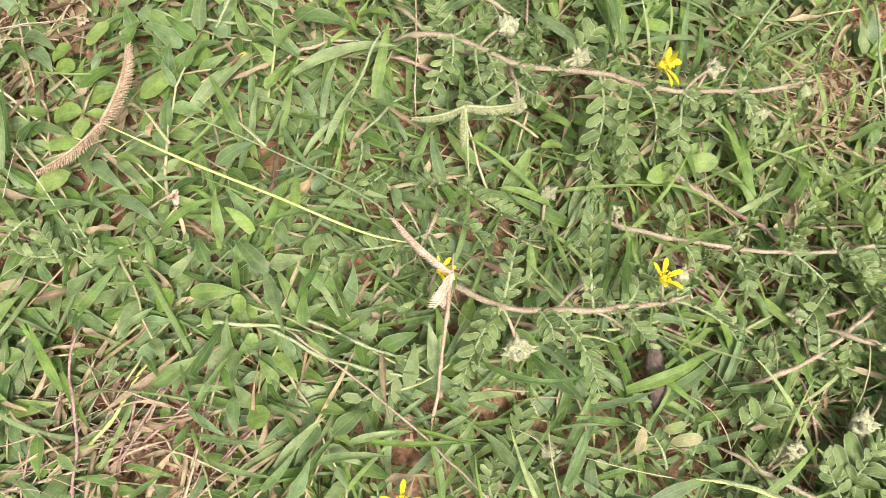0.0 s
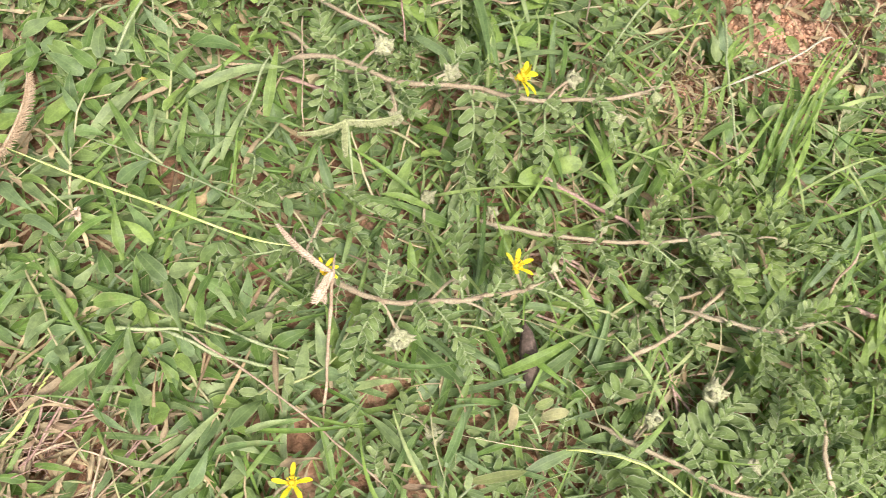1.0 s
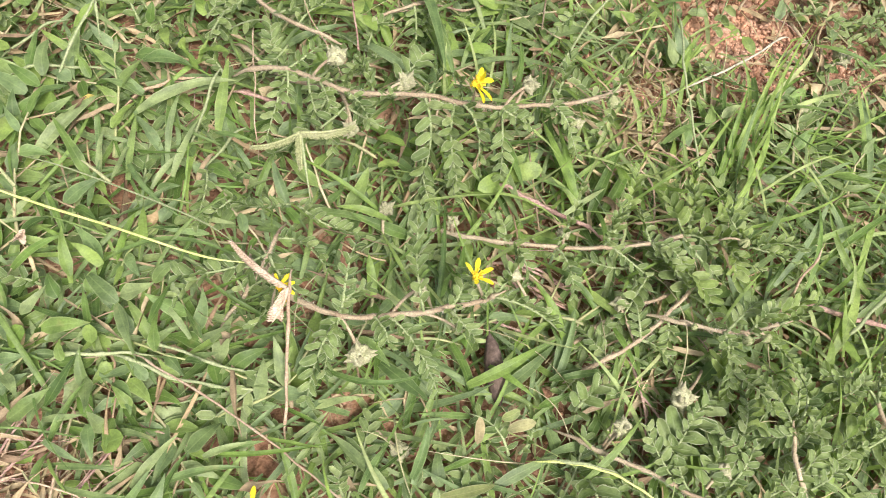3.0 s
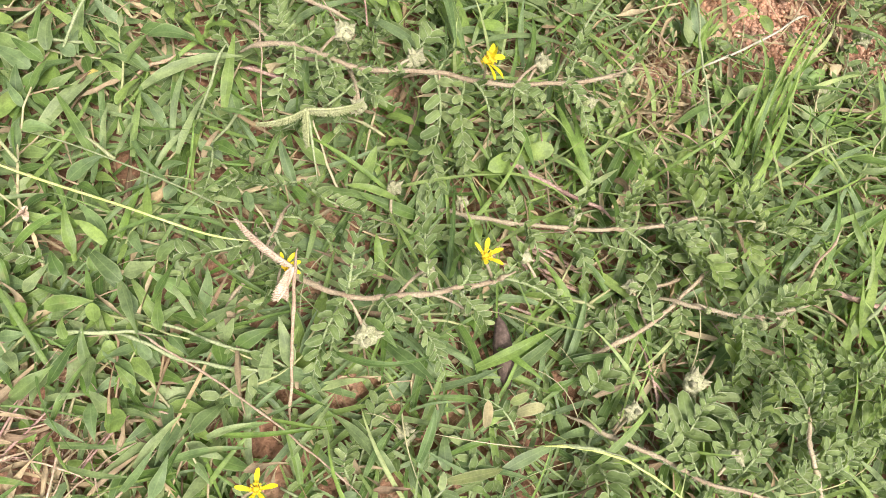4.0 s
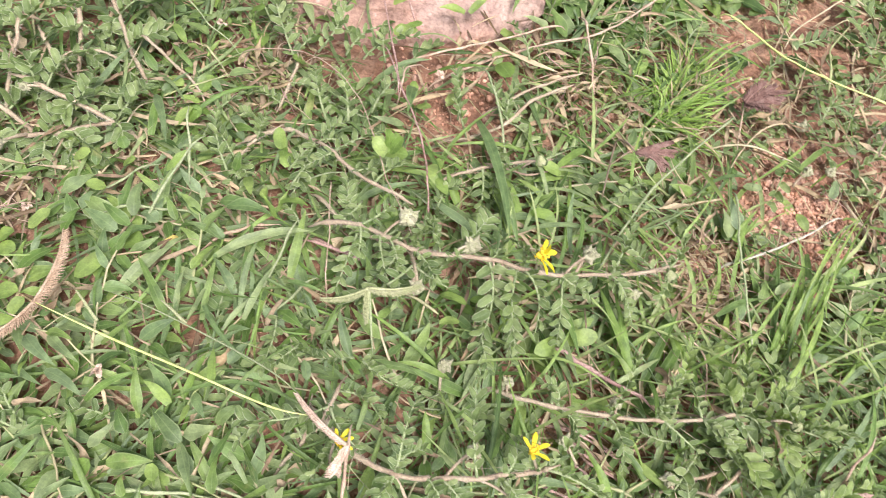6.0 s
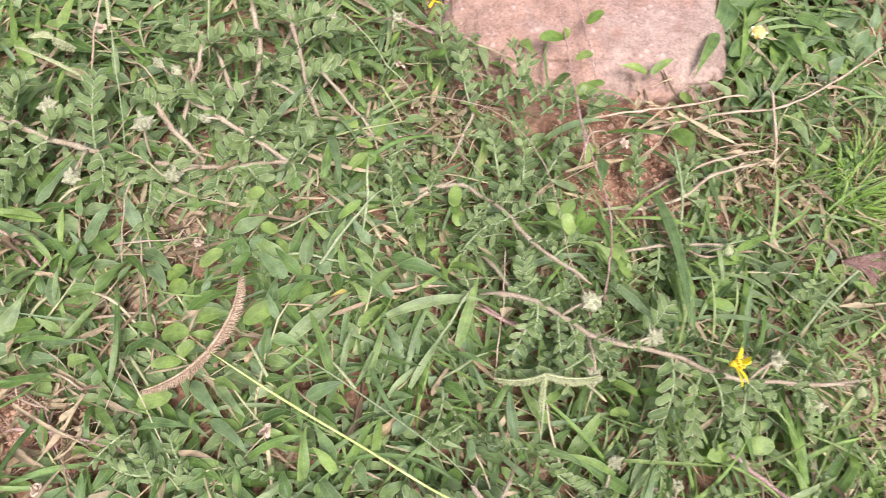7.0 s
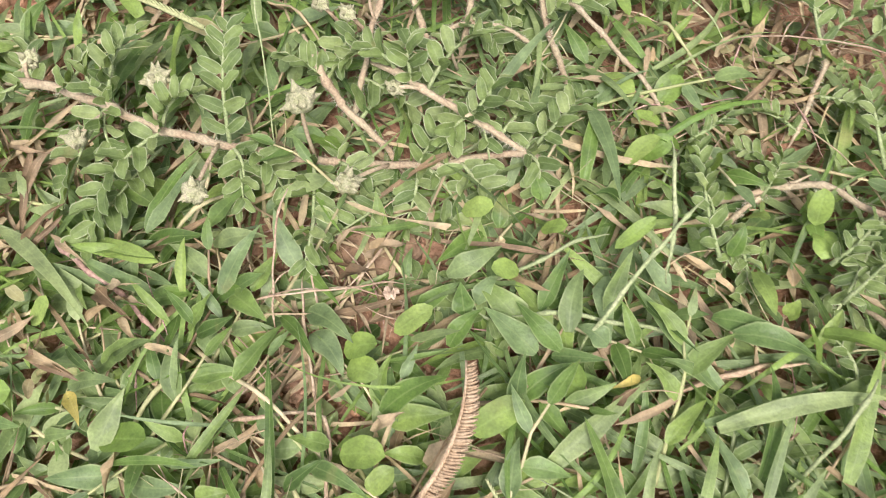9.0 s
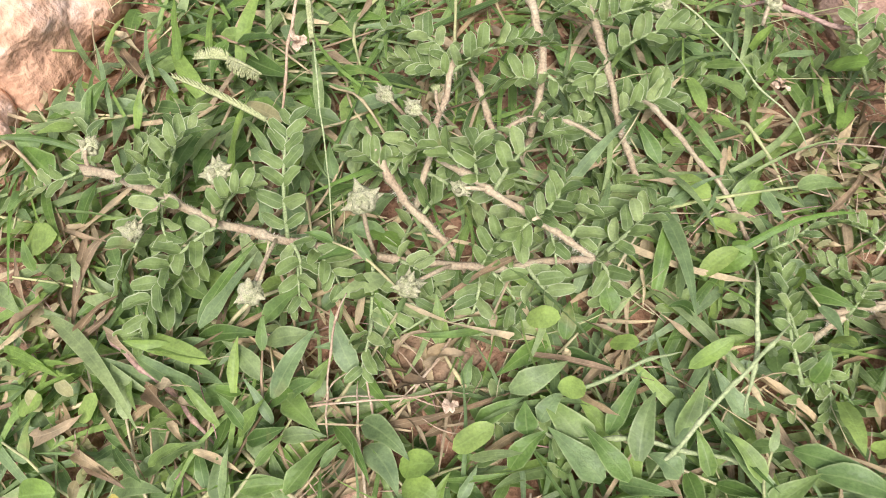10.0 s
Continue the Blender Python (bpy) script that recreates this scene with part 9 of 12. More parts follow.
leaf(p, "G", (78.3, 170.9, -16.7), (65.7, 206.2, -10.3), 4.4, 3.7, -0.1, -11)
leaf(p, "G", (81.4, 175.2, -17.0), (75.3, 205.1, -12.5), 5.2, 2.6, -1.2, 1)
p = herb(47, 194)
leaf(p, "O", (47.3, 194.3, -11.3), (40.5, 200.0, -7.0), 5.2, 0.4, 0.5, 1)
p = grass_plant(99, 166)
leaf(p, "G", (99.2, 166.4, -19.1), (105.6, 208.9, -16.2), 3.8, 2.6, -1.0, 1)
p = grass_plant(125, 116)
leaf(p, "B", (124.6, 112.7, -22.1), (112.1, 159.8, -16.3), 3.1, 4.8, -0.4, -8)
leaf(p, "B", (127.3, 120.1, -22.3), (147.0, 144.9, -20.2), 6.1, 2.1, 1.3, -3)
leaf(p, "B", (124.6, 115.0, -24.0), (120.6, 130.9, -17.5), 2.9, 1.3, 0.7, -4)
p = grass_plant(110, 122)
leaf(p, "B", (109.6, 122.4, -25.1), (88.8, 152.9, -17.4), 4.5, 3.3, 0.1, -10)
p = grass_plant(170, 128)
leaf(p, "B", (172.5, 135.2, -28.0), (135.6, 137.6, -19.1), 3.1, 1.3, 1.7, 0)
leaf(p, "G", (163.4, 123.5, -27.5), (179.4, 150.5, -22.8), 6.1, 1.9, 1.3, 2)
leaf(p, "G", (161.2, 125.8, -26.6), (169.7, 145.7, -23.2), 4.5, 1.4, -0.5, 6)
leaf(p, "B", (183.9, 128.6, -24.1), (197.4, 176.1, -19.7), 3.8, 2.4, -0.1, 7)
p = grass_plant(191, 107)
leaf(p, "B", (194.5, 113.2, -30.7), (216.5, 126.9, -26.8), 4.0, 1.9, -1.0, -8)
leaf(p, "B", (187.7, 99.9, -28.6), (201.8, 127.7, -27.0), 2.6, 2.5, 0.7, -11)
p = grass_plant(232, 127)
leaf(p, "B", (231.7, 127.2, -33.9), (239.3, 90.9, -27.4), 3.5, 3.8, -1.4, -9)
p = grass_plant(255, 127)
leaf(p, "B", (255.3, 126.8, -35.2), (267.2, 177.3, -32.9), 3.5, 1.9, -0.3, 3)
p = grass_plant(244, 93)
leaf(p, "B", (251.1, 94.3, -35.8), (270.9, 113.8, -33.7), 4.4, 2.5, -0.9, 5)
leaf(p, "B", (236.5, 91.4, -32.9), (248.3, 106.2, -30.9), 3.2, 0.7, 0.2, -6)
p = grass_plant(212, 95)
leaf(p, "B", (211.8, 94.6, -31.2), (230.9, 102.9, -28.4), 3.5, 1.2, -0.9, 6)
p = grass_plant(164, 105)
leaf(p, "B", (164.3, 105.2, -26.5), (177.0, 134.4, -22.6), 2.5, 1.2, 0.8, -4)
p = grass_plant(-44, 83)
leaf(p, "W", (-44.3, 82.7, -3.8), (-56.2, 95.8, -0.1), 6.7, 1.3, 0.3, 0)
leaf(p, "W", (-33.0, 89.4, -4.8), (-24.8, 95.7, 0.7), 5.6, 1.1, 0.5, -6)
leaf(p, "W", (-44.8, 82.7, -4.4), (-39.0, 60.8, 0.1), 5.3, 1.2, 0.9, -10)
leaf(p, "W", (-53.9, 76.3, -6.4), (-53.5, 88.3, 0.3), 4.1, 0.8, -0.1, 13)
p = grass_plant(-68, 78)
leaf(p, "W", (-67.6, 75.4, -3.8), (-51.9, 74.8, 1.0), 6.9, 0.6, 0.3, 7)
leaf(p, "B", (-80.4, 84.1, -6.0), (-82.9, 93.3, -1.6), 3.8, 0.9, -0.5, 12)
leaf(p, "W", (-63.7, 86.2, -5.4), (-67.6, 94.8, -3.1), 5.9, 0.5, 0.3, 4)
leaf(p, "W", (-61.0, 64.8, -5.9), (-62.8, 70.8, -2.1), 4.0, 0.4, 0.2, 4)
p = herb(-52, 70)
leaf(p, "O", (-52.1, 69.8, -5.3), (-51.4, 74.7, -0.3), 5.1, 0.4, 0.2, 0)
p = grass_plant(-33, 61)
leaf(p, "W", (-32.1, 65.8, -5.6), (-32.3, 78.8, -1.2), 4.8, 1.1, 0.2, 8)
leaf(p, "W", (-34.6, 56.7, -6.4), (-39.7, 63.0, -2.1), 5.0, 0.4, -0.0, -13)
p = grass_plant(-57, 51)
leaf(p, "W", (-53.7, 58.3, -5.9), (-50.3, 45.5, -0.8), 5.7, 1.2, 0.4, 9)
leaf(p, "W", (-51.9, 43.5, -5.6), (-50.0, 31.9, -2.6), 5.1, 0.4, 0.0, 0)
leaf(p, "W", (-65.3, 50.6, -6.2), (-56.2, 65.9, -0.3), 4.8, 0.7, -0.6, 13)
p = grass_plant(-48, 42)
leaf(p, "W", (-46.8, 41.1, -6.4), (-51.3, 46.1, 0.3), 5.6, 0.9, -0.2, 9)
leaf(p, "B", (-63.2, 39.0, -6.7), (-53.3, 56.7, -0.0), 3.4, 1.6, -0.2, 4)
leaf(p, "W", (-39.3, 47.8, -6.4), (-44.0, 53.8, -1.2), 4.4, 0.4, -0.2, -13)
leaf(p, "B", (-44.2, 41.0, -7.0), (-30.6, 37.5, -1.4), 2.8, 1.1, 0.1, 6)
p = herb(-47, 36)
leaf(p, "O", (-47.2, 36.4, -4.6), (-39.8, 37.8, 0.2), 8.0, 0.6, -0.1, -5)
p = grass_plant(-69, 44)
leaf(p, "B", (-66.0, 46.4, -7.2), (-52.4, 45.2, -0.0), 2.8, 1.3, -0.2, 2)
leaf(p, "B", (-64.9, 39.6, -5.9), (-52.4, 30.9, -1.6), 3.0, 1.3, -0.1, 5)
leaf(p, "W", (-76.4, 47.2, -7.1), (-63.2, 55.6, -1.9), 6.7, 0.6, -0.4, 9)
p = grass_plant(-59, 25)
leaf(p, "B", (-58.6, 25.1, -6.8), (-37.5, 19.7, -0.3), 2.4, 0.9, -1.0, -13)
p = grass_plant(-24, 27)
leaf(p, "W", (-21.2, 32.7, -5.6), (-11.8, 42.8, -3.5), 6.8, 1.2, -0.6, -1)
leaf(p, "B", (-28.7, 23.9, -7.1), (-3.4, 26.9, -2.4), 3.2, 1.6, 0.8, 0)
leaf(p, "G", (-16.4, 31.4, -5.7), (23.8, 31.0, -2.1), 2.1, 2.7, -1.9, 8)
leaf(p, "B", (-29.2, 19.1, -5.6), (-20.5, 32.2, -1.0), 3.0, 1.4, 0.2, 9)
p = grass_plant(-37, 18)
leaf(p, "B", (-38.0, 22.8, -5.8), (-23.6, 37.5, -3.2), 3.6, 1.5, 0.4, 9)
leaf(p, "B", (-41.6, 16.6, -6.9), (-31.4, 27.2, -0.1), 3.2, 1.2, -0.8, 10)
leaf(p, "W", (-32.8, 13.7, -5.8), (-26.5, 25.9, -0.8), 4.7, 1.5, -0.4, -12)
p = grass_plant(11, 15)
leaf(p, "B", (11.4, 14.5, -8.0), (6.4, 33.7, -1.6), 3.2, 1.1, -0.8, -3)
p = grass_plant(48, 19)
leaf(p, "B", (39.6, 15.7, -9.1), (21.2, 34.9, -4.6), 6.1, 1.0, -0.8, -13)
leaf(p, "B", (49.7, 28.1, -12.9), (58.2, 46.8, -6.8), 3.7, 1.3, -0.4, 6)
leaf(p, "Q", (55.7, 11.9, -11.4), (75.5, 15.0, -10.1), 4.4, 1.1, -0.7, 12)
p = grass_plant(15, 44)
leaf(p, "B", (14.5, 44.1, -8.5), (22.0, 57.0, -6.0), 4.0, 1.4, 0.3, -7)
leaf(p, "B", (16.3, 44.0, -9.1), (33.9, 46.0, -4.1), 3.4, 1.1, -0.1, -2)
p = grass_plant(41, 57)
leaf(p, "B", (41.0, 57.3, -9.2), (56.4, 42.5, -7.7), 6.6, 0.7, -0.1, 7)
p = grass_plant(66, 65)
leaf(p, "B", (65.9, 64.6, -15.1), (72.8, 37.9, -9.9), 4.2, 2.2, 1.0, 5)
p = grass_plant(59, 18)
leaf(p, "W", (57.5, 15.5, -13.2), (57.5, 28.6, -10.2), 5.4, 1.1, 0.5, 11)
leaf(p, "B", (59.5, 21.0, -14.4), (74.7, 25.1, -11.1), 2.6, 1.4, -0.1, 4)
p = dead_plant(-5, 19)
leaf(p, "D", (-5.3, 19.3, -5.5), (8.6, 21.4, -2.5), 3.5, 1.1, 0.6, 5)
p = dead_plant(-7, 59)
leaf(p, "X", (-7.1, 59.1, -7.3), (-4.0, 35.0, -1.7), 2.9, 1.5, -0.8, -4)
p = dead_plant(11, 44)
leaf(p, "X", (11.3, 44.2, -8.2), (10.7, 57.6, -5.4), 2.6, 0.7, 0.2, 7)
p = dead_plant(23, 22)
leaf(p, "D", (23.0, 22.4, -10.1), (39.5, 7.3, -7.2), 4.1, 1.0, 0.1, 9)
p = grass_plant(76, 42)
leaf(p, "B", (76.4, 42.4, -13.7), (103.8, 61.8, -13.0), 5.3, 1.9, -1.4, 2)
p = grass_plant(137, 57)
leaf(p, "G", (135.2, 64.1, -19.1), (117.2, 81.4, -13.6), 5.0, 1.4, -0.9, -5)
leaf(p, "B", (139.4, 50.9, -25.2), (135.5, 60.8, -18.4), 3.1, 0.4, -0.4, -2)
p = grass_plant(104, 45)
leaf(p, "B", (100.8, 45.7, -18.4), (112.7, 73.8, -13.6), 3.3, 1.2, -1.5, 1)
leaf(p, "W", (99.7, 48.4, -16.1), (123.8, 49.2, -13.4), 4.0, 2.4, 0.8, -4)
leaf(p, "W", (94.4, 39.4, -15.5), (106.0, 43.0, -10.7), 3.1, 1.2, -0.5, -9)
leaf(p, "B", (113.5, 37.3, -21.4), (127.9, 54.8, -17.9), 3.7, 0.7, -1.0, 2)
leaf(p, "B", (112.9, 53.9, -21.4), (119.1, 66.4, -18.9), 2.9, 1.2, -0.0, 8)
p = grass_plant(111, 26)
leaf(p, "B", (110.8, 25.6, -21.6), (119.6, 38.5, -16.5), 4.3, 1.0, 0.7, 3)
leaf(p, "W", (110.4, 25.8, -20.6), (92.1, 22.0, -14.5), 3.6, 1.3, -0.6, -2)
p = grass_plant(76, 14)
leaf(p, "B", (75.7, 14.0, -13.3), (99.3, 21.3, -11.7), 4.9, 1.5, 0.8, -7)
p = grass_plant(214, 50)
leaf(p, "G", (213.5, 48.6, -30.4), (235.9, 86.0, -28.3), 6.4, 2.2, 1.4, -12)
leaf(p, "G", (225.5, 46.0, -30.6), (219.8, 57.4, -26.3), 6.6, 0.9, -0.4, 4)
leaf(p, "B", (208.3, 49.8, -31.4), (202.0, 64.8, -24.3), 2.7, 1.3, -0.7, 6)
leaf(p, "B", (211.5, 63.6, -32.3), (230.1, 66.3, -27.3), 3.0, 1.1, -0.3, 9)
leaf(p, "B", (211.7, 41.3, -30.8), (221.6, 34.4, -28.8), 2.4, 1.0, -0.2, 4)
p = grass_plant(236, 77)
leaf(p, "B", (236.2, 76.8, -31.1), (258.0, 61.3, -29.1), 5.9, 1.0, 0.1, -11)
p = grass_plant(238, 44)
leaf(p, "B", (238.4, 44.4, -35.0), (252.0, 37.6, -31.8), 2.8, 1.2, 0.6, 3)
p = grass_plant(198, 24)
leaf(p, "G", (191.4, 20.2, -28.5), (208.8, 35.8, -25.4), 4.9, 0.8, 0.0, 0)
leaf(p, "B", (205.2, 27.7, -29.8), (223.4, 28.6, -26.9), 3.0, 1.1, -0.6, -6)
p = grass_plant(214, 0)
leaf(p, "B", (214.5, 0.4, -32.3), (228.3, 9.8, -29.6), 3.5, 1.0, -0.7, 4)
p = grass_plant(-173, 128)
leaf(p, "W", (-175.5, 129.1, -5.9), (-171.3, 143.3, -1.8), 7.0, 0.7, -0.3, -11)
leaf(p, "B", (-170.1, 126.9, -5.5), (-149.0, 128.7, -0.6), 2.6, 1.1, 0.9, -5)
p = herb(-175, 132)
leaf(p, "O", (-175.3, 132.0, -6.7), (-162.9, 133.1, -1.8), 8.8, 0.5, -0.2, 12)
p = grass_plant(-136, 126)
leaf(p, "B", (-132.2, 123.1, -6.0), (-140.8, 155.7, -1.8), 3.0, 1.2, -0.5, -8)
leaf(p, "B", (-145.4, 130.1, -5.7), (-127.5, 111.9, -2.6), 2.3, 2.0, -0.1, -11)
leaf(p, "W", (-138.4, 115.8, -6.7), (-134.6, 125.1, -2.9), 4.3, 1.0, -0.2, 5)
leaf(p, "W", (-126.6, 133.9, -6.1), (-111.1, 128.6, -1.8), 4.7, 1.0, 0.6, -12)
p = grass_plant(-151, 126)
leaf(p, "B", (-153.5, 130.4, -6.4), (-144.3, 147.5, -2.6), 3.1, 0.9, -0.4, -6)
leaf(p, "W", (-149.4, 122.6, -6.8), (-142.5, 124.8, -3.1), 6.1, 0.7, 0.0, -4)
p = grass_plant(-118, 143)
leaf(p, "W", (-112.8, 147.6, -5.7), (-99.4, 159.0, -1.7), 7.4, 1.2, 0.6, 1)
leaf(p, "W", (-122.8, 138.7, -5.7), (-131.4, 139.1, -2.2), 5.4, 0.6, 0.1, 3)
p = herb(-93, 146)
leaf(p, "O", (-92.7, 146.4, -6.9), (-81.5, 154.8, -3.1), 7.9, 0.8, -0.1, -10)
p = herb(-114, 132)
leaf(p, "O", (-120.1, 136.9, -6.0), (-109.6, 137.9, -1.5), 8.1, 0.7, 0.4, -5)
leaf(p, "O", (-112.2, 130.1, -6.3), (-107.5, 135.6, -2.8), 5.8, 0.4, 0.1, 2)
leaf(p, "O", (-110.4, 128.9, -6.9), (-120.0, 124.8, -2.6), 5.1, 0.5, -0.1, 6)
p = grass_plant(-100, 126)
leaf(p, "W", (-94.9, 129.1, -7.0), (-77.2, 120.7, -0.6), 7.3, 0.7, -0.8, 7)
leaf(p, "W", (-104.8, 122.1, -6.5), (-90.5, 109.1, -2.0), 6.1, 1.9, -0.9, -11)
p = grass_plant(-170, 111)
leaf(p, "W", (-169.9, 111.1, -6.6), (-150.0, 116.9, -0.5), 4.2, 1.6, -0.5, 4)
p = herb(-122, 111)
leaf(p, "O", (-122.1, 111.0, -6.4), (-108.8, 114.1, 0.7), 7.0, 0.5, -0.1, -9)
p = grass_plant(-118, 105)
leaf(p, "W", (-118.3, 104.7, -6.3), (-101.1, 104.8, -2.1), 4.6, 0.9, 0.3, 0)
p = dead_plant(-103, 96)
leaf(p, "D", (-102.9, 95.9, -5.8), (-88.6, 94.7, -0.4), 4.0, 1.4, 0.5, 3)
p = dead_plant(-93, 130)
leaf(p, "D", (-98.3, 128.1, -6.9), (-92.9, 135.5, -2.3), 5.0, 0.9, -0.3, 0)
leaf(p, "D", (-87.8, 131.5, -6.6), (-84.6, 136.2, -1.7), 3.7, 0.4, 0.1, -10)
p = dead_plant(-113, 143)
leaf(p, "D", (-113.5, 143.0, -5.9), (-108.7, 147.6, 0.5), 6.0, 0.8, -0.1, 7)
p = grass_plant(-74, 102)
leaf(p, "W", (-68.4, 105.1, -5.4), (-77.6, 108.8, -3.3), 4.3, 1.0, 0.4, -3)
leaf(p, "B", (-79.6, 98.1, -7.2), (-62.2, 106.3, -0.2), 3.6, 1.8, 1.0, -10)
p = grass_plant(-15, 107)
leaf(p, "W", (-15.2, 106.8, -6.0), (-32.2, 107.7, -1.5), 2.8, 1.4, 0.4, -1)
p = dead_plant(-163, 105)
leaf(p, "X", (-163.0, 105.3, -6.4), (-133.8, 94.5, -3.0), 2.6, 1.6, -1.0, -2)
p = herb(25, 174)
leaf(p, "O", (25.4, 173.7, -10.8), (26.9, 182.3, -5.3), 6.2, 1.0, -0.1, -6)
p = grass_plant(104, 213)
leaf(p, "W", (103.6, 213.1, -20.2), (118.6, 201.5, -17.3), 5.5, 1.4, -0.1, 3)
p = grass_plant(105, 187)
leaf(p, "B", (105.0, 186.5, -21.0), (120.4, 174.4, -18.4), 2.2, 1.2, -0.4, -13)
p = grass_plant(119, 157)
leaf(p, "B", (118.5, 156.5, -23.1), (135.2, 180.2, -18.9), 3.5, 2.6, 0.5, -7)
p = grass_plant(123, 134)
leaf(p, "B", (123.3, 134.2, -22.1), (121.1, 153.7, -17.3), 3.4, 1.3, 0.2, 0)
p = grass_plant(107, 359)
leaf(p, "W", (106.7, 359.0, -15.8), (97.5, 325.0, -10.8), 14.9, 3.3, 1.0, -5)
p = grass_plant(137, 346)
leaf(p, "W", (137.1, 345.6, -20.9), (129.3, 356.2, -16.1), 12.0, 0.8, 0.2, -9)
p = grass_plant(166, 350)
leaf(p, "W", (165.2, 357.2, -23.4), (178.8, 370.8, -20.9), 15.8, 1.9, -0.9, 0)
leaf(p, "W", (167.6, 342.4, -23.3), (152.4, 353.4, -16.3), 12.1, 1.0, 0.1, -12)
p = grass_plant(188, 351)
leaf(p, "W", (187.6, 351.3, -25.6), (164.9, 345.3, -19.6), 17.3, 1.1, 1.2, 8)
p = grass_plant(111, 307)
leaf(p, "W", (115.8, 307.1, -18.5), (125.9, 326.6, -17.0), 13.1, 1.0, -0.1, -13)
leaf(p, "W", (103.2, 317.8, -17.5), (96.9, 341.8, -11.8), 8.9, 1.0, -0.8, 13)
leaf(p, "W", (113.1, 295.9, -18.7), (110.6, 311.2, -14.7), 10.8, 0.8, -0.4, -12)
p = grass_plant(140, 305)
leaf(p, "W", (140.3, 305.3, -22.7), (133.6, 320.9, -17.6), 10.1, 0.7, 0.9, 6)
p = grass_plant(153, 319)
leaf(p, "W", (153.0, 318.5, -23.2), (163.9, 331.9, -19.5), 10.6, 1.7, 0.6, 7)
p = grass_plant(184, 327)
leaf(p, "W", (184.0, 326.6, -25.9), (169.9, 333.2, -19.7), 10.7, 0.8, -0.6, -6)
p = herb(23, 298)
leaf(p, "O", (20.2, 298.7, 3.8), (8.5, 291.6, 9.6), 6.2, 0.5, -0.5, 6)
leaf(p, "O", (18.3, 298.1, 3.3), (20.4, 298.2, 9.5), 6.2, 0.4, -0.3, -5)
leaf(p, "O", (30.1, 309.8, 2.7), (36.7, 313.1, 8.6), 5.9, 0.9, 0.3, 6)
leaf(p, "O", (25.4, 287.1, 3.3), (32.5, 288.0, 8.0), 4.9, 0.7, 0.4, 1)
p = herb(34, 276)
leaf(p, "O", (36.1, 276.2, 0.4), (26.2, 264.6, 8.0), 8.5, 1.0, 0.1, -6)
leaf(p, "O", (31.2, 275.4, 1.1), (38.9, 276.6, 4.1), 4.8, 0.3, -0.2, -1)
p = grass_plant(61, 291)
leaf(p, "G", (59.5, 290.9, -3.5), (48.2, 290.1, 2.3), 4.9, 0.5, -0.5, -7)
leaf(p, "G", (62.0, 291.3, -3.4), (71.6, 298.2, 1.5), 4.5, 0.7, 0.6, 0)
p = herb(87, 291)
leaf(p, "O", (87.1, 291.0, -17.8), (77.7, 288.0, -12.8), 7.6, 1.0, 0.3, 2)
p = herb(77, 272)
leaf(p, "O", (77.3, 271.9, -15.5), (81.3, 259.8, -11.3), 9.7, 0.7, -0.1, -5)
p = grass_plant(-96, 109)
leaf(p, "W", (-95.5, 109.1, -7.2), (-79.3, 98.1, -2.6), 5.5, 1.5, 0.7, 8)
p = grass_plant(-104, 73)
leaf(p, "W", (-106.4, 75.3, -6.3), (-96.9, 82.6, -0.4), 5.4, 0.7, -0.5, -13)
leaf(p, "B", (-102.2, 69.9, -6.4), (-89.6, 82.3, 0.7), 4.0, 1.4, -0.5, -13)
p = grass_plant(-85, 59)
leaf(p, "B", (-88.1, 63.5, -5.6), (-77.7, 69.9, 0.4), 3.5, 0.7, -0.4, -8)
leaf(p, "W", (-82.2, 54.9, -6.7), (-70.8, 61.1, -3.0), 6.0, 1.0, 0.1, -6)
p = herb(-78, 71)
leaf(p, "O", (-78.0, 71.0, -6.2), (-72.7, 75.5, -0.1), 7.1, 0.7, -0.3, 11)
p = grass_plant(-103, 48)
leaf(p, "G", (-102.7, 45.0, -5.4), (-115.8, 65.6, -2.1), 3.5, 0.9, 0.2, 5)
leaf(p, "G", (-104.1, 50.5, -5.8), (-91.8, 32.5, -3.0), 3.0, 1.8, -0.0, 10)
p = grass_plant(-80, 19)
leaf(p, "B", (-81.4, 23.3, -6.5), (-65.5, 19.7, -3.3), 2.5, 1.2, 0.3, -11)
leaf(p, "B", (-79.4, 13.9, -6.5), (-68.8, 21.7, -2.9), 2.0, 0.6, -0.0, 1)

p = herb(96, 131)
leaf(p, "O", (96.5, 131.9, -24.6), (111.2, 139.6, -21.2), 4.6, 0.5, -0.1, 12)
leaf(p, "O", (95.1, 130.1, -22.0), (108.9, 132.8, -18.0), 5.8, 1.1, 0.6, -10)
leaf(p, "O", (95.1, 130.4, -22.2), (81.3, 121.5, -13.9), 8.9, 1.2, -0.5, 1)

p = herb(24, 212)
leaf(p, "O", (22.1, 212.7, -9.6), (18.2, 218.5, -3.6), 6.2, 0.7, -0.4, 13)
leaf(p, "O", (24.4, 211.1, -9.5), (29.0, 218.3, -3.7), 6.2, 0.3, 0.3, 9)
leaf(p, "O", (23.7, 211.4, -9.5), (24.6, 198.6, -3.4), 13.0, 0.4, 0.4, -3)
leaf(p, "O", (24.7, 213.7, -11.0), (32.8, 208.6, -6.0), 7.0, 0.8, -0.5, -12)
p = herb(-18, 208)
leaf(p, "O", (-18.8, 208.4, -5.7), (-21.0, 214.4, -0.9), 5.5, 0.3, 0.4, -8)
leaf(p, "O", (-17.6, 206.8, -5.9), (-17.8, 198.8, -3.2), 7.1, 0.7, 0.4, 12)
p = herb(45, 203)
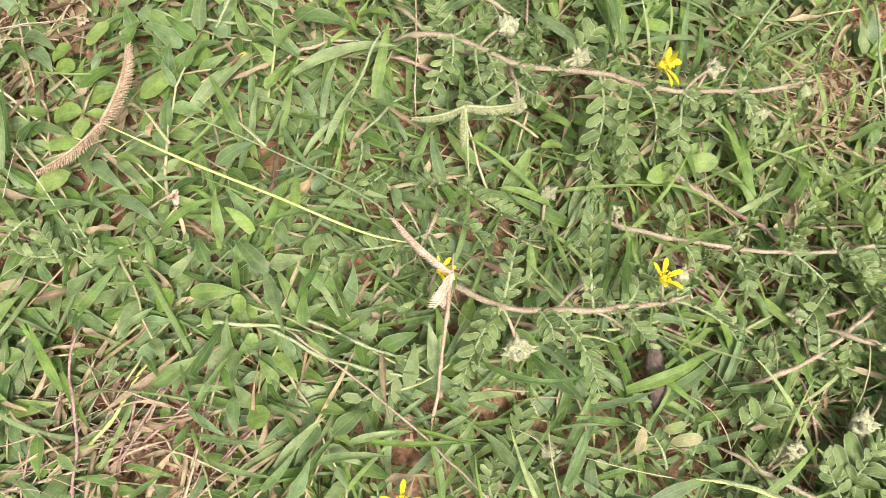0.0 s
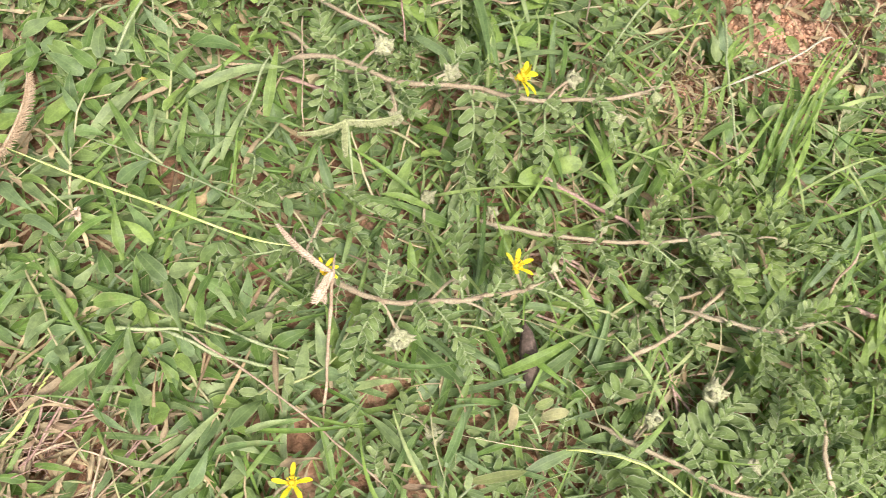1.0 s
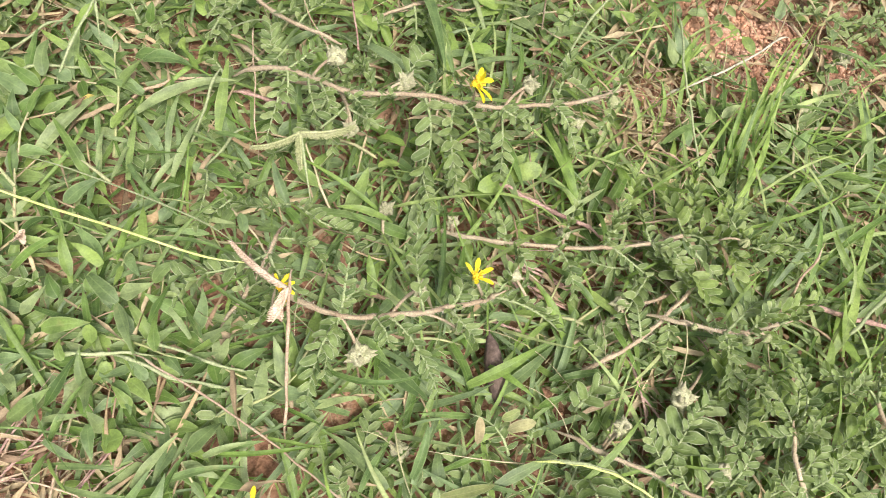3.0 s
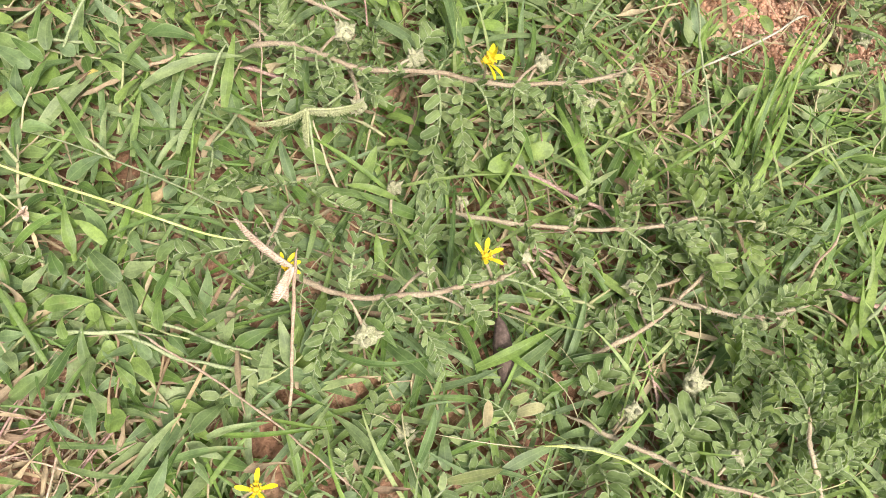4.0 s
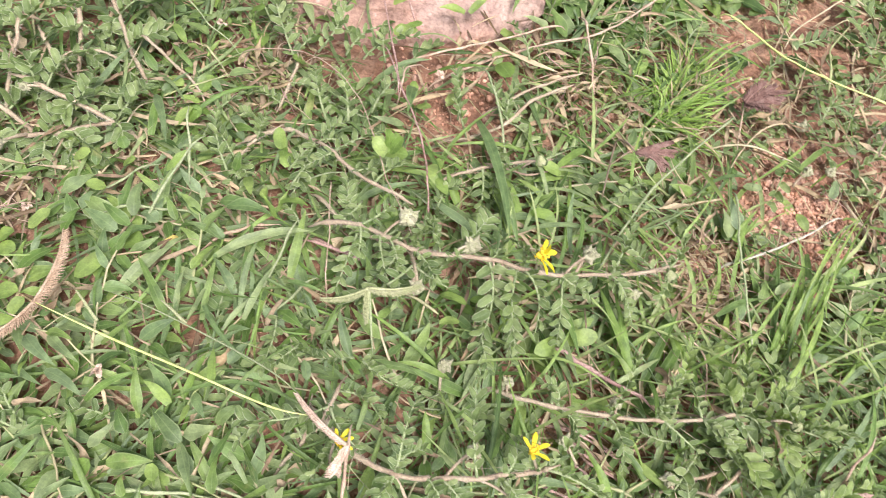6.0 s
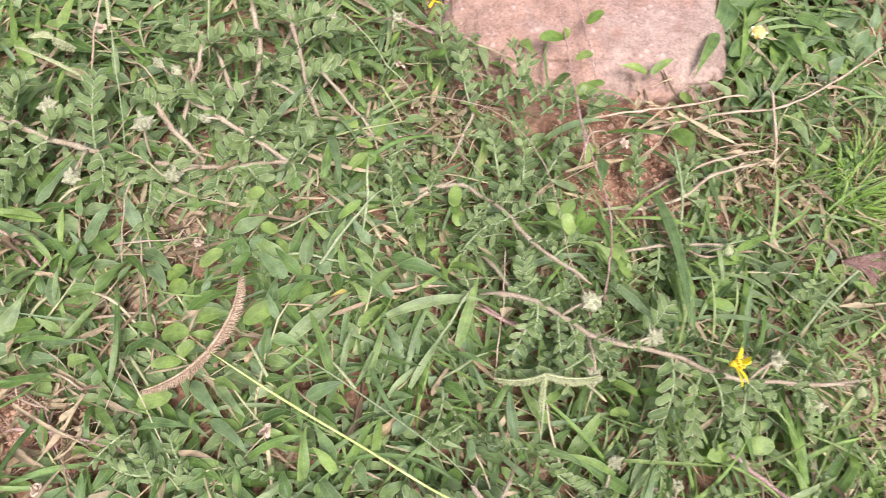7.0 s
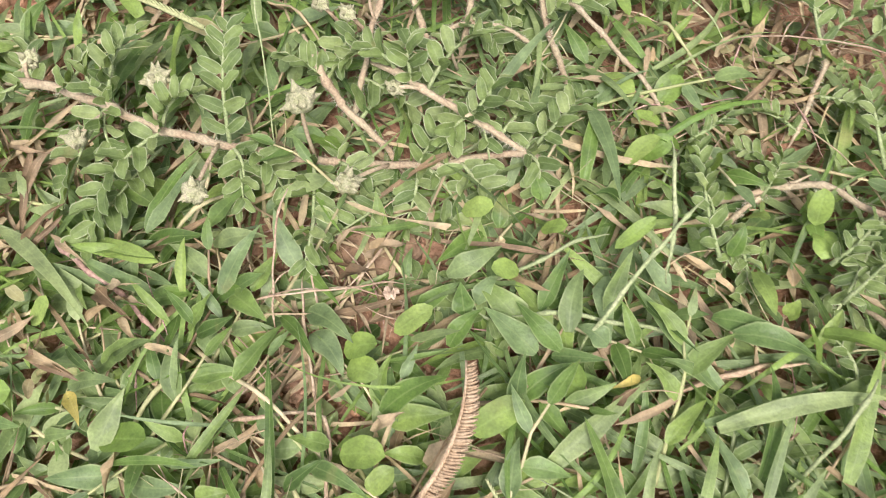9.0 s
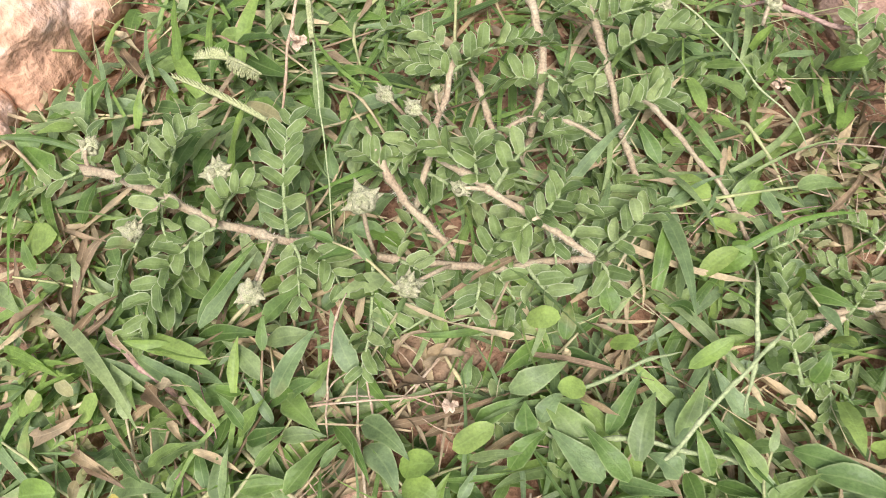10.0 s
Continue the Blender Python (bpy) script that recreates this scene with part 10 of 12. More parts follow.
leaf(p, "O", (44.7, 203.0, -12.1), (46.3, 209.6, -8.2), 4.8, 0.4, -0.1, 0)
p = grass_plant(50, 200)
leaf(p, "W", (50.0, 200.3, -12.5), (45.6, 187.2, -6.8), 8.5, 1.3, -0.6, 6)
p = herb(36, 241)
leaf(p, "O", (34.9, 242.8, -12.0), (36.7, 251.2, -7.3), 5.1, 0.8, 0.4, -12)
leaf(p, "O", (36.1, 239.8, -11.6), (43.3, 233.8, -5.2), 5.3, 1.1, -0.5, -4)
p = grass_plant(-40, 165)
leaf(p, "B", (-39.6, 164.8, -5.9), (-60.4, 185.7, -2.7), 5.2, 2.2, 1.2, -4)
p = grass_plant(-72, 213)
leaf(p, "B", (-74.3, 213.1, -5.7), (-73.2, 233.9, -2.7), 4.8, 2.0, 0.1, -5)
leaf(p, "B", (-68.9, 212.2, -6.1), (-70.7, 223.1, -2.8), 3.0, 0.6, -0.4, -11)
p = herb(-14, 259)
leaf(p, "O", (-13.9, 259.4, -7.9), (-17.7, 255.4, -0.2), 7.7, 0.4, 0.2, 13)
p = herb(-59, 227)
leaf(p, "O", (-56.7, 232.6, -6.9), (-64.1, 231.3, -2.5), 4.2, 0.4, -0.4, 13)
leaf(p, "O", (-61.0, 220.7, -5.4), (-54.4, 224.3, 0.2), 6.1, 0.6, -0.1, -7)
p = grass_plant(68, 205)
leaf(p, "W", (68.3, 205.0, -15.2), (75.2, 163.9, -8.9), 3.1, 3.0, 1.4, -1)
p = grass_plant(78, 168)
leaf(p, "B", (77.6, 167.5, -16.0), (64.5, 210.7, -8.6), 3.6, 2.7, -2.0, 11)
p = grass_plant(111, 216)
leaf(p, "G", (110.7, 215.7, -19.7), (90.7, 200.5, -9.2), 8.6, 0.9, -0.0, 9)
p = herb(104, 210)
leaf(p, "O", (103.5, 210.4, -19.6), (89.5, 210.2, -10.9), 6.1, 0.6, 0.4, 12)
p = herb(170, 208)
leaf(p, "O", (166.2, 205.1, -26.2), (155.0, 209.6, -21.7), 8.3, 1.0, 0.4, -11)
leaf(p, "O", (174.6, 210.2, -28.1), (174.7, 217.0, -24.1), 4.7, 0.5, -0.3, 9)
p = grass_plant(155, 216)
leaf(p, "G", (155.4, 216.1, -23.6), (140.4, 207.2, -18.2), 5.3, 0.9, -0.1, 13)
p = herb(181, 184)
leaf(p, "O", (177.5, 185.4, -24.5), (180.8, 193.8, -19.0), 6.5, 0.9, 0.5, -1)
leaf(p, "O", (185.5, 183.1, -25.9), (176.5, 182.6, -18.3), 9.6, 0.8, 0.3, 0)
p = herb(75, 271)
leaf(p, "O", (74.5, 271.1, -15.9), (77.7, 276.1, -11.8), 6.3, 0.4, -0.1, -9)

p = herb(94, 130)
leaf(p, "O", (94.1, 130.1, -18.2), (81.7, 119.1, -10.7), 9.3, 1.3, -0.7, -13)
leaf(p, "O", (94.3, 128.2, -17.9), (107.6, 131.8, -13.8), 7.0, 1.3, -0.4, -7)
leaf(p, "O", (93.9, 132.2, -18.0), (109.8, 136.5, -14.3), 4.9, 1.7, 0.6, -5)
p = grass_plant(125, 113)
leaf(p, "G", (125.0, 112.6, -24.0), (147.4, 141.7, -20.3), 6.4, 3.6, 0.1, 4)
leaf(p, "B", (124.6, 112.7, -22.1), (113.9, 149.7, -16.0), 3.0, 1.7, 1.7, 5)
p = grass_plant(84, 72)
leaf(p, "W", (79.4, 73.1, -15.5), (99.6, 68.1, -15.9), 3.5, 2.0, 0.8, -5)
leaf(p, "W", (90.4, 75.4, -18.4), (109.0, 70.5, -14.2), 3.1, 1.1, -0.7, -9)
leaf(p, "B", (82.0, 67.6, -16.1), (94.9, 53.4, -15.0), 2.4, 0.7, -0.4, 2)
p = grass_plant(81, 50)
leaf(p, "G", (81.4, 49.5, -16.6), (104.6, 63.1, -16.1), 5.0, 0.8, 0.5, -4)
p = grass_plant(108, 53)
leaf(p, "B", (102.7, 50.4, -19.7), (113.1, 74.7, -16.2), 3.8, 1.4, 0.8, 0)
leaf(p, "W", (112.5, 56.3, -20.8), (121.6, 70.3, -19.2), 2.6, 0.9, -0.0, 5)
p = herb(108, 67)
leaf(p, "O", (108.3, 67.2, -21.7), (108.7, 57.6, -16.9), 4.8, 0.4, 0.5, -13)
p = dead_plant(-235, 262)
leaf(p, "D", (-235.3, 261.7, -5.9), (-219.3, 250.2, -0.2), 5.0, 0.6, -0.9, -8)
p = dead_plant(-223, 243)
leaf(p, "D", (-222.7, 242.8, -5.6), (-219.1, 250.6, 0.6), 2.0, 1.0, -0.3, 7)
p = dead_plant(-208, 176)
leaf(p, "D", (-211.1, 173.6, -5.7), (-200.5, 185.7, 0.5), 3.0, 1.6, 0.8, -4)
leaf(p, "D", (-206.8, 176.9, -7.1), (-202.4, 186.4, -1.3), 2.1, 0.7, 0.0, 7)
leaf(p, "D", (-205.1, 178.7, -5.3), (-190.2, 170.5, -0.6), 2.8, 0.7, 0.4, 8)
p = dead_plant(-230, 171)
leaf(p, "D", (-229.9, 171.4, -5.3), (-217.9, 181.7, -2.7), 3.1, 1.4, -0.7, 12)
p = dead_plant(-186, 166)
leaf(p, "D", (-189.1, 167.2, -6.2), (-173.4, 158.8, -2.2), 4.5, 0.7, -0.3, 3)
leaf(p, "D", (-182.5, 164.8, -6.1), (-171.8, 163.3, -0.9), 3.7, 1.1, -0.2, 11)
p = dead_plant(-206, 149)
leaf(p, "D", (-200.2, 148.4, -7.1), (-181.3, 143.6, -2.3), 5.2, 1.4, -0.4, -5)
leaf(p, "D", (-211.6, 149.7, -6.6), (-198.4, 153.8, 0.5), 6.0, 0.7, -0.7, -9)
p = dead_plant(-172, 154)
leaf(p, "D", (-171.6, 154.2, -5.6), (-158.2, 151.4, -2.5), 3.4, 1.1, 0.7, -9)
p = dead_plant(-232, 206)
leaf(p, "D", (-234.2, 208.9, -5.5), (-223.7, 198.5, -2.6), 3.2, 0.5, 0.7, 0)
leaf(p, "D", (-229.5, 202.6, -5.9), (-208.7, 198.6, -2.6), 2.9, 1.3, -0.6, 2)
p = dead_plant(-208, 200)
leaf(p, "D", (-208.6, 201.2, -7.1), (-198.0, 189.6, 0.3), 3.8, 1.5, -0.1, -2)
leaf(p, "X", (-207.7, 199.1, -6.7), (-199.5, 209.9, -2.3), 1.3, 0.5, 0.6, -13)
p = grass_plant(-222, 167)
leaf(p, "G", (-227.6, 168.4, -5.2), (-212.1, 164.5, 0.3), 3.2, 1.1, 0.6, -10)
leaf(p, "G", (-222.6, 163.0, -6.6), (-205.9, 167.3, 0.7), 2.9, 1.5, 0.8, 3)
leaf(p, "G", (-215.8, 159.9, -6.1), (-204.1, 165.2, -0.4), 2.5, 1.2, -0.6, -1)
leaf(p, "G", (-225.5, 166.0, -6.7), (-206.0, 163.4, 0.6), 2.7, 0.9, 0.7, -5)
leaf(p, "W", (-219.6, 178.7, -5.4), (-184.1, 155.0, -2.0), 5.0, 2.6, 2.1, 9)
p = herb(-196, 178)
leaf(p, "O", (-196.3, 177.9, -5.8), (-172.1, 173.6, 0.7), 5.7, 2.5, -0.1, 0)
p = grass_plant(-205, 164)
leaf(p, "W", (-206.6, 169.6, -6.4), (-185.9, 165.0, -2.5), 4.9, 1.7, -0.0, -5)
leaf(p, "B", (-194.3, 169.1, -6.6), (-185.3, 159.4, -0.7), 2.4, 0.8, -0.5, -3)
leaf(p, "Q", (-205.3, 160.9, -5.5), (-208.4, 163.2, -1.2), 3.3, 0.6, 0.3, 3)
leaf(p, "Q", (-212.5, 155.6, -6.5), (-214.1, 159.3, -1.2), 3.6, 0.4, -0.1, -11)
p = grass_plant(-182, 184)
leaf(p, "W", (-181.9, 184.3, -6.9), (-172.6, 206.8, -2.9), 4.7, 1.2, 0.7, 10)
p = grass_plant(-231, 190)
leaf(p, "W", (-231.0, 190.2, -7.1), (-233.2, 196.4, -0.4), 3.9, 0.5, 0.3, 7)
p = grass_plant(-243, 212)
leaf(p, "W", (-242.8, 211.9, -6.5), (-242.5, 203.1, -1.9), 4.8, 0.8, 0.2, 7)
p = grass_plant(-227, 231)
leaf(p, "W", (-226.5, 230.8, -5.7), (-229.4, 221.0, -2.9), 3.3, 0.6, 0.2, -6)
p = dead_plant(-127, 181)
leaf(p, "D", (-124.3, 184.4, -5.3), (-112.1, 190.7, -3.1), 4.8, 0.9, 0.4, 5)
leaf(p, "D", (-129.5, 177.4, -5.7), (-116.1, 179.6, 0.2), 2.9, 0.7, 0.7, 4)
p = dead_plant(-89, 186)
leaf(p, "D", (-88.7, 185.9, -7.2), (-78.5, 180.4, -0.1), 3.3, 1.0, -0.7, 1)
p = dead_plant(-64, 232)
leaf(p, "D", (-64.2, 232.3, -6.6), (-58.1, 227.4, -1.0), 3.1, 0.5, 0.2, -1)
p = grass_plant(209, 50)
leaf(p, "G", (208.5, 50.6, -18.9), (227.9, 80.7, -15.1), 5.1, 3.1, -1.3, 3)
leaf(p, "G", (203.2, 42.0, -20.0), (207.8, 55.2, -14.3), 4.2, 0.6, -0.8, 10)
leaf(p, "G", (216.0, 57.9, -22.8), (219.7, 43.7, -17.4), 4.3, 0.7, -0.4, 13)
p = grass_plant(229, 67)
leaf(p, "W", (235.4, 71.1, -23.3), (249.4, 60.2, -18.5), 4.3, 1.7, -0.4, 12)
leaf(p, "B", (222.0, 62.9, -20.5), (258.1, 82.3, -20.0), 3.1, 2.8, 0.7, -8)
p = grass_plant(191, 29)
leaf(p, "W", (190.9, 29.4, -22.5), (211.1, 40.3, -19.8), 6.2, 2.2, 0.4, 13)
p = grass_plant(229, 31)
leaf(p, "B", (228.5, 31.0, -24.3), (246.0, 38.6, -23.4), 3.3, 1.8, -0.4, -3)
p = grass_plant(113, 35)
leaf(p, "B", (116.5, 32.3, -17.9), (124.9, 55.5, -13.8), 4.0, 1.0, -0.9, -12)
leaf(p, "W", (110.0, 36.8, -18.0), (118.6, 48.7, -14.5), 3.6, 0.8, 0.2, -13)
p = grass_plant(116, 82)
leaf(p, "G", (115.9, 81.8, -14.4), (132.6, 61.5, -9.1), 3.7, 2.1, -0.4, -5)
p = grass_plant(104, 48)
leaf(p, "B", (103.7, 48.1, -11.4), (121.9, 48.8, -11.1), 3.2, 1.6, -0.0, -5)
p = grass_plant(196, 75)
leaf(p, "B", (191.1, 77.4, -15.2), (229.1, 118.5, -13.2), 3.1, 3.5, -1.4, 1)
leaf(p, "B", (201.5, 72.4, -15.8), (216.7, 110.5, -11.2), 2.6, 2.9, -2.0, -7)
p = grass_plant(221, 81)
leaf(p, "B", (224.8, 73.0, -20.2), (249.0, 111.6, -16.4), 3.5, 2.3, 1.9, 7)
leaf(p, "B", (218.0, 88.3, -17.2), (265.1, 111.1, -17.1), 3.2, 2.2, 1.6, -10)
p = grass_plant(186, 114)
leaf(p, "G", (186.3, 114.4, -15.9), (207.6, 149.9, -12.2), 3.6, 3.0, -1.6, -13)
p = grass_plant(202, 91)
leaf(p, "B", (201.7, 91.5, -15.6), (233.1, 101.6, -16.1), 3.1, 3.0, -1.0, -7)

# ---- seed heads ----
h = grass_head((-99.5, 129.6, 6.0), "dry tan comb-like grass seed head on a long yellow-green stalk")
spike(h, (-99.5, 129.6, 6.0), (-119.1, 113.6, 2.0), "husk", 2, 3, 40, 2.6, -1, 0.15)
spike(h, (-99.5, 129.6, 6.0), (-94.7, 158.5, 8.0), "husk", 2, -3, 44, 3.0, 1, 0.15)
stalk("stalk", "stalk", 0.5, [(-99.5, 129.6, 6.0), (-69.6, 114.6, 10.0), (-41.5, 101.4, 15.0), (-13.6, 88.6, 18.0), (2.3, 84.7, 19.0)], "thin yellow-green stalk", parent=h, knobby=0)
h = grass_head((18.3, 135.5, 12.0), "green three-armed grass seed head with comb-like spikes")
spike(h, (18.3, 135.5, 12.0), (0.6, 132.9, 8.0), "green_husk", 1, 2, 44, 1.8, -1, 0.3)
spike(h, (18.3, 135.5, 12.0), (37.3, 137.7, 12.0), "green_husk", 1, -2, 50, 2.2, 1, 0.3)
spike(h, (18.1, 134.9, 12.0), (18.1, 123.0, 8.0), "green_husk", 0.5, 0, 26, 2.2, 1, 0.8, (0.8, -0.6))
stalk("stalk", "culm", 0.7, [(18.4, 136.1, 11.0), (19.0, 127.8, 6.0), (20.2, 116.2, -4.0)], "thin green stalk", parent=h, knobby=0)
h = grass_head((12.8, 74.4, 24.0), "dry pinkish-tan grass seed head drooping over a yellow flower")
spike(h, (12.5, 74.1, 24.0), (-4.3, 92.6, 20.0), "pink_husk", 1, 1, 24, 2.4, -1, 1.3, (0.7, -0.4))
spike(h, (12.8, 74.1, 24.0), (7.8, 64.8, 20.0), "pink_husk", 1, 1, 16, 3.0, 1, 1.0, (0.7, -0.4))
spike(h, (12.5, 73.7, 23.0), (9.2, 66.1, 19.0), "pink_husk", 1, -1, 16, 2.8, -1, 1.0, (0.7, -0.4))
stalk("stalk", "culm", 0.38, [(-3.6, 92.1, 20.0), (-14.2, 101.9, 15.0), (-36.8, 117.3, 6.0), (-65.2, 133.8, -2.0), (-86.0, 142.5, -6.0)], "thin pale stalk", parent=h, knobby=0)
h = grass_head((115.7, 181.3, 38.6), "dark purplish-brown brush of a dry grass head")
spike(h, (115.7, 181.3, 38.6), (130.6, 185.4, 40.0), "dark_husk", 1.5, -1.2, 26, 2.2, -1, 1.1, (0.5, -0.5))
spike(h, (115.7, 181.3, 38.6), (130.9, 182.2, 40.0), "dark_husk", 1.5, -0.6, 26, 2.2, 1, 1.1, (0.5, -0.5))
spike(h, (115.7, 181.3, 38.6), (129.2, 178.5, 40.0), "dark_husk", 1.5, 0, 26, 2.2, -1, 1.1, (0.5, -0.5))
spike(h, (115.7, 181.3, 38.6), (127.1, 175.4, 40.0), "dark_husk", 1.5, 0.6, 26, 2.2, 1, 1.1, (0.5, -0.5))
spike(h, (115.7, 181.3, 38.6), (124.0, 172.2, 40.0), "dark_husk", 1.5, 1.2, 26, 2.2, -1, 1.1, (0.5, -0.5))
stalk("stalk", "straw", 0.5, [(115.7, 181.3, 38.6), (115.2, 190, 33), (115, 198, 24), (116, 200.1, 15), (118, 197, -8), (120, 195, -28)], "bent straw-coloured stalk", parent=h, knobby=0)
h = grass_head((192.3, 247.7, -10.0), "dark brown dry grass head over bare soil")
spike(h, (193.8, 251.2, -12.0), (209.2, 257.9, -6.0), "dark_husk", 1.5, -1.5, 24, 3.0, -1)
spike(h, (193.8, 251.2, -12.0), (210.5, 251.6, -6.0), "dark_husk", 1.5, -1, 24, 3.0, 1)
spike(h, (193.8, 251.2, -12.0), (207.8, 246.3, -6.0), "dark_husk", 1.5, -0.5, 24, 3.0, -1)
spike(h, (193.8, 251.2, -12.0), (202.8, 242.8, -6.0), "dark_husk", 1.5, 0, 24, 3.0, 1)
spike(h, (193.8, 251.2, -12.0), (203.8, 258.5, -6.0), "dark_husk", 1.5, 0.5, 24, 3.0, -1)
spike(h, (193.8, 251.2, -12.0), (212.8, 255.2, -6.0), "dark_husk", 1.5, 1, 24, 3.0, 1)
stalk("stalk", "straw", 0.6, [(193.8, 251.2, -12.0), (191.8, 240.6, -18.0), (191.1, 229.9, -26.0)], parent=h, knobby=0)
h = grass_head((-173.6, 232.4, 14.0), "slender whitish grass spike leaning over the leaves")
spike(h, (-173.6, 232.4, 14.0), (-200.1, 238.7, 18.0), "green_husk", 1, 0, 18, 2.4, 1, 2.6, (1.0, -0.8))
stalk("stalk", "culm", 0.6, [(-173.6, 232.4, 14.0), (-170.4, 229.0, 6.0), (-169.2, 224.5, -6.0)], parent=h, knobby=0)
h = grass_head((-166.4, 255.8, 26.0), "slender pale grass flower spike")
spike(h, (-164.3, 250.1, 25.0), (-169.6, 264.2, 28.0), "green_husk", 0.5, 0, 14, 2.2, 1, 2.2, (1.0, -0.8))
h = grass_head((-191.8, 252.2, 10.0), "thin green comb-like grass spike")
spike(h, (-191.8, 252.2, 10.0), (-203.0, 252.0, 8.0), "green_husk", 0.5, 0, 22, 2.4, 1)
spike(h, (-191.8, 252.2, 10.0), (-180.4, 247.1, 12.0), "green_husk", 0.5, 0, 22, 2.8, 1)
h = grass_head((-56.9, 133.3, 2.0), "thin drooping spikelets of a small grass")
spike(h, (-78.0, 124.5, 2.0), (-87.0, 135.6, 4.0), "green_husk", 0.5, 0, 12, 1.3, 1, 2.2, (1.0, -0.8))
spike(h, (-46.9, 124.2, 2.0), (-56.4, 132.2, 4.0), "green_husk", 0.5, 0, 12, 1.3, 1, 2.2, (1.0, -0.8))

# ---- withered tufts ----
dead_clump(-77, 38, 26, 22, 40, 16)
dead_clump(-66, 28, 16, 18, 41, 16)
dead_clump(-95, 23, 18, 20, 42, 16)
dead_clump(-137, 147, 16, 16, 43, 16)
dead_clump(-37, 173, 8, 12, 44, 12)
dead_clump(-138, 176, 18, 18, 45, 16)
dead_clump(-162, 108, 18, 18, 46, 16)
dead_clump(-149, 116, 14, 16, 47, 16)
dead_clump(-130, 185, 20, 14, 48, 16)
dead_clump(-188, 162, 16, 16, 49, 16)
dead_clump(-175, 154, 12, 14, 50, 12)
dead_clump(-209, 181, 14, 14, 51, 16)
dead_clump(-32, 250, 22, 18, 52, 16)
dead_clump(-41, 237, 16, 16, 53, 16)
dead_clump(-56, 264, 12, 14, 54, 12)
dead_clump(-66, 233, 12, 12, 55, 12)
dead_clump(155, 147, 10, 10, 56, 12)
dead_clump(135, 38, 8, 10, 57, 12)
dead_clump(116, 278, 14, 14, 58, 16)
dead_clump(121, 270, 16, 16, 59, 16)
dead_clump(144, 320, 14, 16, 60, 16)
dead_clump(134, 230, 14, 16, 61, 16)
dead_clump(103, 88, 14, 16, 62, 16)
dead_clump(145, 147, 10, 10, 63, 12)
dead_clump(199, 248, 12, 18, 64, 12)
dead_clump(262, 227, 12, 20, 65, 12)
dead_clump(161, 172, 12, 20, 66, 12)
dead_clump(172, 154, 12, 20, 67, 12)

# ---- odd small things ----
seed_pod([(80.0, 72.8, -13.4), (79.9, 67.3, -13.4), (80.3, 60.2, -13.4), (80.3, 50.4, -13.4), (80.0, 40.5, -13.4)])
tridax((102.5, 302.3, 20.0), (102.1, 301.3, -18.0))
whitebit((-74.7, 105.9, 1.0), 5)
whitebit((-168.9, 250.4, 22.0), 5)
whitebit((-116.3, 176.7, -6.0), 4)
whitebit((-144.8, 78.3, -6.0), 5)
whitebit((-50.9, 270.9, 2.0), 4)
whitebit((46.0, 239.3, 10.0), 4)


# ---- ground ----


def ground_mesh():
    n = 300
    us = [-1 + 2 * k / n for k in range(n + 1)]
    warp = [0.62 * u + 60 * u ** 13 for u in us]
    verts = [(x - 0.0, y + 0.16, ground(x, y + 0.16)) for y in warp for x in warp]
    faces = [(j * (n + 1) + i, j * (n + 1) + i + 1, (j + 1) * (n + 1) + i + 1, (j + 1) * (n + 1) + i) for j in range(n) for i in range(n)]
    return mesh_of("ground", verts, faces, None, [M["soil"]])


tagged(new("ground", ground_mesh()), "bare reddish-brown gravelly soil under the plants", "ground", kind="structure")

# ---- stones ----
stone("granite_block", (34, 345, -27), (142, 112, 40), "granite", "large weathered pink granite stone set in the soil", 3, 6, 0.11, 3, 0.55)
stone("orange_stone", (-298, 290, -10), (86, 105, 56), "orange_stone", "rough orange-brown stone at the edge of the grass", 5, 5, 0.22, 15)
stone("small_stone", (-126, 193, -21), (24, 19, 15), "brown_stone", "small weathered brown stone half hidden under vine leaves", 8, 4, 0.25, 30)
stone("orange_stone", (-283, 228, -16), (40, 46, 34), "orange_stone", "rough orange stone lying against the larger one", 11, 4, 0.22, 60)

# bare places, as centre and half widths in millimetres
BARE = [(64, 246, 28, 30), (212, 205, 22, 16), (230, 180, 18, 16), (222, 228, 20, 26), (268, 190, 15, 14), (20, 275, 40, 14), (-88, 42, 16, 13), (-240, 188, 14, 14), (-137, 153, 9, 7), (-133, 187, 14, 9), (38, 330, 62, 56), (-285, 280, 44, 52), (82, 62, 9, 8), (98, 92, 18, 12), (95, 300, 20, 12), (204, 270, 16, 10), (239, 187, 10, 10), (138, 201, 8, 6), (160, 168, 17, 22), (-70, 27, 24, 11), (-26, 262, 12, 14), (122, 262, 12, 12), (-166, 109, 12, 10), (-171, 93, 12, 10), (-148, 97, 12, 10)]

STONES = [(34, 345, 70, 55), (-298, 290, 44, 54), (-283, 228, 20, 23)]


def patch(x, y, s, k):
    return 0.5 + 0.5 * noise.noise((x * s, y * s, k * 7.3))


def bare(x, y):
    """How bare a place is, from 0 to 1."""
    b = 0.0
    for cx, cy, rx, ry in STONES:
        if abs((x * 1000 - cx) / rx) ** 3 + abs((y * 1000 - cy) / ry) ** 3 < 1:
            return 1.0
    for cx, cy, rx, ry in BARE:
        d = ((x * 1000 - cx) / rx) ** 2 + ((y * 1000 - cy) / ry) ** 2
        b = max(b, 1.35 - d)
    if b > 0:
        b *= 0.6 + 0.8 * patch(x, y, 70, 4)
    return min(0.93, max(0.0, b))


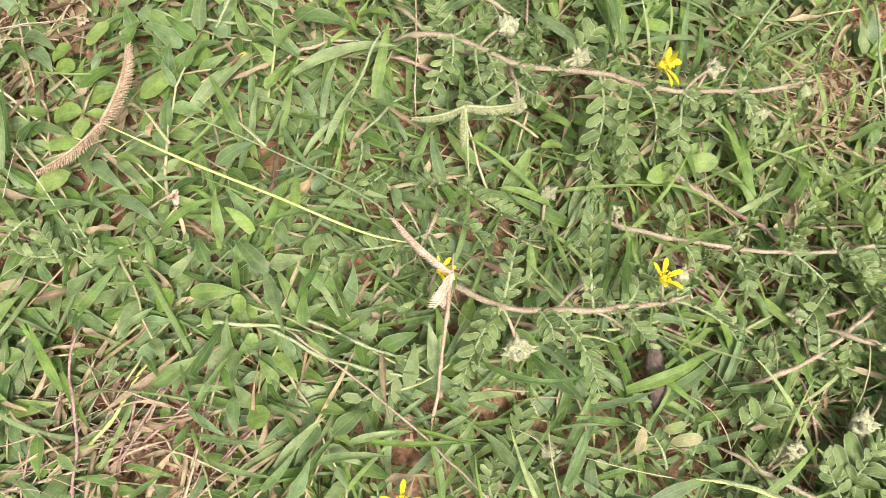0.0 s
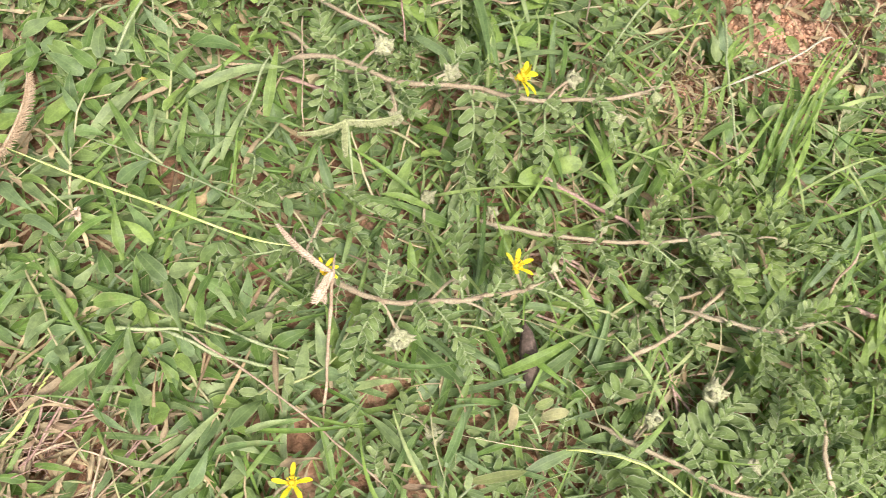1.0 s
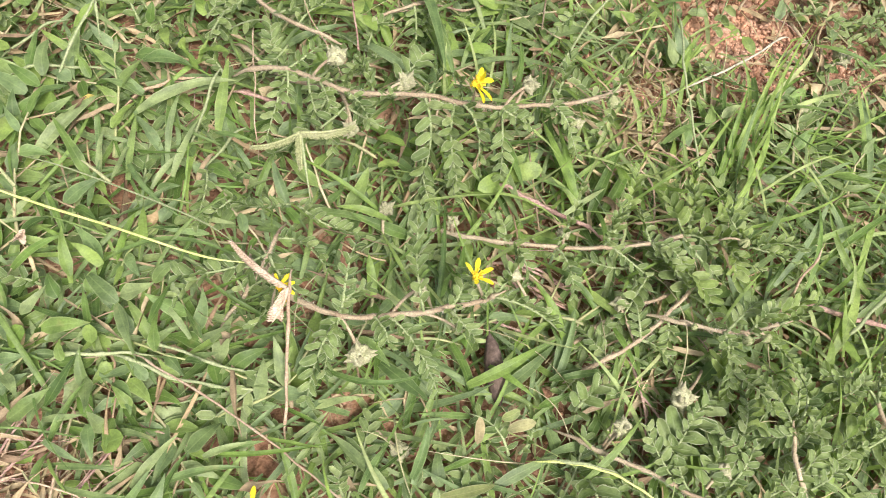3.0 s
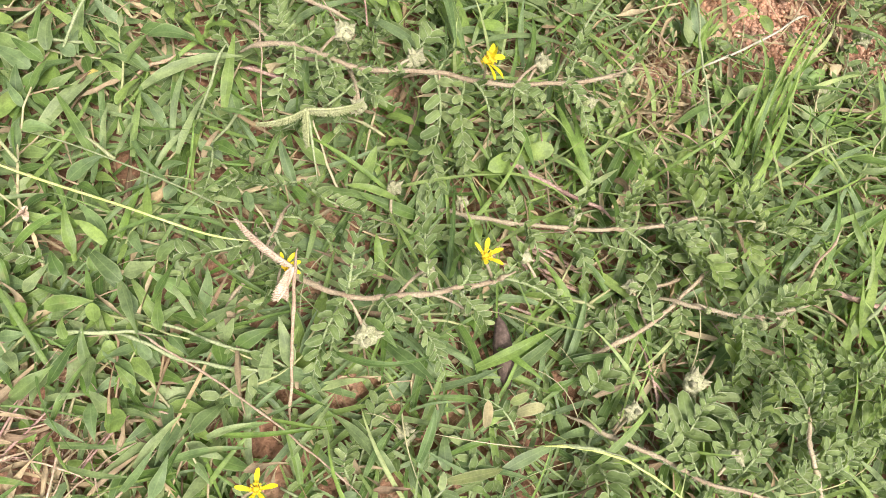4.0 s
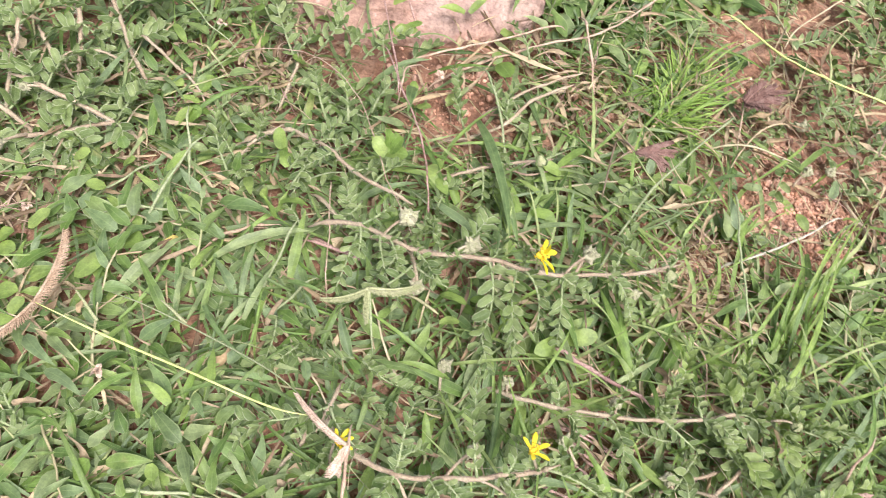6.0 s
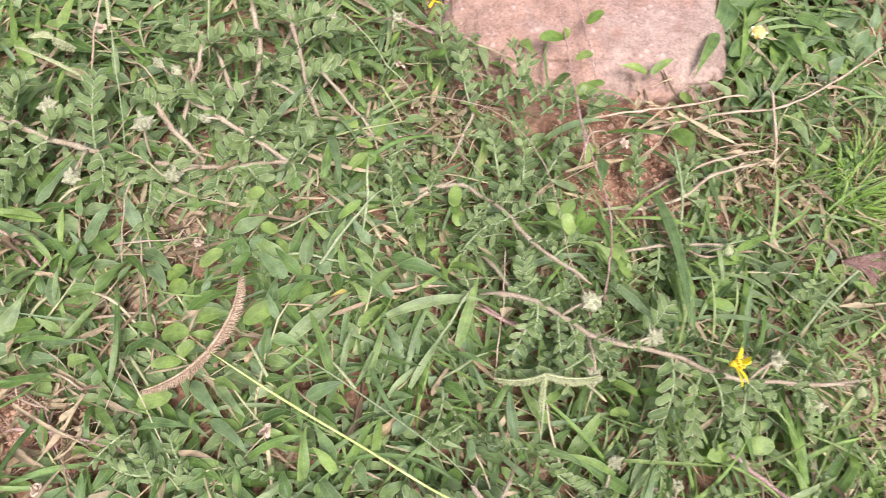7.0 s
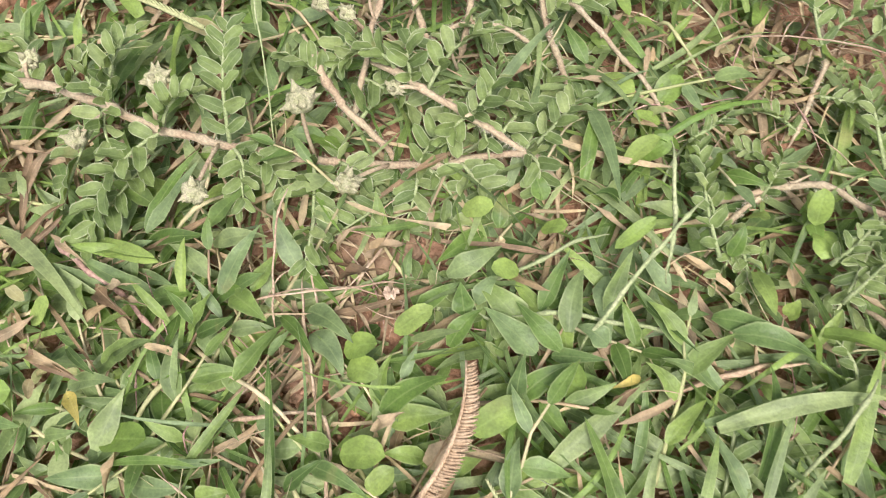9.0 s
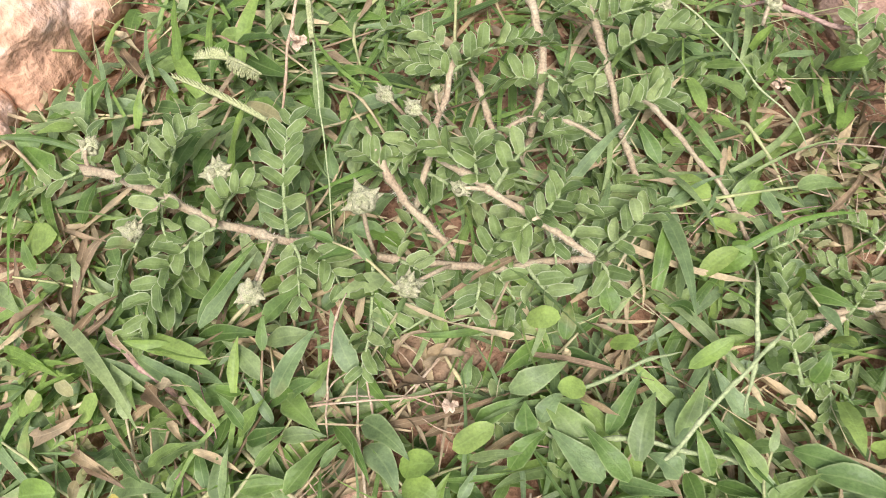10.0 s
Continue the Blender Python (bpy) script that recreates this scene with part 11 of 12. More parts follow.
def gap(x, y):
    """Where the grass stands thin under the vines."""
    return max(0.0, 1 - math.hypot(x - 0.05, (y - 0.02) * 1.3) / 0.075, 1 - math.hypot(x + 0.12, y - 0.175) / 0.035) ** 0.5


def open_side(x, y):
    """1 over the red soil where vines trail and grass is scarce."""
    return 0.88 / ((1 + math.exp((0.198 - x) / 0.006)) * (1 + math.exp((0.172 - y) / 0.008)))


def vine_side(x, y):
    """1 in the hollow where the vines lie uppermost."""
    return max(0.0, 1 - ((x - 0.14) / 0.075) ** 2 - ((y - 0.045) / 0.06) ** 2) ** 0.5


def spot(r, spread):
    """A place in the plan, thick near the middle of the plot and thinning out beyond."""
    if r.random() < spread:
        return r.uniform(-0.34, 0.36), r.uniform(-0.05, 0.46)
    a, d = r.uniform(0, 6.283), 0.3 + abs(r.gauss(0, 0.28))
    return math.cos(a) * d * 1.2 + 0.02, math.sin(a) * d + 0.18


def leafy_side(x, y):
    """1 where broad short grass leaves rule, 0 where the vine does."""
    edge = -0.045 + 0.03 * math.sin(y * 30) + 0.04 * (patch(x, y, 16, 1) - 0.5)
    k = 1 / (1 + math.exp((x - edge) / 0.012))
    if y > 0.17:
        k *= 1 / (1 + math.exp((y - 0.198) / 0.010)) if x > -0.17 else 1
    return k


# ---- undergrowth ----
def grass_cover(count, seed):
    r = random.Random(seed)
    h = Heap()
    made = 0
    while made < count:
        x, y = spot(r, 0.72)
        if r.random() < max(bare(x, y), open_side(x, y), 0.1 * vine_side(x, y), 0.15 * gap(x, y)) or r.random() > 0.35 + 0.9 * patch(x, y, 22, 2):
            continue
        made += 1
        left = leafy_side(x, y)
        a = r.uniform(0, 6.283)
        if r.random() < left * 0.75:
            length, width, form = r.uniform(0.008, 0.017), r.uniform(0.0028, 0.0055), "lance"
        else:
            length, width, form = r.uniform(0.018, 0.048), r.choice((r.uniform(0.0008, 0.0016), r.uniform(0.0018, 0.0036))), "blade"
        z = ground(x, y) + r.uniform(0.001, 0.008)
        rise = r.uniform(-0.1, 0.45) * length
        top = min(z + rise, ground(x, y) + r.uniform(0.006, 0.014))
        if r.random() < max(bare(x + math.cos(a) * length, y + math.sin(a) * length), open_side(x + math.cos(a) * length, y)):
            continue
        p = (x, y, z)
        q = (x + math.cos(a) * length, y + math.sin(a) * length, max(top, ground(x, y) + 0.002))
        h.add(*leaf_sheet(curve_points(p, q, length * r.uniform(0.02, 0.14), length * r.uniform(-0.1, 0.1), 5), width, form, r.uniform(-0.6, 0.6), 0.28, 0.08, 2, r.random() * 9))
    return h


def sprig_cover(count, seed):
    """Creeping sprigs: a thin stem with short pointed leaves set by turns on either side."""
    r = random.Random(seed)
    leaves, stems = Heap(), Heap()
    while count:
        x, y = r.uniform(-0.32, 0.30), r.uniform(-0.05, 0.42)
        if r.random() < bare(x, y) + 0.05 or r.random() > 0.06 + 0.94 * leafy_side(x, y):
            continue
        count -= 1
        a, n, g = r.uniform(0, 6.283), r.randint(3, 6), ground(x, y)
        step, z, climb = r.uniform(0.0045, 0.0075), r.uniform(0.003, 0.012), r.uniform(0.0, 0.0028)
        line = [Vector((x, y, g + z))]
        for k in range(n):
            a += r.gauss(0, 0.16)
            line.append(line[-1] + Vector((math.cos(a) * step, math.sin(a) * step, climb)))
        stems.add(*tube(line, [0.0006 * (1.1 - 0.6 * k / n) for k in range(n + 1)], 5, 0.1, count))
        for k in range(n + 1):
            size = r.uniform(0.008, 0.0155) * (0.75 if k == n else 1)
            b = a + (1 if k % 2 else -1) * r.uniform(0.5, 1.15) if k < n else a
            p = line[k]
            q = p + Vector((math.cos(b) * size, math.sin(b) * size, size * r.uniform(-0.15, 0.5)))
            if bare(q.x, q.y) > 0.6:
                continue
            bow = curve_points(p, q, size * r.uniform(0.02, 0.12), size * r.uniform(-0.08, 0.08), 7)
            leaves.add(*leaf_sheet(bow, size * r.uniform(0.32, 0.44), "lance", r.uniform(-0.5, 0.5), r.uniform(0.05, 0.4), 0.07, 4, r.random() * 9, r.uniform(-0.6, 0.3)))
    return leaves, stems


def herb_cover(count, seed):
    r = random.Random(seed)
    h = Heap()
    made = 0
    while made < count:
        x, y = spot(r, 0.7)
        if r.random() < max(bare(x, y), 0.8 * open_side(x, y), 0.85 * gap(x, y)) or r.random() > 0.15 + 1.1 * patch(x, y, 30, 5) - 0.2:
            continue
        made += 1
        a = r.uniform(0, 6.283)
        length = r.uniform(0.005, 0.012)
        if x > 0.09 and y > 0.3:
            length *= 2.0
        z = ground(x, y) + r.uniform(0.002, 0.011)
        q = (x + math.cos(a) * length, y + math.sin(a) * length, z + r.uniform(-0.3, 0.5) * length)
        h.add(*leaf_sheet(curve_points((x, y, z), q, length * 0.08, 0, 5), length * r.uniform(0.4, 0.6), "oval", r.uniform(-0.5, 0.5), 0.25, 0.08, 2, r.random() * 9))
    return h


def vine_cover(count, seed):
    r = random.Random(seed)
    h = Heap()
    made = 0
    while made < count:
        x, y = spot(r, 0.8)
        if r.random() < bare(x, y) or r.random() < leafy_side(x, y) * 0.9 or r.random() > 0.4 + 0.9 * patch(x, y, 18, 9):
            continue
        made += 1
        a = r.uniform(0, 6.283)
        length = r.uniform(0.018, 0.036)
        z = ground(x, y) + r.uniform(0.002, 0.010)
        q = (x + math.cos(a) * length, y + math.sin(a) * length, z + r.uniform(-0.05, 0.18) * length)
        if r.random() < bare(q[0], q[1]):
            continue
        pts = curve_points((x, y, z), q, length * r.uniform(0.03, 0.12), length * r.uniform(-0.1, 0.1), 6)
        pairs = r.choice((6, 6, 7, 8))
        size = max(0.0052 if x < -0.055 and y > 0.175 else 0.004, length * r.uniform(0.17, 0.22))
        v, f = tube(pts, 0.0005, 4)
        h.add(v, f, [(0.02, 0.5)] * len(v))
        for m in vine_leaf_layout(pts, pairs, size, r.choice((5, 15, 30, 48)), r.uniform(-0.4, 0.4), r):
            lp = [m @ p for p in curve_points((0, 0, 0), (1, 0, 0.02), 0.05, 0, 4)]
            h.add(*leaf_sheet(lp, size * 0.42, "leaflet", r.uniform(-0.3, 0.3), 0.25, 0.05, 2))
    return h


def straw_cover(count, seed):
    r = random.Random(seed)
    h = Heap()
    for k in range(count):
        x, y = spot(r, 0.75)
        if x > 0 and r.random() < 0.3:
            x, y = r.choice(((-0.09, 0.03), (0.15, 0.15), (-0.13, 0.19), (0.12, 0.27)))
            x, y = x + r.gauss(0, 0.04), y + r.gauss(0, 0.04)
        if r.random() < max(bare(x, y) * 0.92, 0.7 * gap(x, y)):
            continue
        a = r.uniform(0, 6.283)
        length = r.uniform(0.008, 0.04)
        z = ground(x, y) + r.uniform(0.002, 0.016)
        q = (x + math.cos(a) * length, y + math.sin(a) * length, z + r.uniform(-0.004, 0.004))
        pts = curve_points((x, y, z), q, length * r.uniform(0, 0.05), length * r.uniform(-0.07, 0.07), 5)
        if r.random() < 0.12:
            h.add(*tube(pts, r.uniform(0.0002, 0.0004), 4, 0.1))
        else:
            h.add(*leaf_sheet(pts, r.uniform(0.0006, 0.0024), "blade", r.uniform(-0.9, 0.9), r.uniform(0.3, 1.2), 0.5, 2, k, r.uniform(-1, 1)))
    return h


def sprouts(count, seed):
    """Whole grass plants set between the others."""
    r = random.Random(seed)
    while count:
        x, y = r.uniform(-0.30, 0.32), r.uniform(-0.03, 0.40)
        if r.random() < bare(x, y) + open_side(x, y) + 0.1 or r.random() > 0.45 + 0.55 * leafy_side(x, y):
            continue
        count -= 1
        g = ground(x, y) * 1000
        blades = []
        wide = r.random() < 0.25 + 0.6 * leafy_side(x, y)
        for k in range(r.randint(3, 6)):
            a = r.uniform(0, 6.283)
            n = r.uniform(10, 18) if wide else r.uniform(22, 46)
            w = r.uniform(3.6, 5.6) if wide else r.uniform(1.8, 3.6)
            b = (x * 1000 + r.uniform(-3, 3), y * 1000 + r.uniform(-3, 3), g + r.uniform(1, 7))
            tip = (b[0] + math.cos(a) * n, b[1] + math.sin(a) * n, g + r.uniform(4, 12))
            if bare(tip[0] * 0.001, tip[1] * 0.001) < 0.4:
                blades.append((("W" if wide else "B") if r.random() < 0.85 else "G", b, tip, w, n * r.uniform(0.03, 0.12), n * r.uniform(-0.08, 0.08), r.uniform(-25, 25)))
        if blades:
            p = grass_plant(x * 1000, y * 1000)
            for b in blades:
                leaf(p, *b)


sprouts(30, 31)
fine_tuft(160, 256, 70, 30, 1.5, 71, (0.45, 0.15), "F")
fine_tuft(170, 272, 70, 30, 1.5, 72, (0.35, 0.3), "F")
fine_tuft(154, 246, 60, 28, 1.4, 73, (0.5, -0.1), "F")
fine_tuft(166, 262, 50, 22, 1.4, 76, (0.1, 0.2), "F")
fine_tuft(140, 262, 22, 24, 1.3, 74, (0.0, 0.3), "F")
dead_clump(204, 276, 10, 9, 310, 8)
dead_clump(214, 262, 9, 9, 311, 8)
dead_clump(207, 246, 9, 9, 312, 8)
dead_clump(246, 180, 9, 9, 313, 8)
fine_tuft(-219, 165, 26, 18, 1.5, 75, (0.0, 0.3))
broad_herb(113, 322, 9, 81, 17, 20)
broad_herb(128, 334, 9, 82, 18, 22)
broad_herb(150, 342, 9, 83, 18, 22)
broad_herb(138, 306, 8, 84, 15, 18)
broad_herb(168, 325, 8, 85, 17, 20)
broad_herb(120, 352, 8, 86, 18, 22)
straw_heap(-78, 35, 22, 15, 91)
straw_heap(-97, 27, 14, 12, 92)
straw_heap(-58, 24, 14, 12, 93)
straw_heap(-112, 45, 8, 12, 94, 30)
dead_clump(114, 252, 10, 8, 95, 20)
dead_clump(114, 262, 10, 9, 96, 20)
dead_clump(150, 310, 10, 9, 97, 20)
dead_clump(-28, 255, 16, 14, 98, 16)
dead_clump(-24, 270, 12, 12, 99, 16)
dead_clump(158, 178, 14, 13, 103, 24)
dead_clump(163, 155, 14, 13, 104, 24)
dead_clump(140, 142, 14, 13, 105, 24)
dead_clump(128, 118, 8, 12, 106, 22)
straw_heap(165, 165, 9, 14, 107, 34)
straw_heap(150, 128, 8, 12, 108, 30)
straw_heap(-60, 232, 8, 12, 109, 26)
straw_heap(-125, 195, 5, 12, 110, 26)
dead_clump(-150, 186, 10, 12, 111, 14)
dead_clump(-100, 178, 5, 12, 112, 12)
dead_clump(-80, 196, 9, 10, 113, 12)
dead_clump(-60, 190, 8, 10, 114, 12)
dead_clump(60, 275, 8, 10, 115, 14)
dead_clump(-20, 290, 10, 12, 116, 14)
dead_clump(160, 120, 10, 12, 100, 12)
straw_heap(-166, 109, 9, 11, 301, 28)
straw_heap(-171, 93, 7, 10, 302, 28)
straw_heap(-148, 97, 7, 10, 303, 28)
straw_heap(-190, 117, 5, 9, 304, 28)
dead_clump(-157, 103, 10, 12, 305, 18)
dead_clump(-173, 104, 10, 12, 306, 18)
dead_clump(-135, 93, 10, 12, 307, 18)
dead_clump(226, 118, 10, 12, 308, 18)
dead_clump(253, 156, 10, 12, 309, 18)
withered_herb(-40, 257, 22, 10, 201)
withered_herb(-27, 245, 23, 11, 202)
withered_herb(-14, 261, 19, 10, 203)
withered_herb(-33, 228, 16, 9, 204)
withered_herb(-31, 253, 16, 9, 205)
withered_herb(135, 249, 32, 10, 206)
withered_herb(124, 268, 24, 9, 207)
withered_herb(164, 177, 26, 9, 208)
withered_herb(156, 155, 24, 9, 209)
withered_herb(167, 136, 20, 8, 210)
withered_herb(-218, 168, 22, 8, 211)
withered_herb(-201, 147, 20, 8, 212)
withered_herb(226, 174, 24, 9, 213)
withered_herb(249, 198, 22, 9, 214)
dead_clump(152, 66, 10, 12, 101, 12)
dead_clump(134, 245, 12, 10, 102, 14)

sprig_leaves, sprig_stems = sprig_cover(620, 19)
tagged(new("sprig_leaves", sprig_leaves.mesh("sprig_leaves", M["grass_many"])), "short pointed green leaves of creeping grass sprigs", "grass", kind="stuff")
tagged(new("sprig_stems", sprig_stems.mesh("sprig_stems", M["creeper"])), "thin green and tan stems of creeping grass", "grass", kind="stuff")
tagged(new("grass_cover", grass_cover(11000, 11).mesh("grass_cover", M["grass_many"])), "dense low green grass covering the soil", "grass", kind="stuff")
tagged(new("herb_cover", herb_cover(2700, 12).mesh("herb_cover", M["bright_many"])), "small rounded green herb leaves between the grass", "herbs", kind="stuff")
tagged(new("vine_leaf_cover", vine_cover(600, 13).mesh("vine_leaf_cover", M["vine_many"])), "carpet of grey-green pinnate vine leaves", "vine leaves", kind="stuff")


def curled_leaves(count, seed):
    """Crumpled dry leaves caught among the green ones."""
    r = random.Random(seed)
    h = Heap()
    while count:
        x, y = spot(r, 0.9)
        if r.random() < bare(x, y) * 0.8 or r.random() > 0.3 + 0.7 * leafy_side(x, y) or r.random() > 1.3 * patch(x, y, 24, 15):
            continue
        count -= 1
        a, n, g = r.uniform(0, 6.283), r.uniform(0.006, 0.017), ground(x, y)
        q = (x + math.cos(a) * n, y + math.sin(a) * n, g + r.uniform(0.004, 0.017))
        pts = curve_points((x, y, g + r.uniform(0.003, 0.015)), q, n * r.uniform(-0.1, 0.35), n * r.uniform(-0.3, 0.3), 7)
        h.add(*leaf_sheet(pts, r.uniform(0.0018, 0.0042), "lance", r.uniform(-1.2, 1.2), r.uniform(0.4, 1.5), 0.6, 4, count, r.uniform(-2.0, 2.0)))
    return h


tagged(new("curled_leaves", curled_leaves(420, 25).mesh("curled_leaves", M["dry_many"])), "crumpled tan and brown dry leaves caught in the grass", "dry leaves", kind="stuff")


def crumbs(count, seed):
    """Short broken bits of straw and leaf."""
    r = random.Random(seed)
    h = Heap()
    for k in range(count):
        x, y = spot(r, 0.85)
        if r.random() < bare(x, y) * 0.4:
            continue
        a, n = r.uniform(0, 6.283), r.uniform(0.002, 0.011)
        z = ground(x, y) + r.uniform(0.0005, 0.006)
        q = (x + math.cos(a) * n, y + math.sin(a) * n, z + r.uniform(-0.001, 0.002))
        h.add(*leaf_sheet(curve_points((x, y, z), q, n * 0.08, n * r.uniform(-0.2, 0.2), 3), r.uniform(0.0005, 0.0022), "lance", r.uniform(-0.8, 0.8), 0.4, 0.2, 2, k))
    return h


def top_blades(count, seed):
    """Narrow bright blades reaching out over the lower leaves."""
    r = random.Random(seed)
    h = Heap()
    while count:
        x, y = spot(r, 0.9)
        if r.random() < max(bare(x, y) + 0.05, open_side(x, y), 0.55 * vine_side(x, y), 0.6 * gap(x, y)) or r.random() > 0.25 + 1.0 * patch(x, y, 26, 12):
            continue
        count -= 1
        a, n, g = r.uniform(0, 6.283), r.uniform(0.016, 0.05), ground(x, y)
        q = (x + math.cos(a) * n, y + math.sin(a) * n, g + r.uniform(0.008, 0.022))
        pts = curve_points((x, y, g + r.uniform(0.004, 0.016)), q, n * r.uniform(0.03, 0.16), n * r.uniform(-0.14, 0.14), 7)
        h.add(*leaf_sheet(pts, r.uniform(0.0007, 0.0024), "blade", r.uniform(-0.9, 0.9), r.uniform(0.1, 0.6), 0.05, 2, count))
    return h


def fine_blades(count, seed):
    """Long thin pale blades that lean over the vines."""
    r = random.Random(seed)
    h = Heap()
    while count:
        x, y = r.gauss(0.17, 0.07), r.gauss(0.07, 0.075)
        if x < 0.03 or r.random() < max(bare(x, y), open_side(x, y), 0.85 * vine_side(x, y)):
            continue
        count -= 1
        a, n, g = r.gauss(0.9, 1.1), r.uniform(0.018, 0.05), ground(x, y)
        q = (x + math.cos(a) * n, y + math.sin(a) * n, g + r.uniform(0.012, 0.03))
        pts = curve_points((x, y, g + r.uniform(0.004, 0.014)), q, n * r.uniform(0.05, 0.2), n * r.uniform(-0.14, 0.14), 7)
        h.add(*leaf_sheet(pts, r.uniform(0.0008, 0.0021), "blade", r.uniform(-0.8, 0.8), r.uniform(0.1, 0.6), 0.05, 2, count))
    return h


tagged(new("fine_blades", fine_blades(270, 24).mesh("fine_blades", M["fine_many"])), "long thin pale green blades leaning over the vines", "grass", kind="stuff")
tagged(new("grass_blades", top_blades(1300, 18).mesh("grass_blades", M["bright_many"])), "narrow fresh green grass blades crossing one another", "grass", kind="stuff")


def tangle(count, seed):
    """Thin creeping stems winding among the leaves, with a thicker node here and there."""
    r = random.Random(seed)
    h = Heap()
    while count:
        x, y = spot(r, 0.85)
        if r.random() < bare(x, y) * 0.7:
            continue
        count -= 1
        a, n, rad = r.uniform(0, 6.283), r.uniform(0.025, 0.075), r.uniform(0.0003, 0.0007)
        pts, z = [Vector((x, y, ground(x, y) + r.uniform(0.004, 0.016)))], r.uniform(0.006, 0.02)
        for k in range(4):
            a += r.gauss(0, 0.17)
            q = pts[-1] + Vector((math.cos(a), math.sin(a), 0)) * n * 0.25
            q.z = ground(q.x, q.y) + max(0.003, z + r.gauss(0, 0.003))
            pts.append(q)
        line = smooth_line(pts, 4)
        radii = [rad * (1.0 - 0.4 * i / 16) * (1.4 if i % 4 == 0 else 1) for i in range(len(line))]
        radii[0] = radii[-1] = rad * 0.3
        h.add(*tube(line, radii, 5, 0.12, count))
    return h


def threads(count, seed):
    """Hair-thin pale culms and tendrils arching over the leaves."""
    r = random.Random(seed)
    h = Heap()
    while count:
        x, y = spot(r, 0.9)
        if r.random() < bare(x, y):
            continue
        count -= 1
        a, n, rad, g = r.uniform(0, 6.283), r.uniform(0.012, 0.05), r.uniform(0.00014, 0.0003), ground(x, y)
        q = (x + math.cos(a) * n, y + math.sin(a) * n, g + r.uniform(0.006, 0.022))
        pts = curve_points((x, y, g + r.uniform(0.004, 0.014)), q, n * r.uniform(0.02, 0.2), n * r.uniform(-0.2, 0.2), 8)
        h.add(*tube(pts, [rad * (1.2 - 0.8 * k / 8) for k in range(9)], 4, 0.1, count))
    return h


tagged(new("thin_culms", threads(520, 23).mesh("thin_culms", M["creeper"])), "hair-thin tan and green culms arching over the leaves", "grass", kind="stuff")
tagged(new("creeping_stems", tangle(150, 16).mesh("creeping_stems", M["creeper"])), "thin tan and green creeping stems tangled among the leaves", "creeping stems", kind="stuff")


def wide_grass(count, seed):
    """The lawn going on all around, in tufts that grow sparser with distance."""
    r = random.Random(seed)
    h = Heap()
    while count > 0:
        a, d = r.uniform(0, 6.283), 0.42 + 4.2 * r.random() ** 2
        cx, cy = math.cos(a) * d, math.sin(a) * d + 0.18
        if -0.36 < cx < 0.38 and -0.07 < cy < 0.48 or math.hypot(cx - 0.04, cy - 0.35) < 0.1:
            continue
        if r.random() > 0.2 + 1.1 * patch(cx, cy, 5, 3):
            continue
        k = 1 + 0.5 * d
        for j in range(14):
            count -= 1
            x, y = cx + r.gauss(0, 0.03 * k), cy + r.gauss(0, 0.03 * k)
            b, n = r.uniform(0, 6.283), r.uniform(0.025, 0.055) * k
            z = ground(x, y)
            q = (x + math.cos(b) * n, y + math.sin(b) * n, z + n * r.uniform(0.1, 0.5))
            h.add(*leaf_sheet(curve_points((x, y, z), q, n * 0.12, n * r.uniform(-0.1, 0.1), 4), r.uniform(0.0025, 0.006) * k, "blade", r.uniform(-0.6, 0.6), 0.3, 0.05, 2, j))
    return h


tagged(new("lawn", wide_grass(34000, 17).mesh("lawn", M["grass_many"])), "patchy green lawn going on over reddish soil", "grass", kind="stuff")
tagged(new("straw_crumbs", crumbs(9000, 15).mesh("straw_crumbs", M["dry_many"])), "short brown crumbs of straw and dead leaf", "litter", kind="stuff")
tagged(new("straw_litter", straw_cover(3600, 14).mesh("straw_litter", M["dry_many"])), "dry tan straw and dead blades on the soil", "straw litter", kind="stuff")


# ---- gravel ----
def pebble_mesh(k, cuts=2):
    bm = bmesh.new()
    bmesh.ops.create_icosphere(bm, subdivisions=cuts, radius=0.5)
    for v in bm.verts:
        v.co *= 1 + 0.35 * noise.noise(v.co * 2.2 + Vector((k * 5.1, 0, 0)))
        v.co.z *= 0.7
    return bm


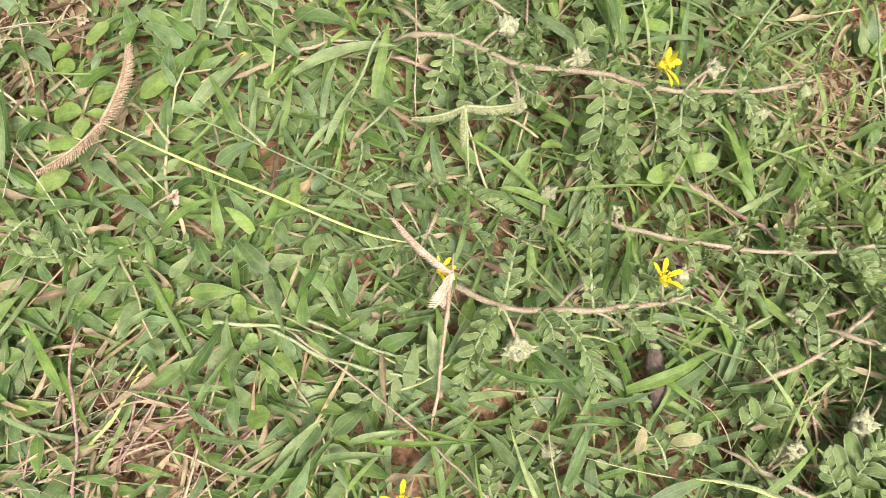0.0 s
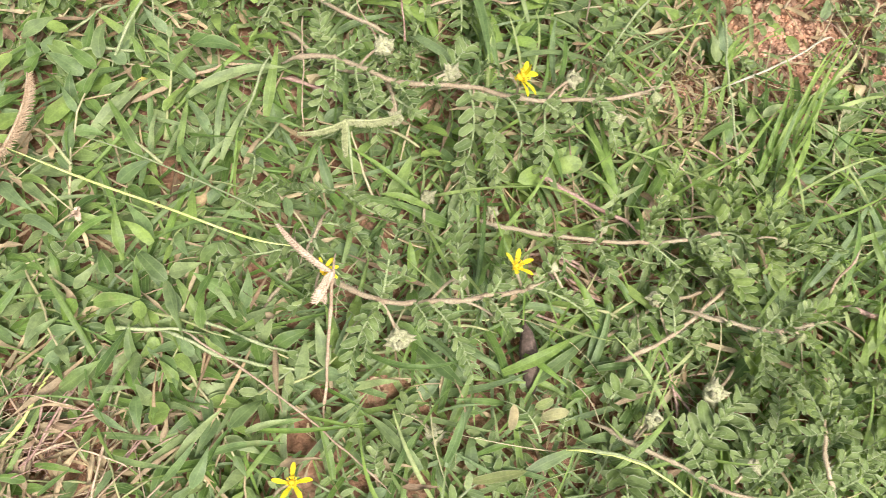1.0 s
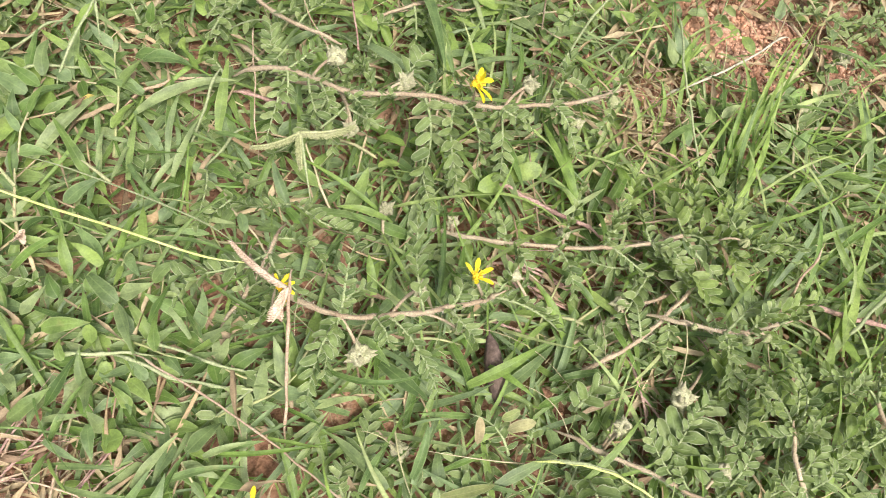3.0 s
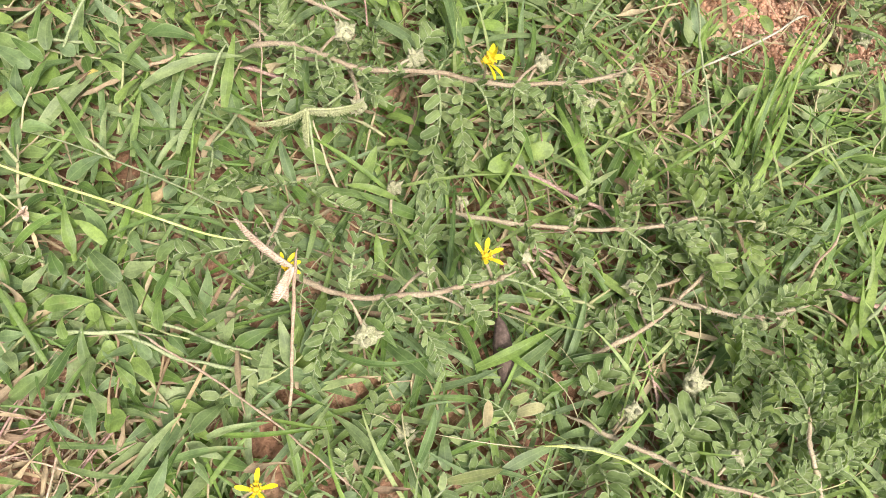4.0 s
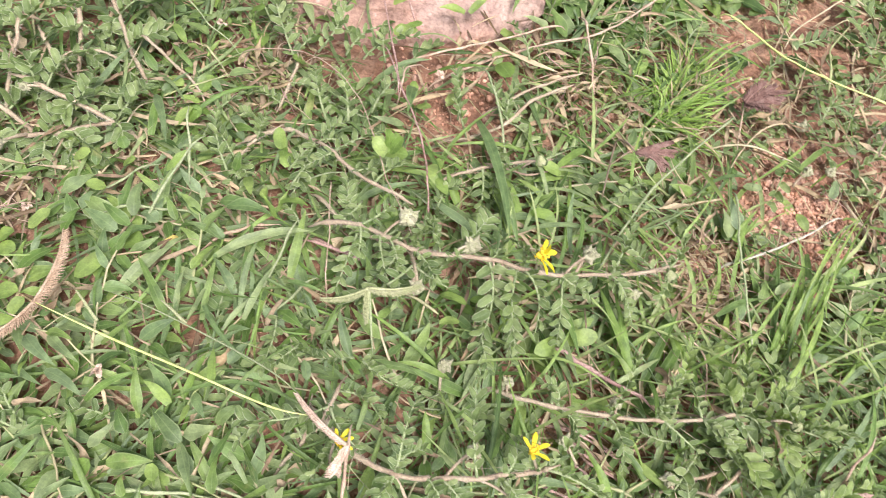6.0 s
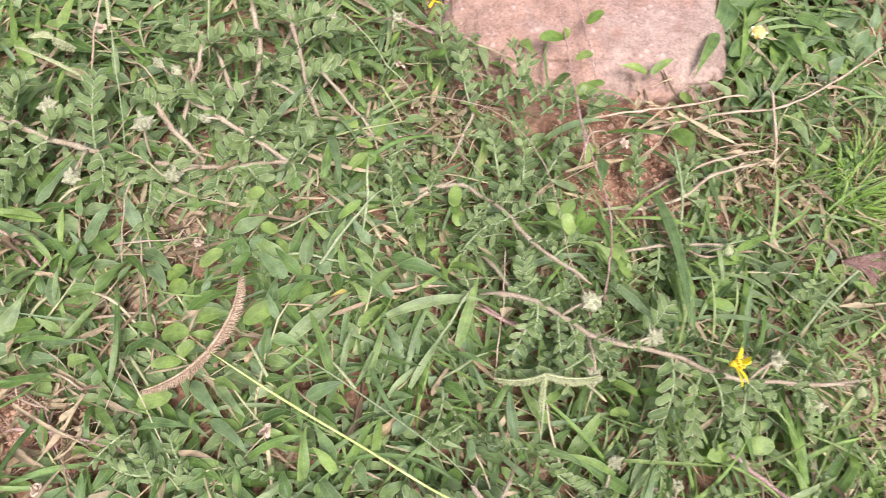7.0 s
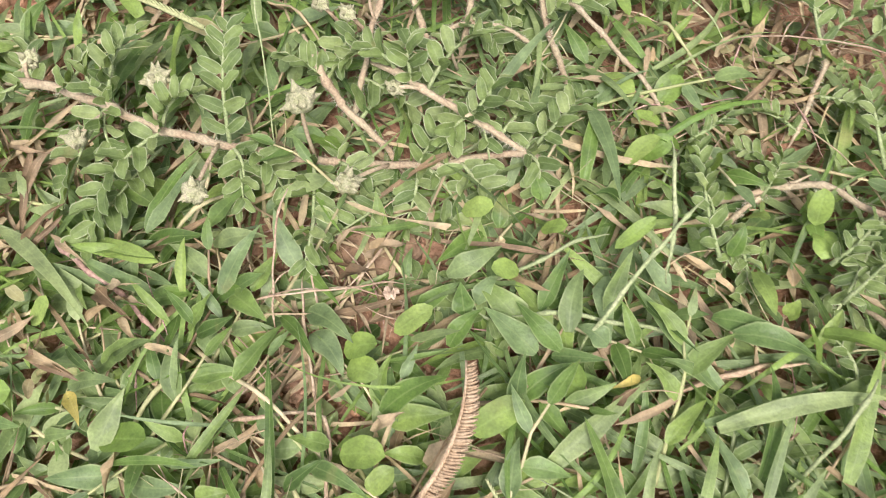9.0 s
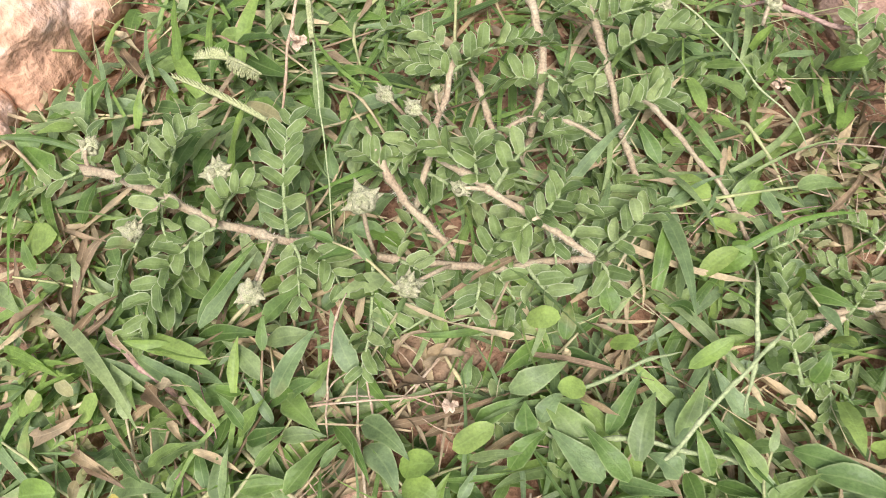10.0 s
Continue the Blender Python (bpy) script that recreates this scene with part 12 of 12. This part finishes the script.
GRAVELLED = BARE[:4] * 3 + [b for b in BARE if b[2] < 40]


def gravel(count, seed):
    r = random.Random(seed)
    shapes = []
    for k in range(5):
        bm = pebble_mesh(k, 1)
        shapes.append(([v.co.copy() for v in bm.verts], [tuple(v.index for v in f.verts) for f in bm.faces]))
        bm.free()
    h = Heap()
    while count:
        if r.random() < 0.65:
            cx, cy, rx, ry = r.choice(GRAVELLED)
            x, y = (cx + r.gauss(0, rx * 0.7)) * 0.001, (cy + r.gauss(0, ry * 0.7)) * 0.001
        else:
            x, y = spot(r, 0.8)
        s = 0.0007 + abs(r.gauss(0, 0.0012))
        m = Matrix.Translation((x, y, ground(x, y) + s * 0.15)) @ Euler((r.uniform(0, 6), r.uniform(0, 6), r.uniform(0, 6))).to_matrix().to_4x4() @ Matrix.Scale(s, 4)
        v, f = r.choice(shapes)
        h.add([m @ q for q in v], f)
        count -= 1
    return h


tagged(new("gravel", gravel(9500, 21).mesh("gravel", M["pebble_many"])), "fine reddish gravel scattered on the soil", "gravel", kind="stuff")


def pebbles(count, seed):
    r = random.Random(seed)
    shapes = []
    for k in range(6):
        bm = pebble_mesh(k + 9)
        me = bpy.data.meshes.new("pebble")
        bm.to_mesh(me)
        bm.free()
        me.polygons.foreach_set("use_smooth", [True] * len(me.polygons))
        me.materials.append(M["pebble"])
        shapes.append(me)
    for k in range(count):
        cx, cy, rx, ry = BARE[r.choice((0, 0, 0, 0, 1, 2, 3, 3, 4, 5, 6, 7, 8, 9, 14, 15, 16))]
        x, y = (cx + r.uniform(-1, 1) * rx) * 0.001, (cy + r.uniform(-1, 1) * ry) * 0.001
        s = r.uniform(0.0022, 0.0055)
        ob = new("pebble", shapes[k % 6])
        ob.matrix_basis = Matrix.Translation((x, y, ground(x, y) + s * 0.12)) @ Euler((r.uniform(-0.5, 0.5), r.uniform(-0.5, 0.5), r.uniform(0, 6))).to_matrix().to_4x4() @ Matrix.Scale(s, 4)
        tagged(ob, "small reddish pebble lying on bare soil", "pebble", "pebbles")


pebbles(200, 22)
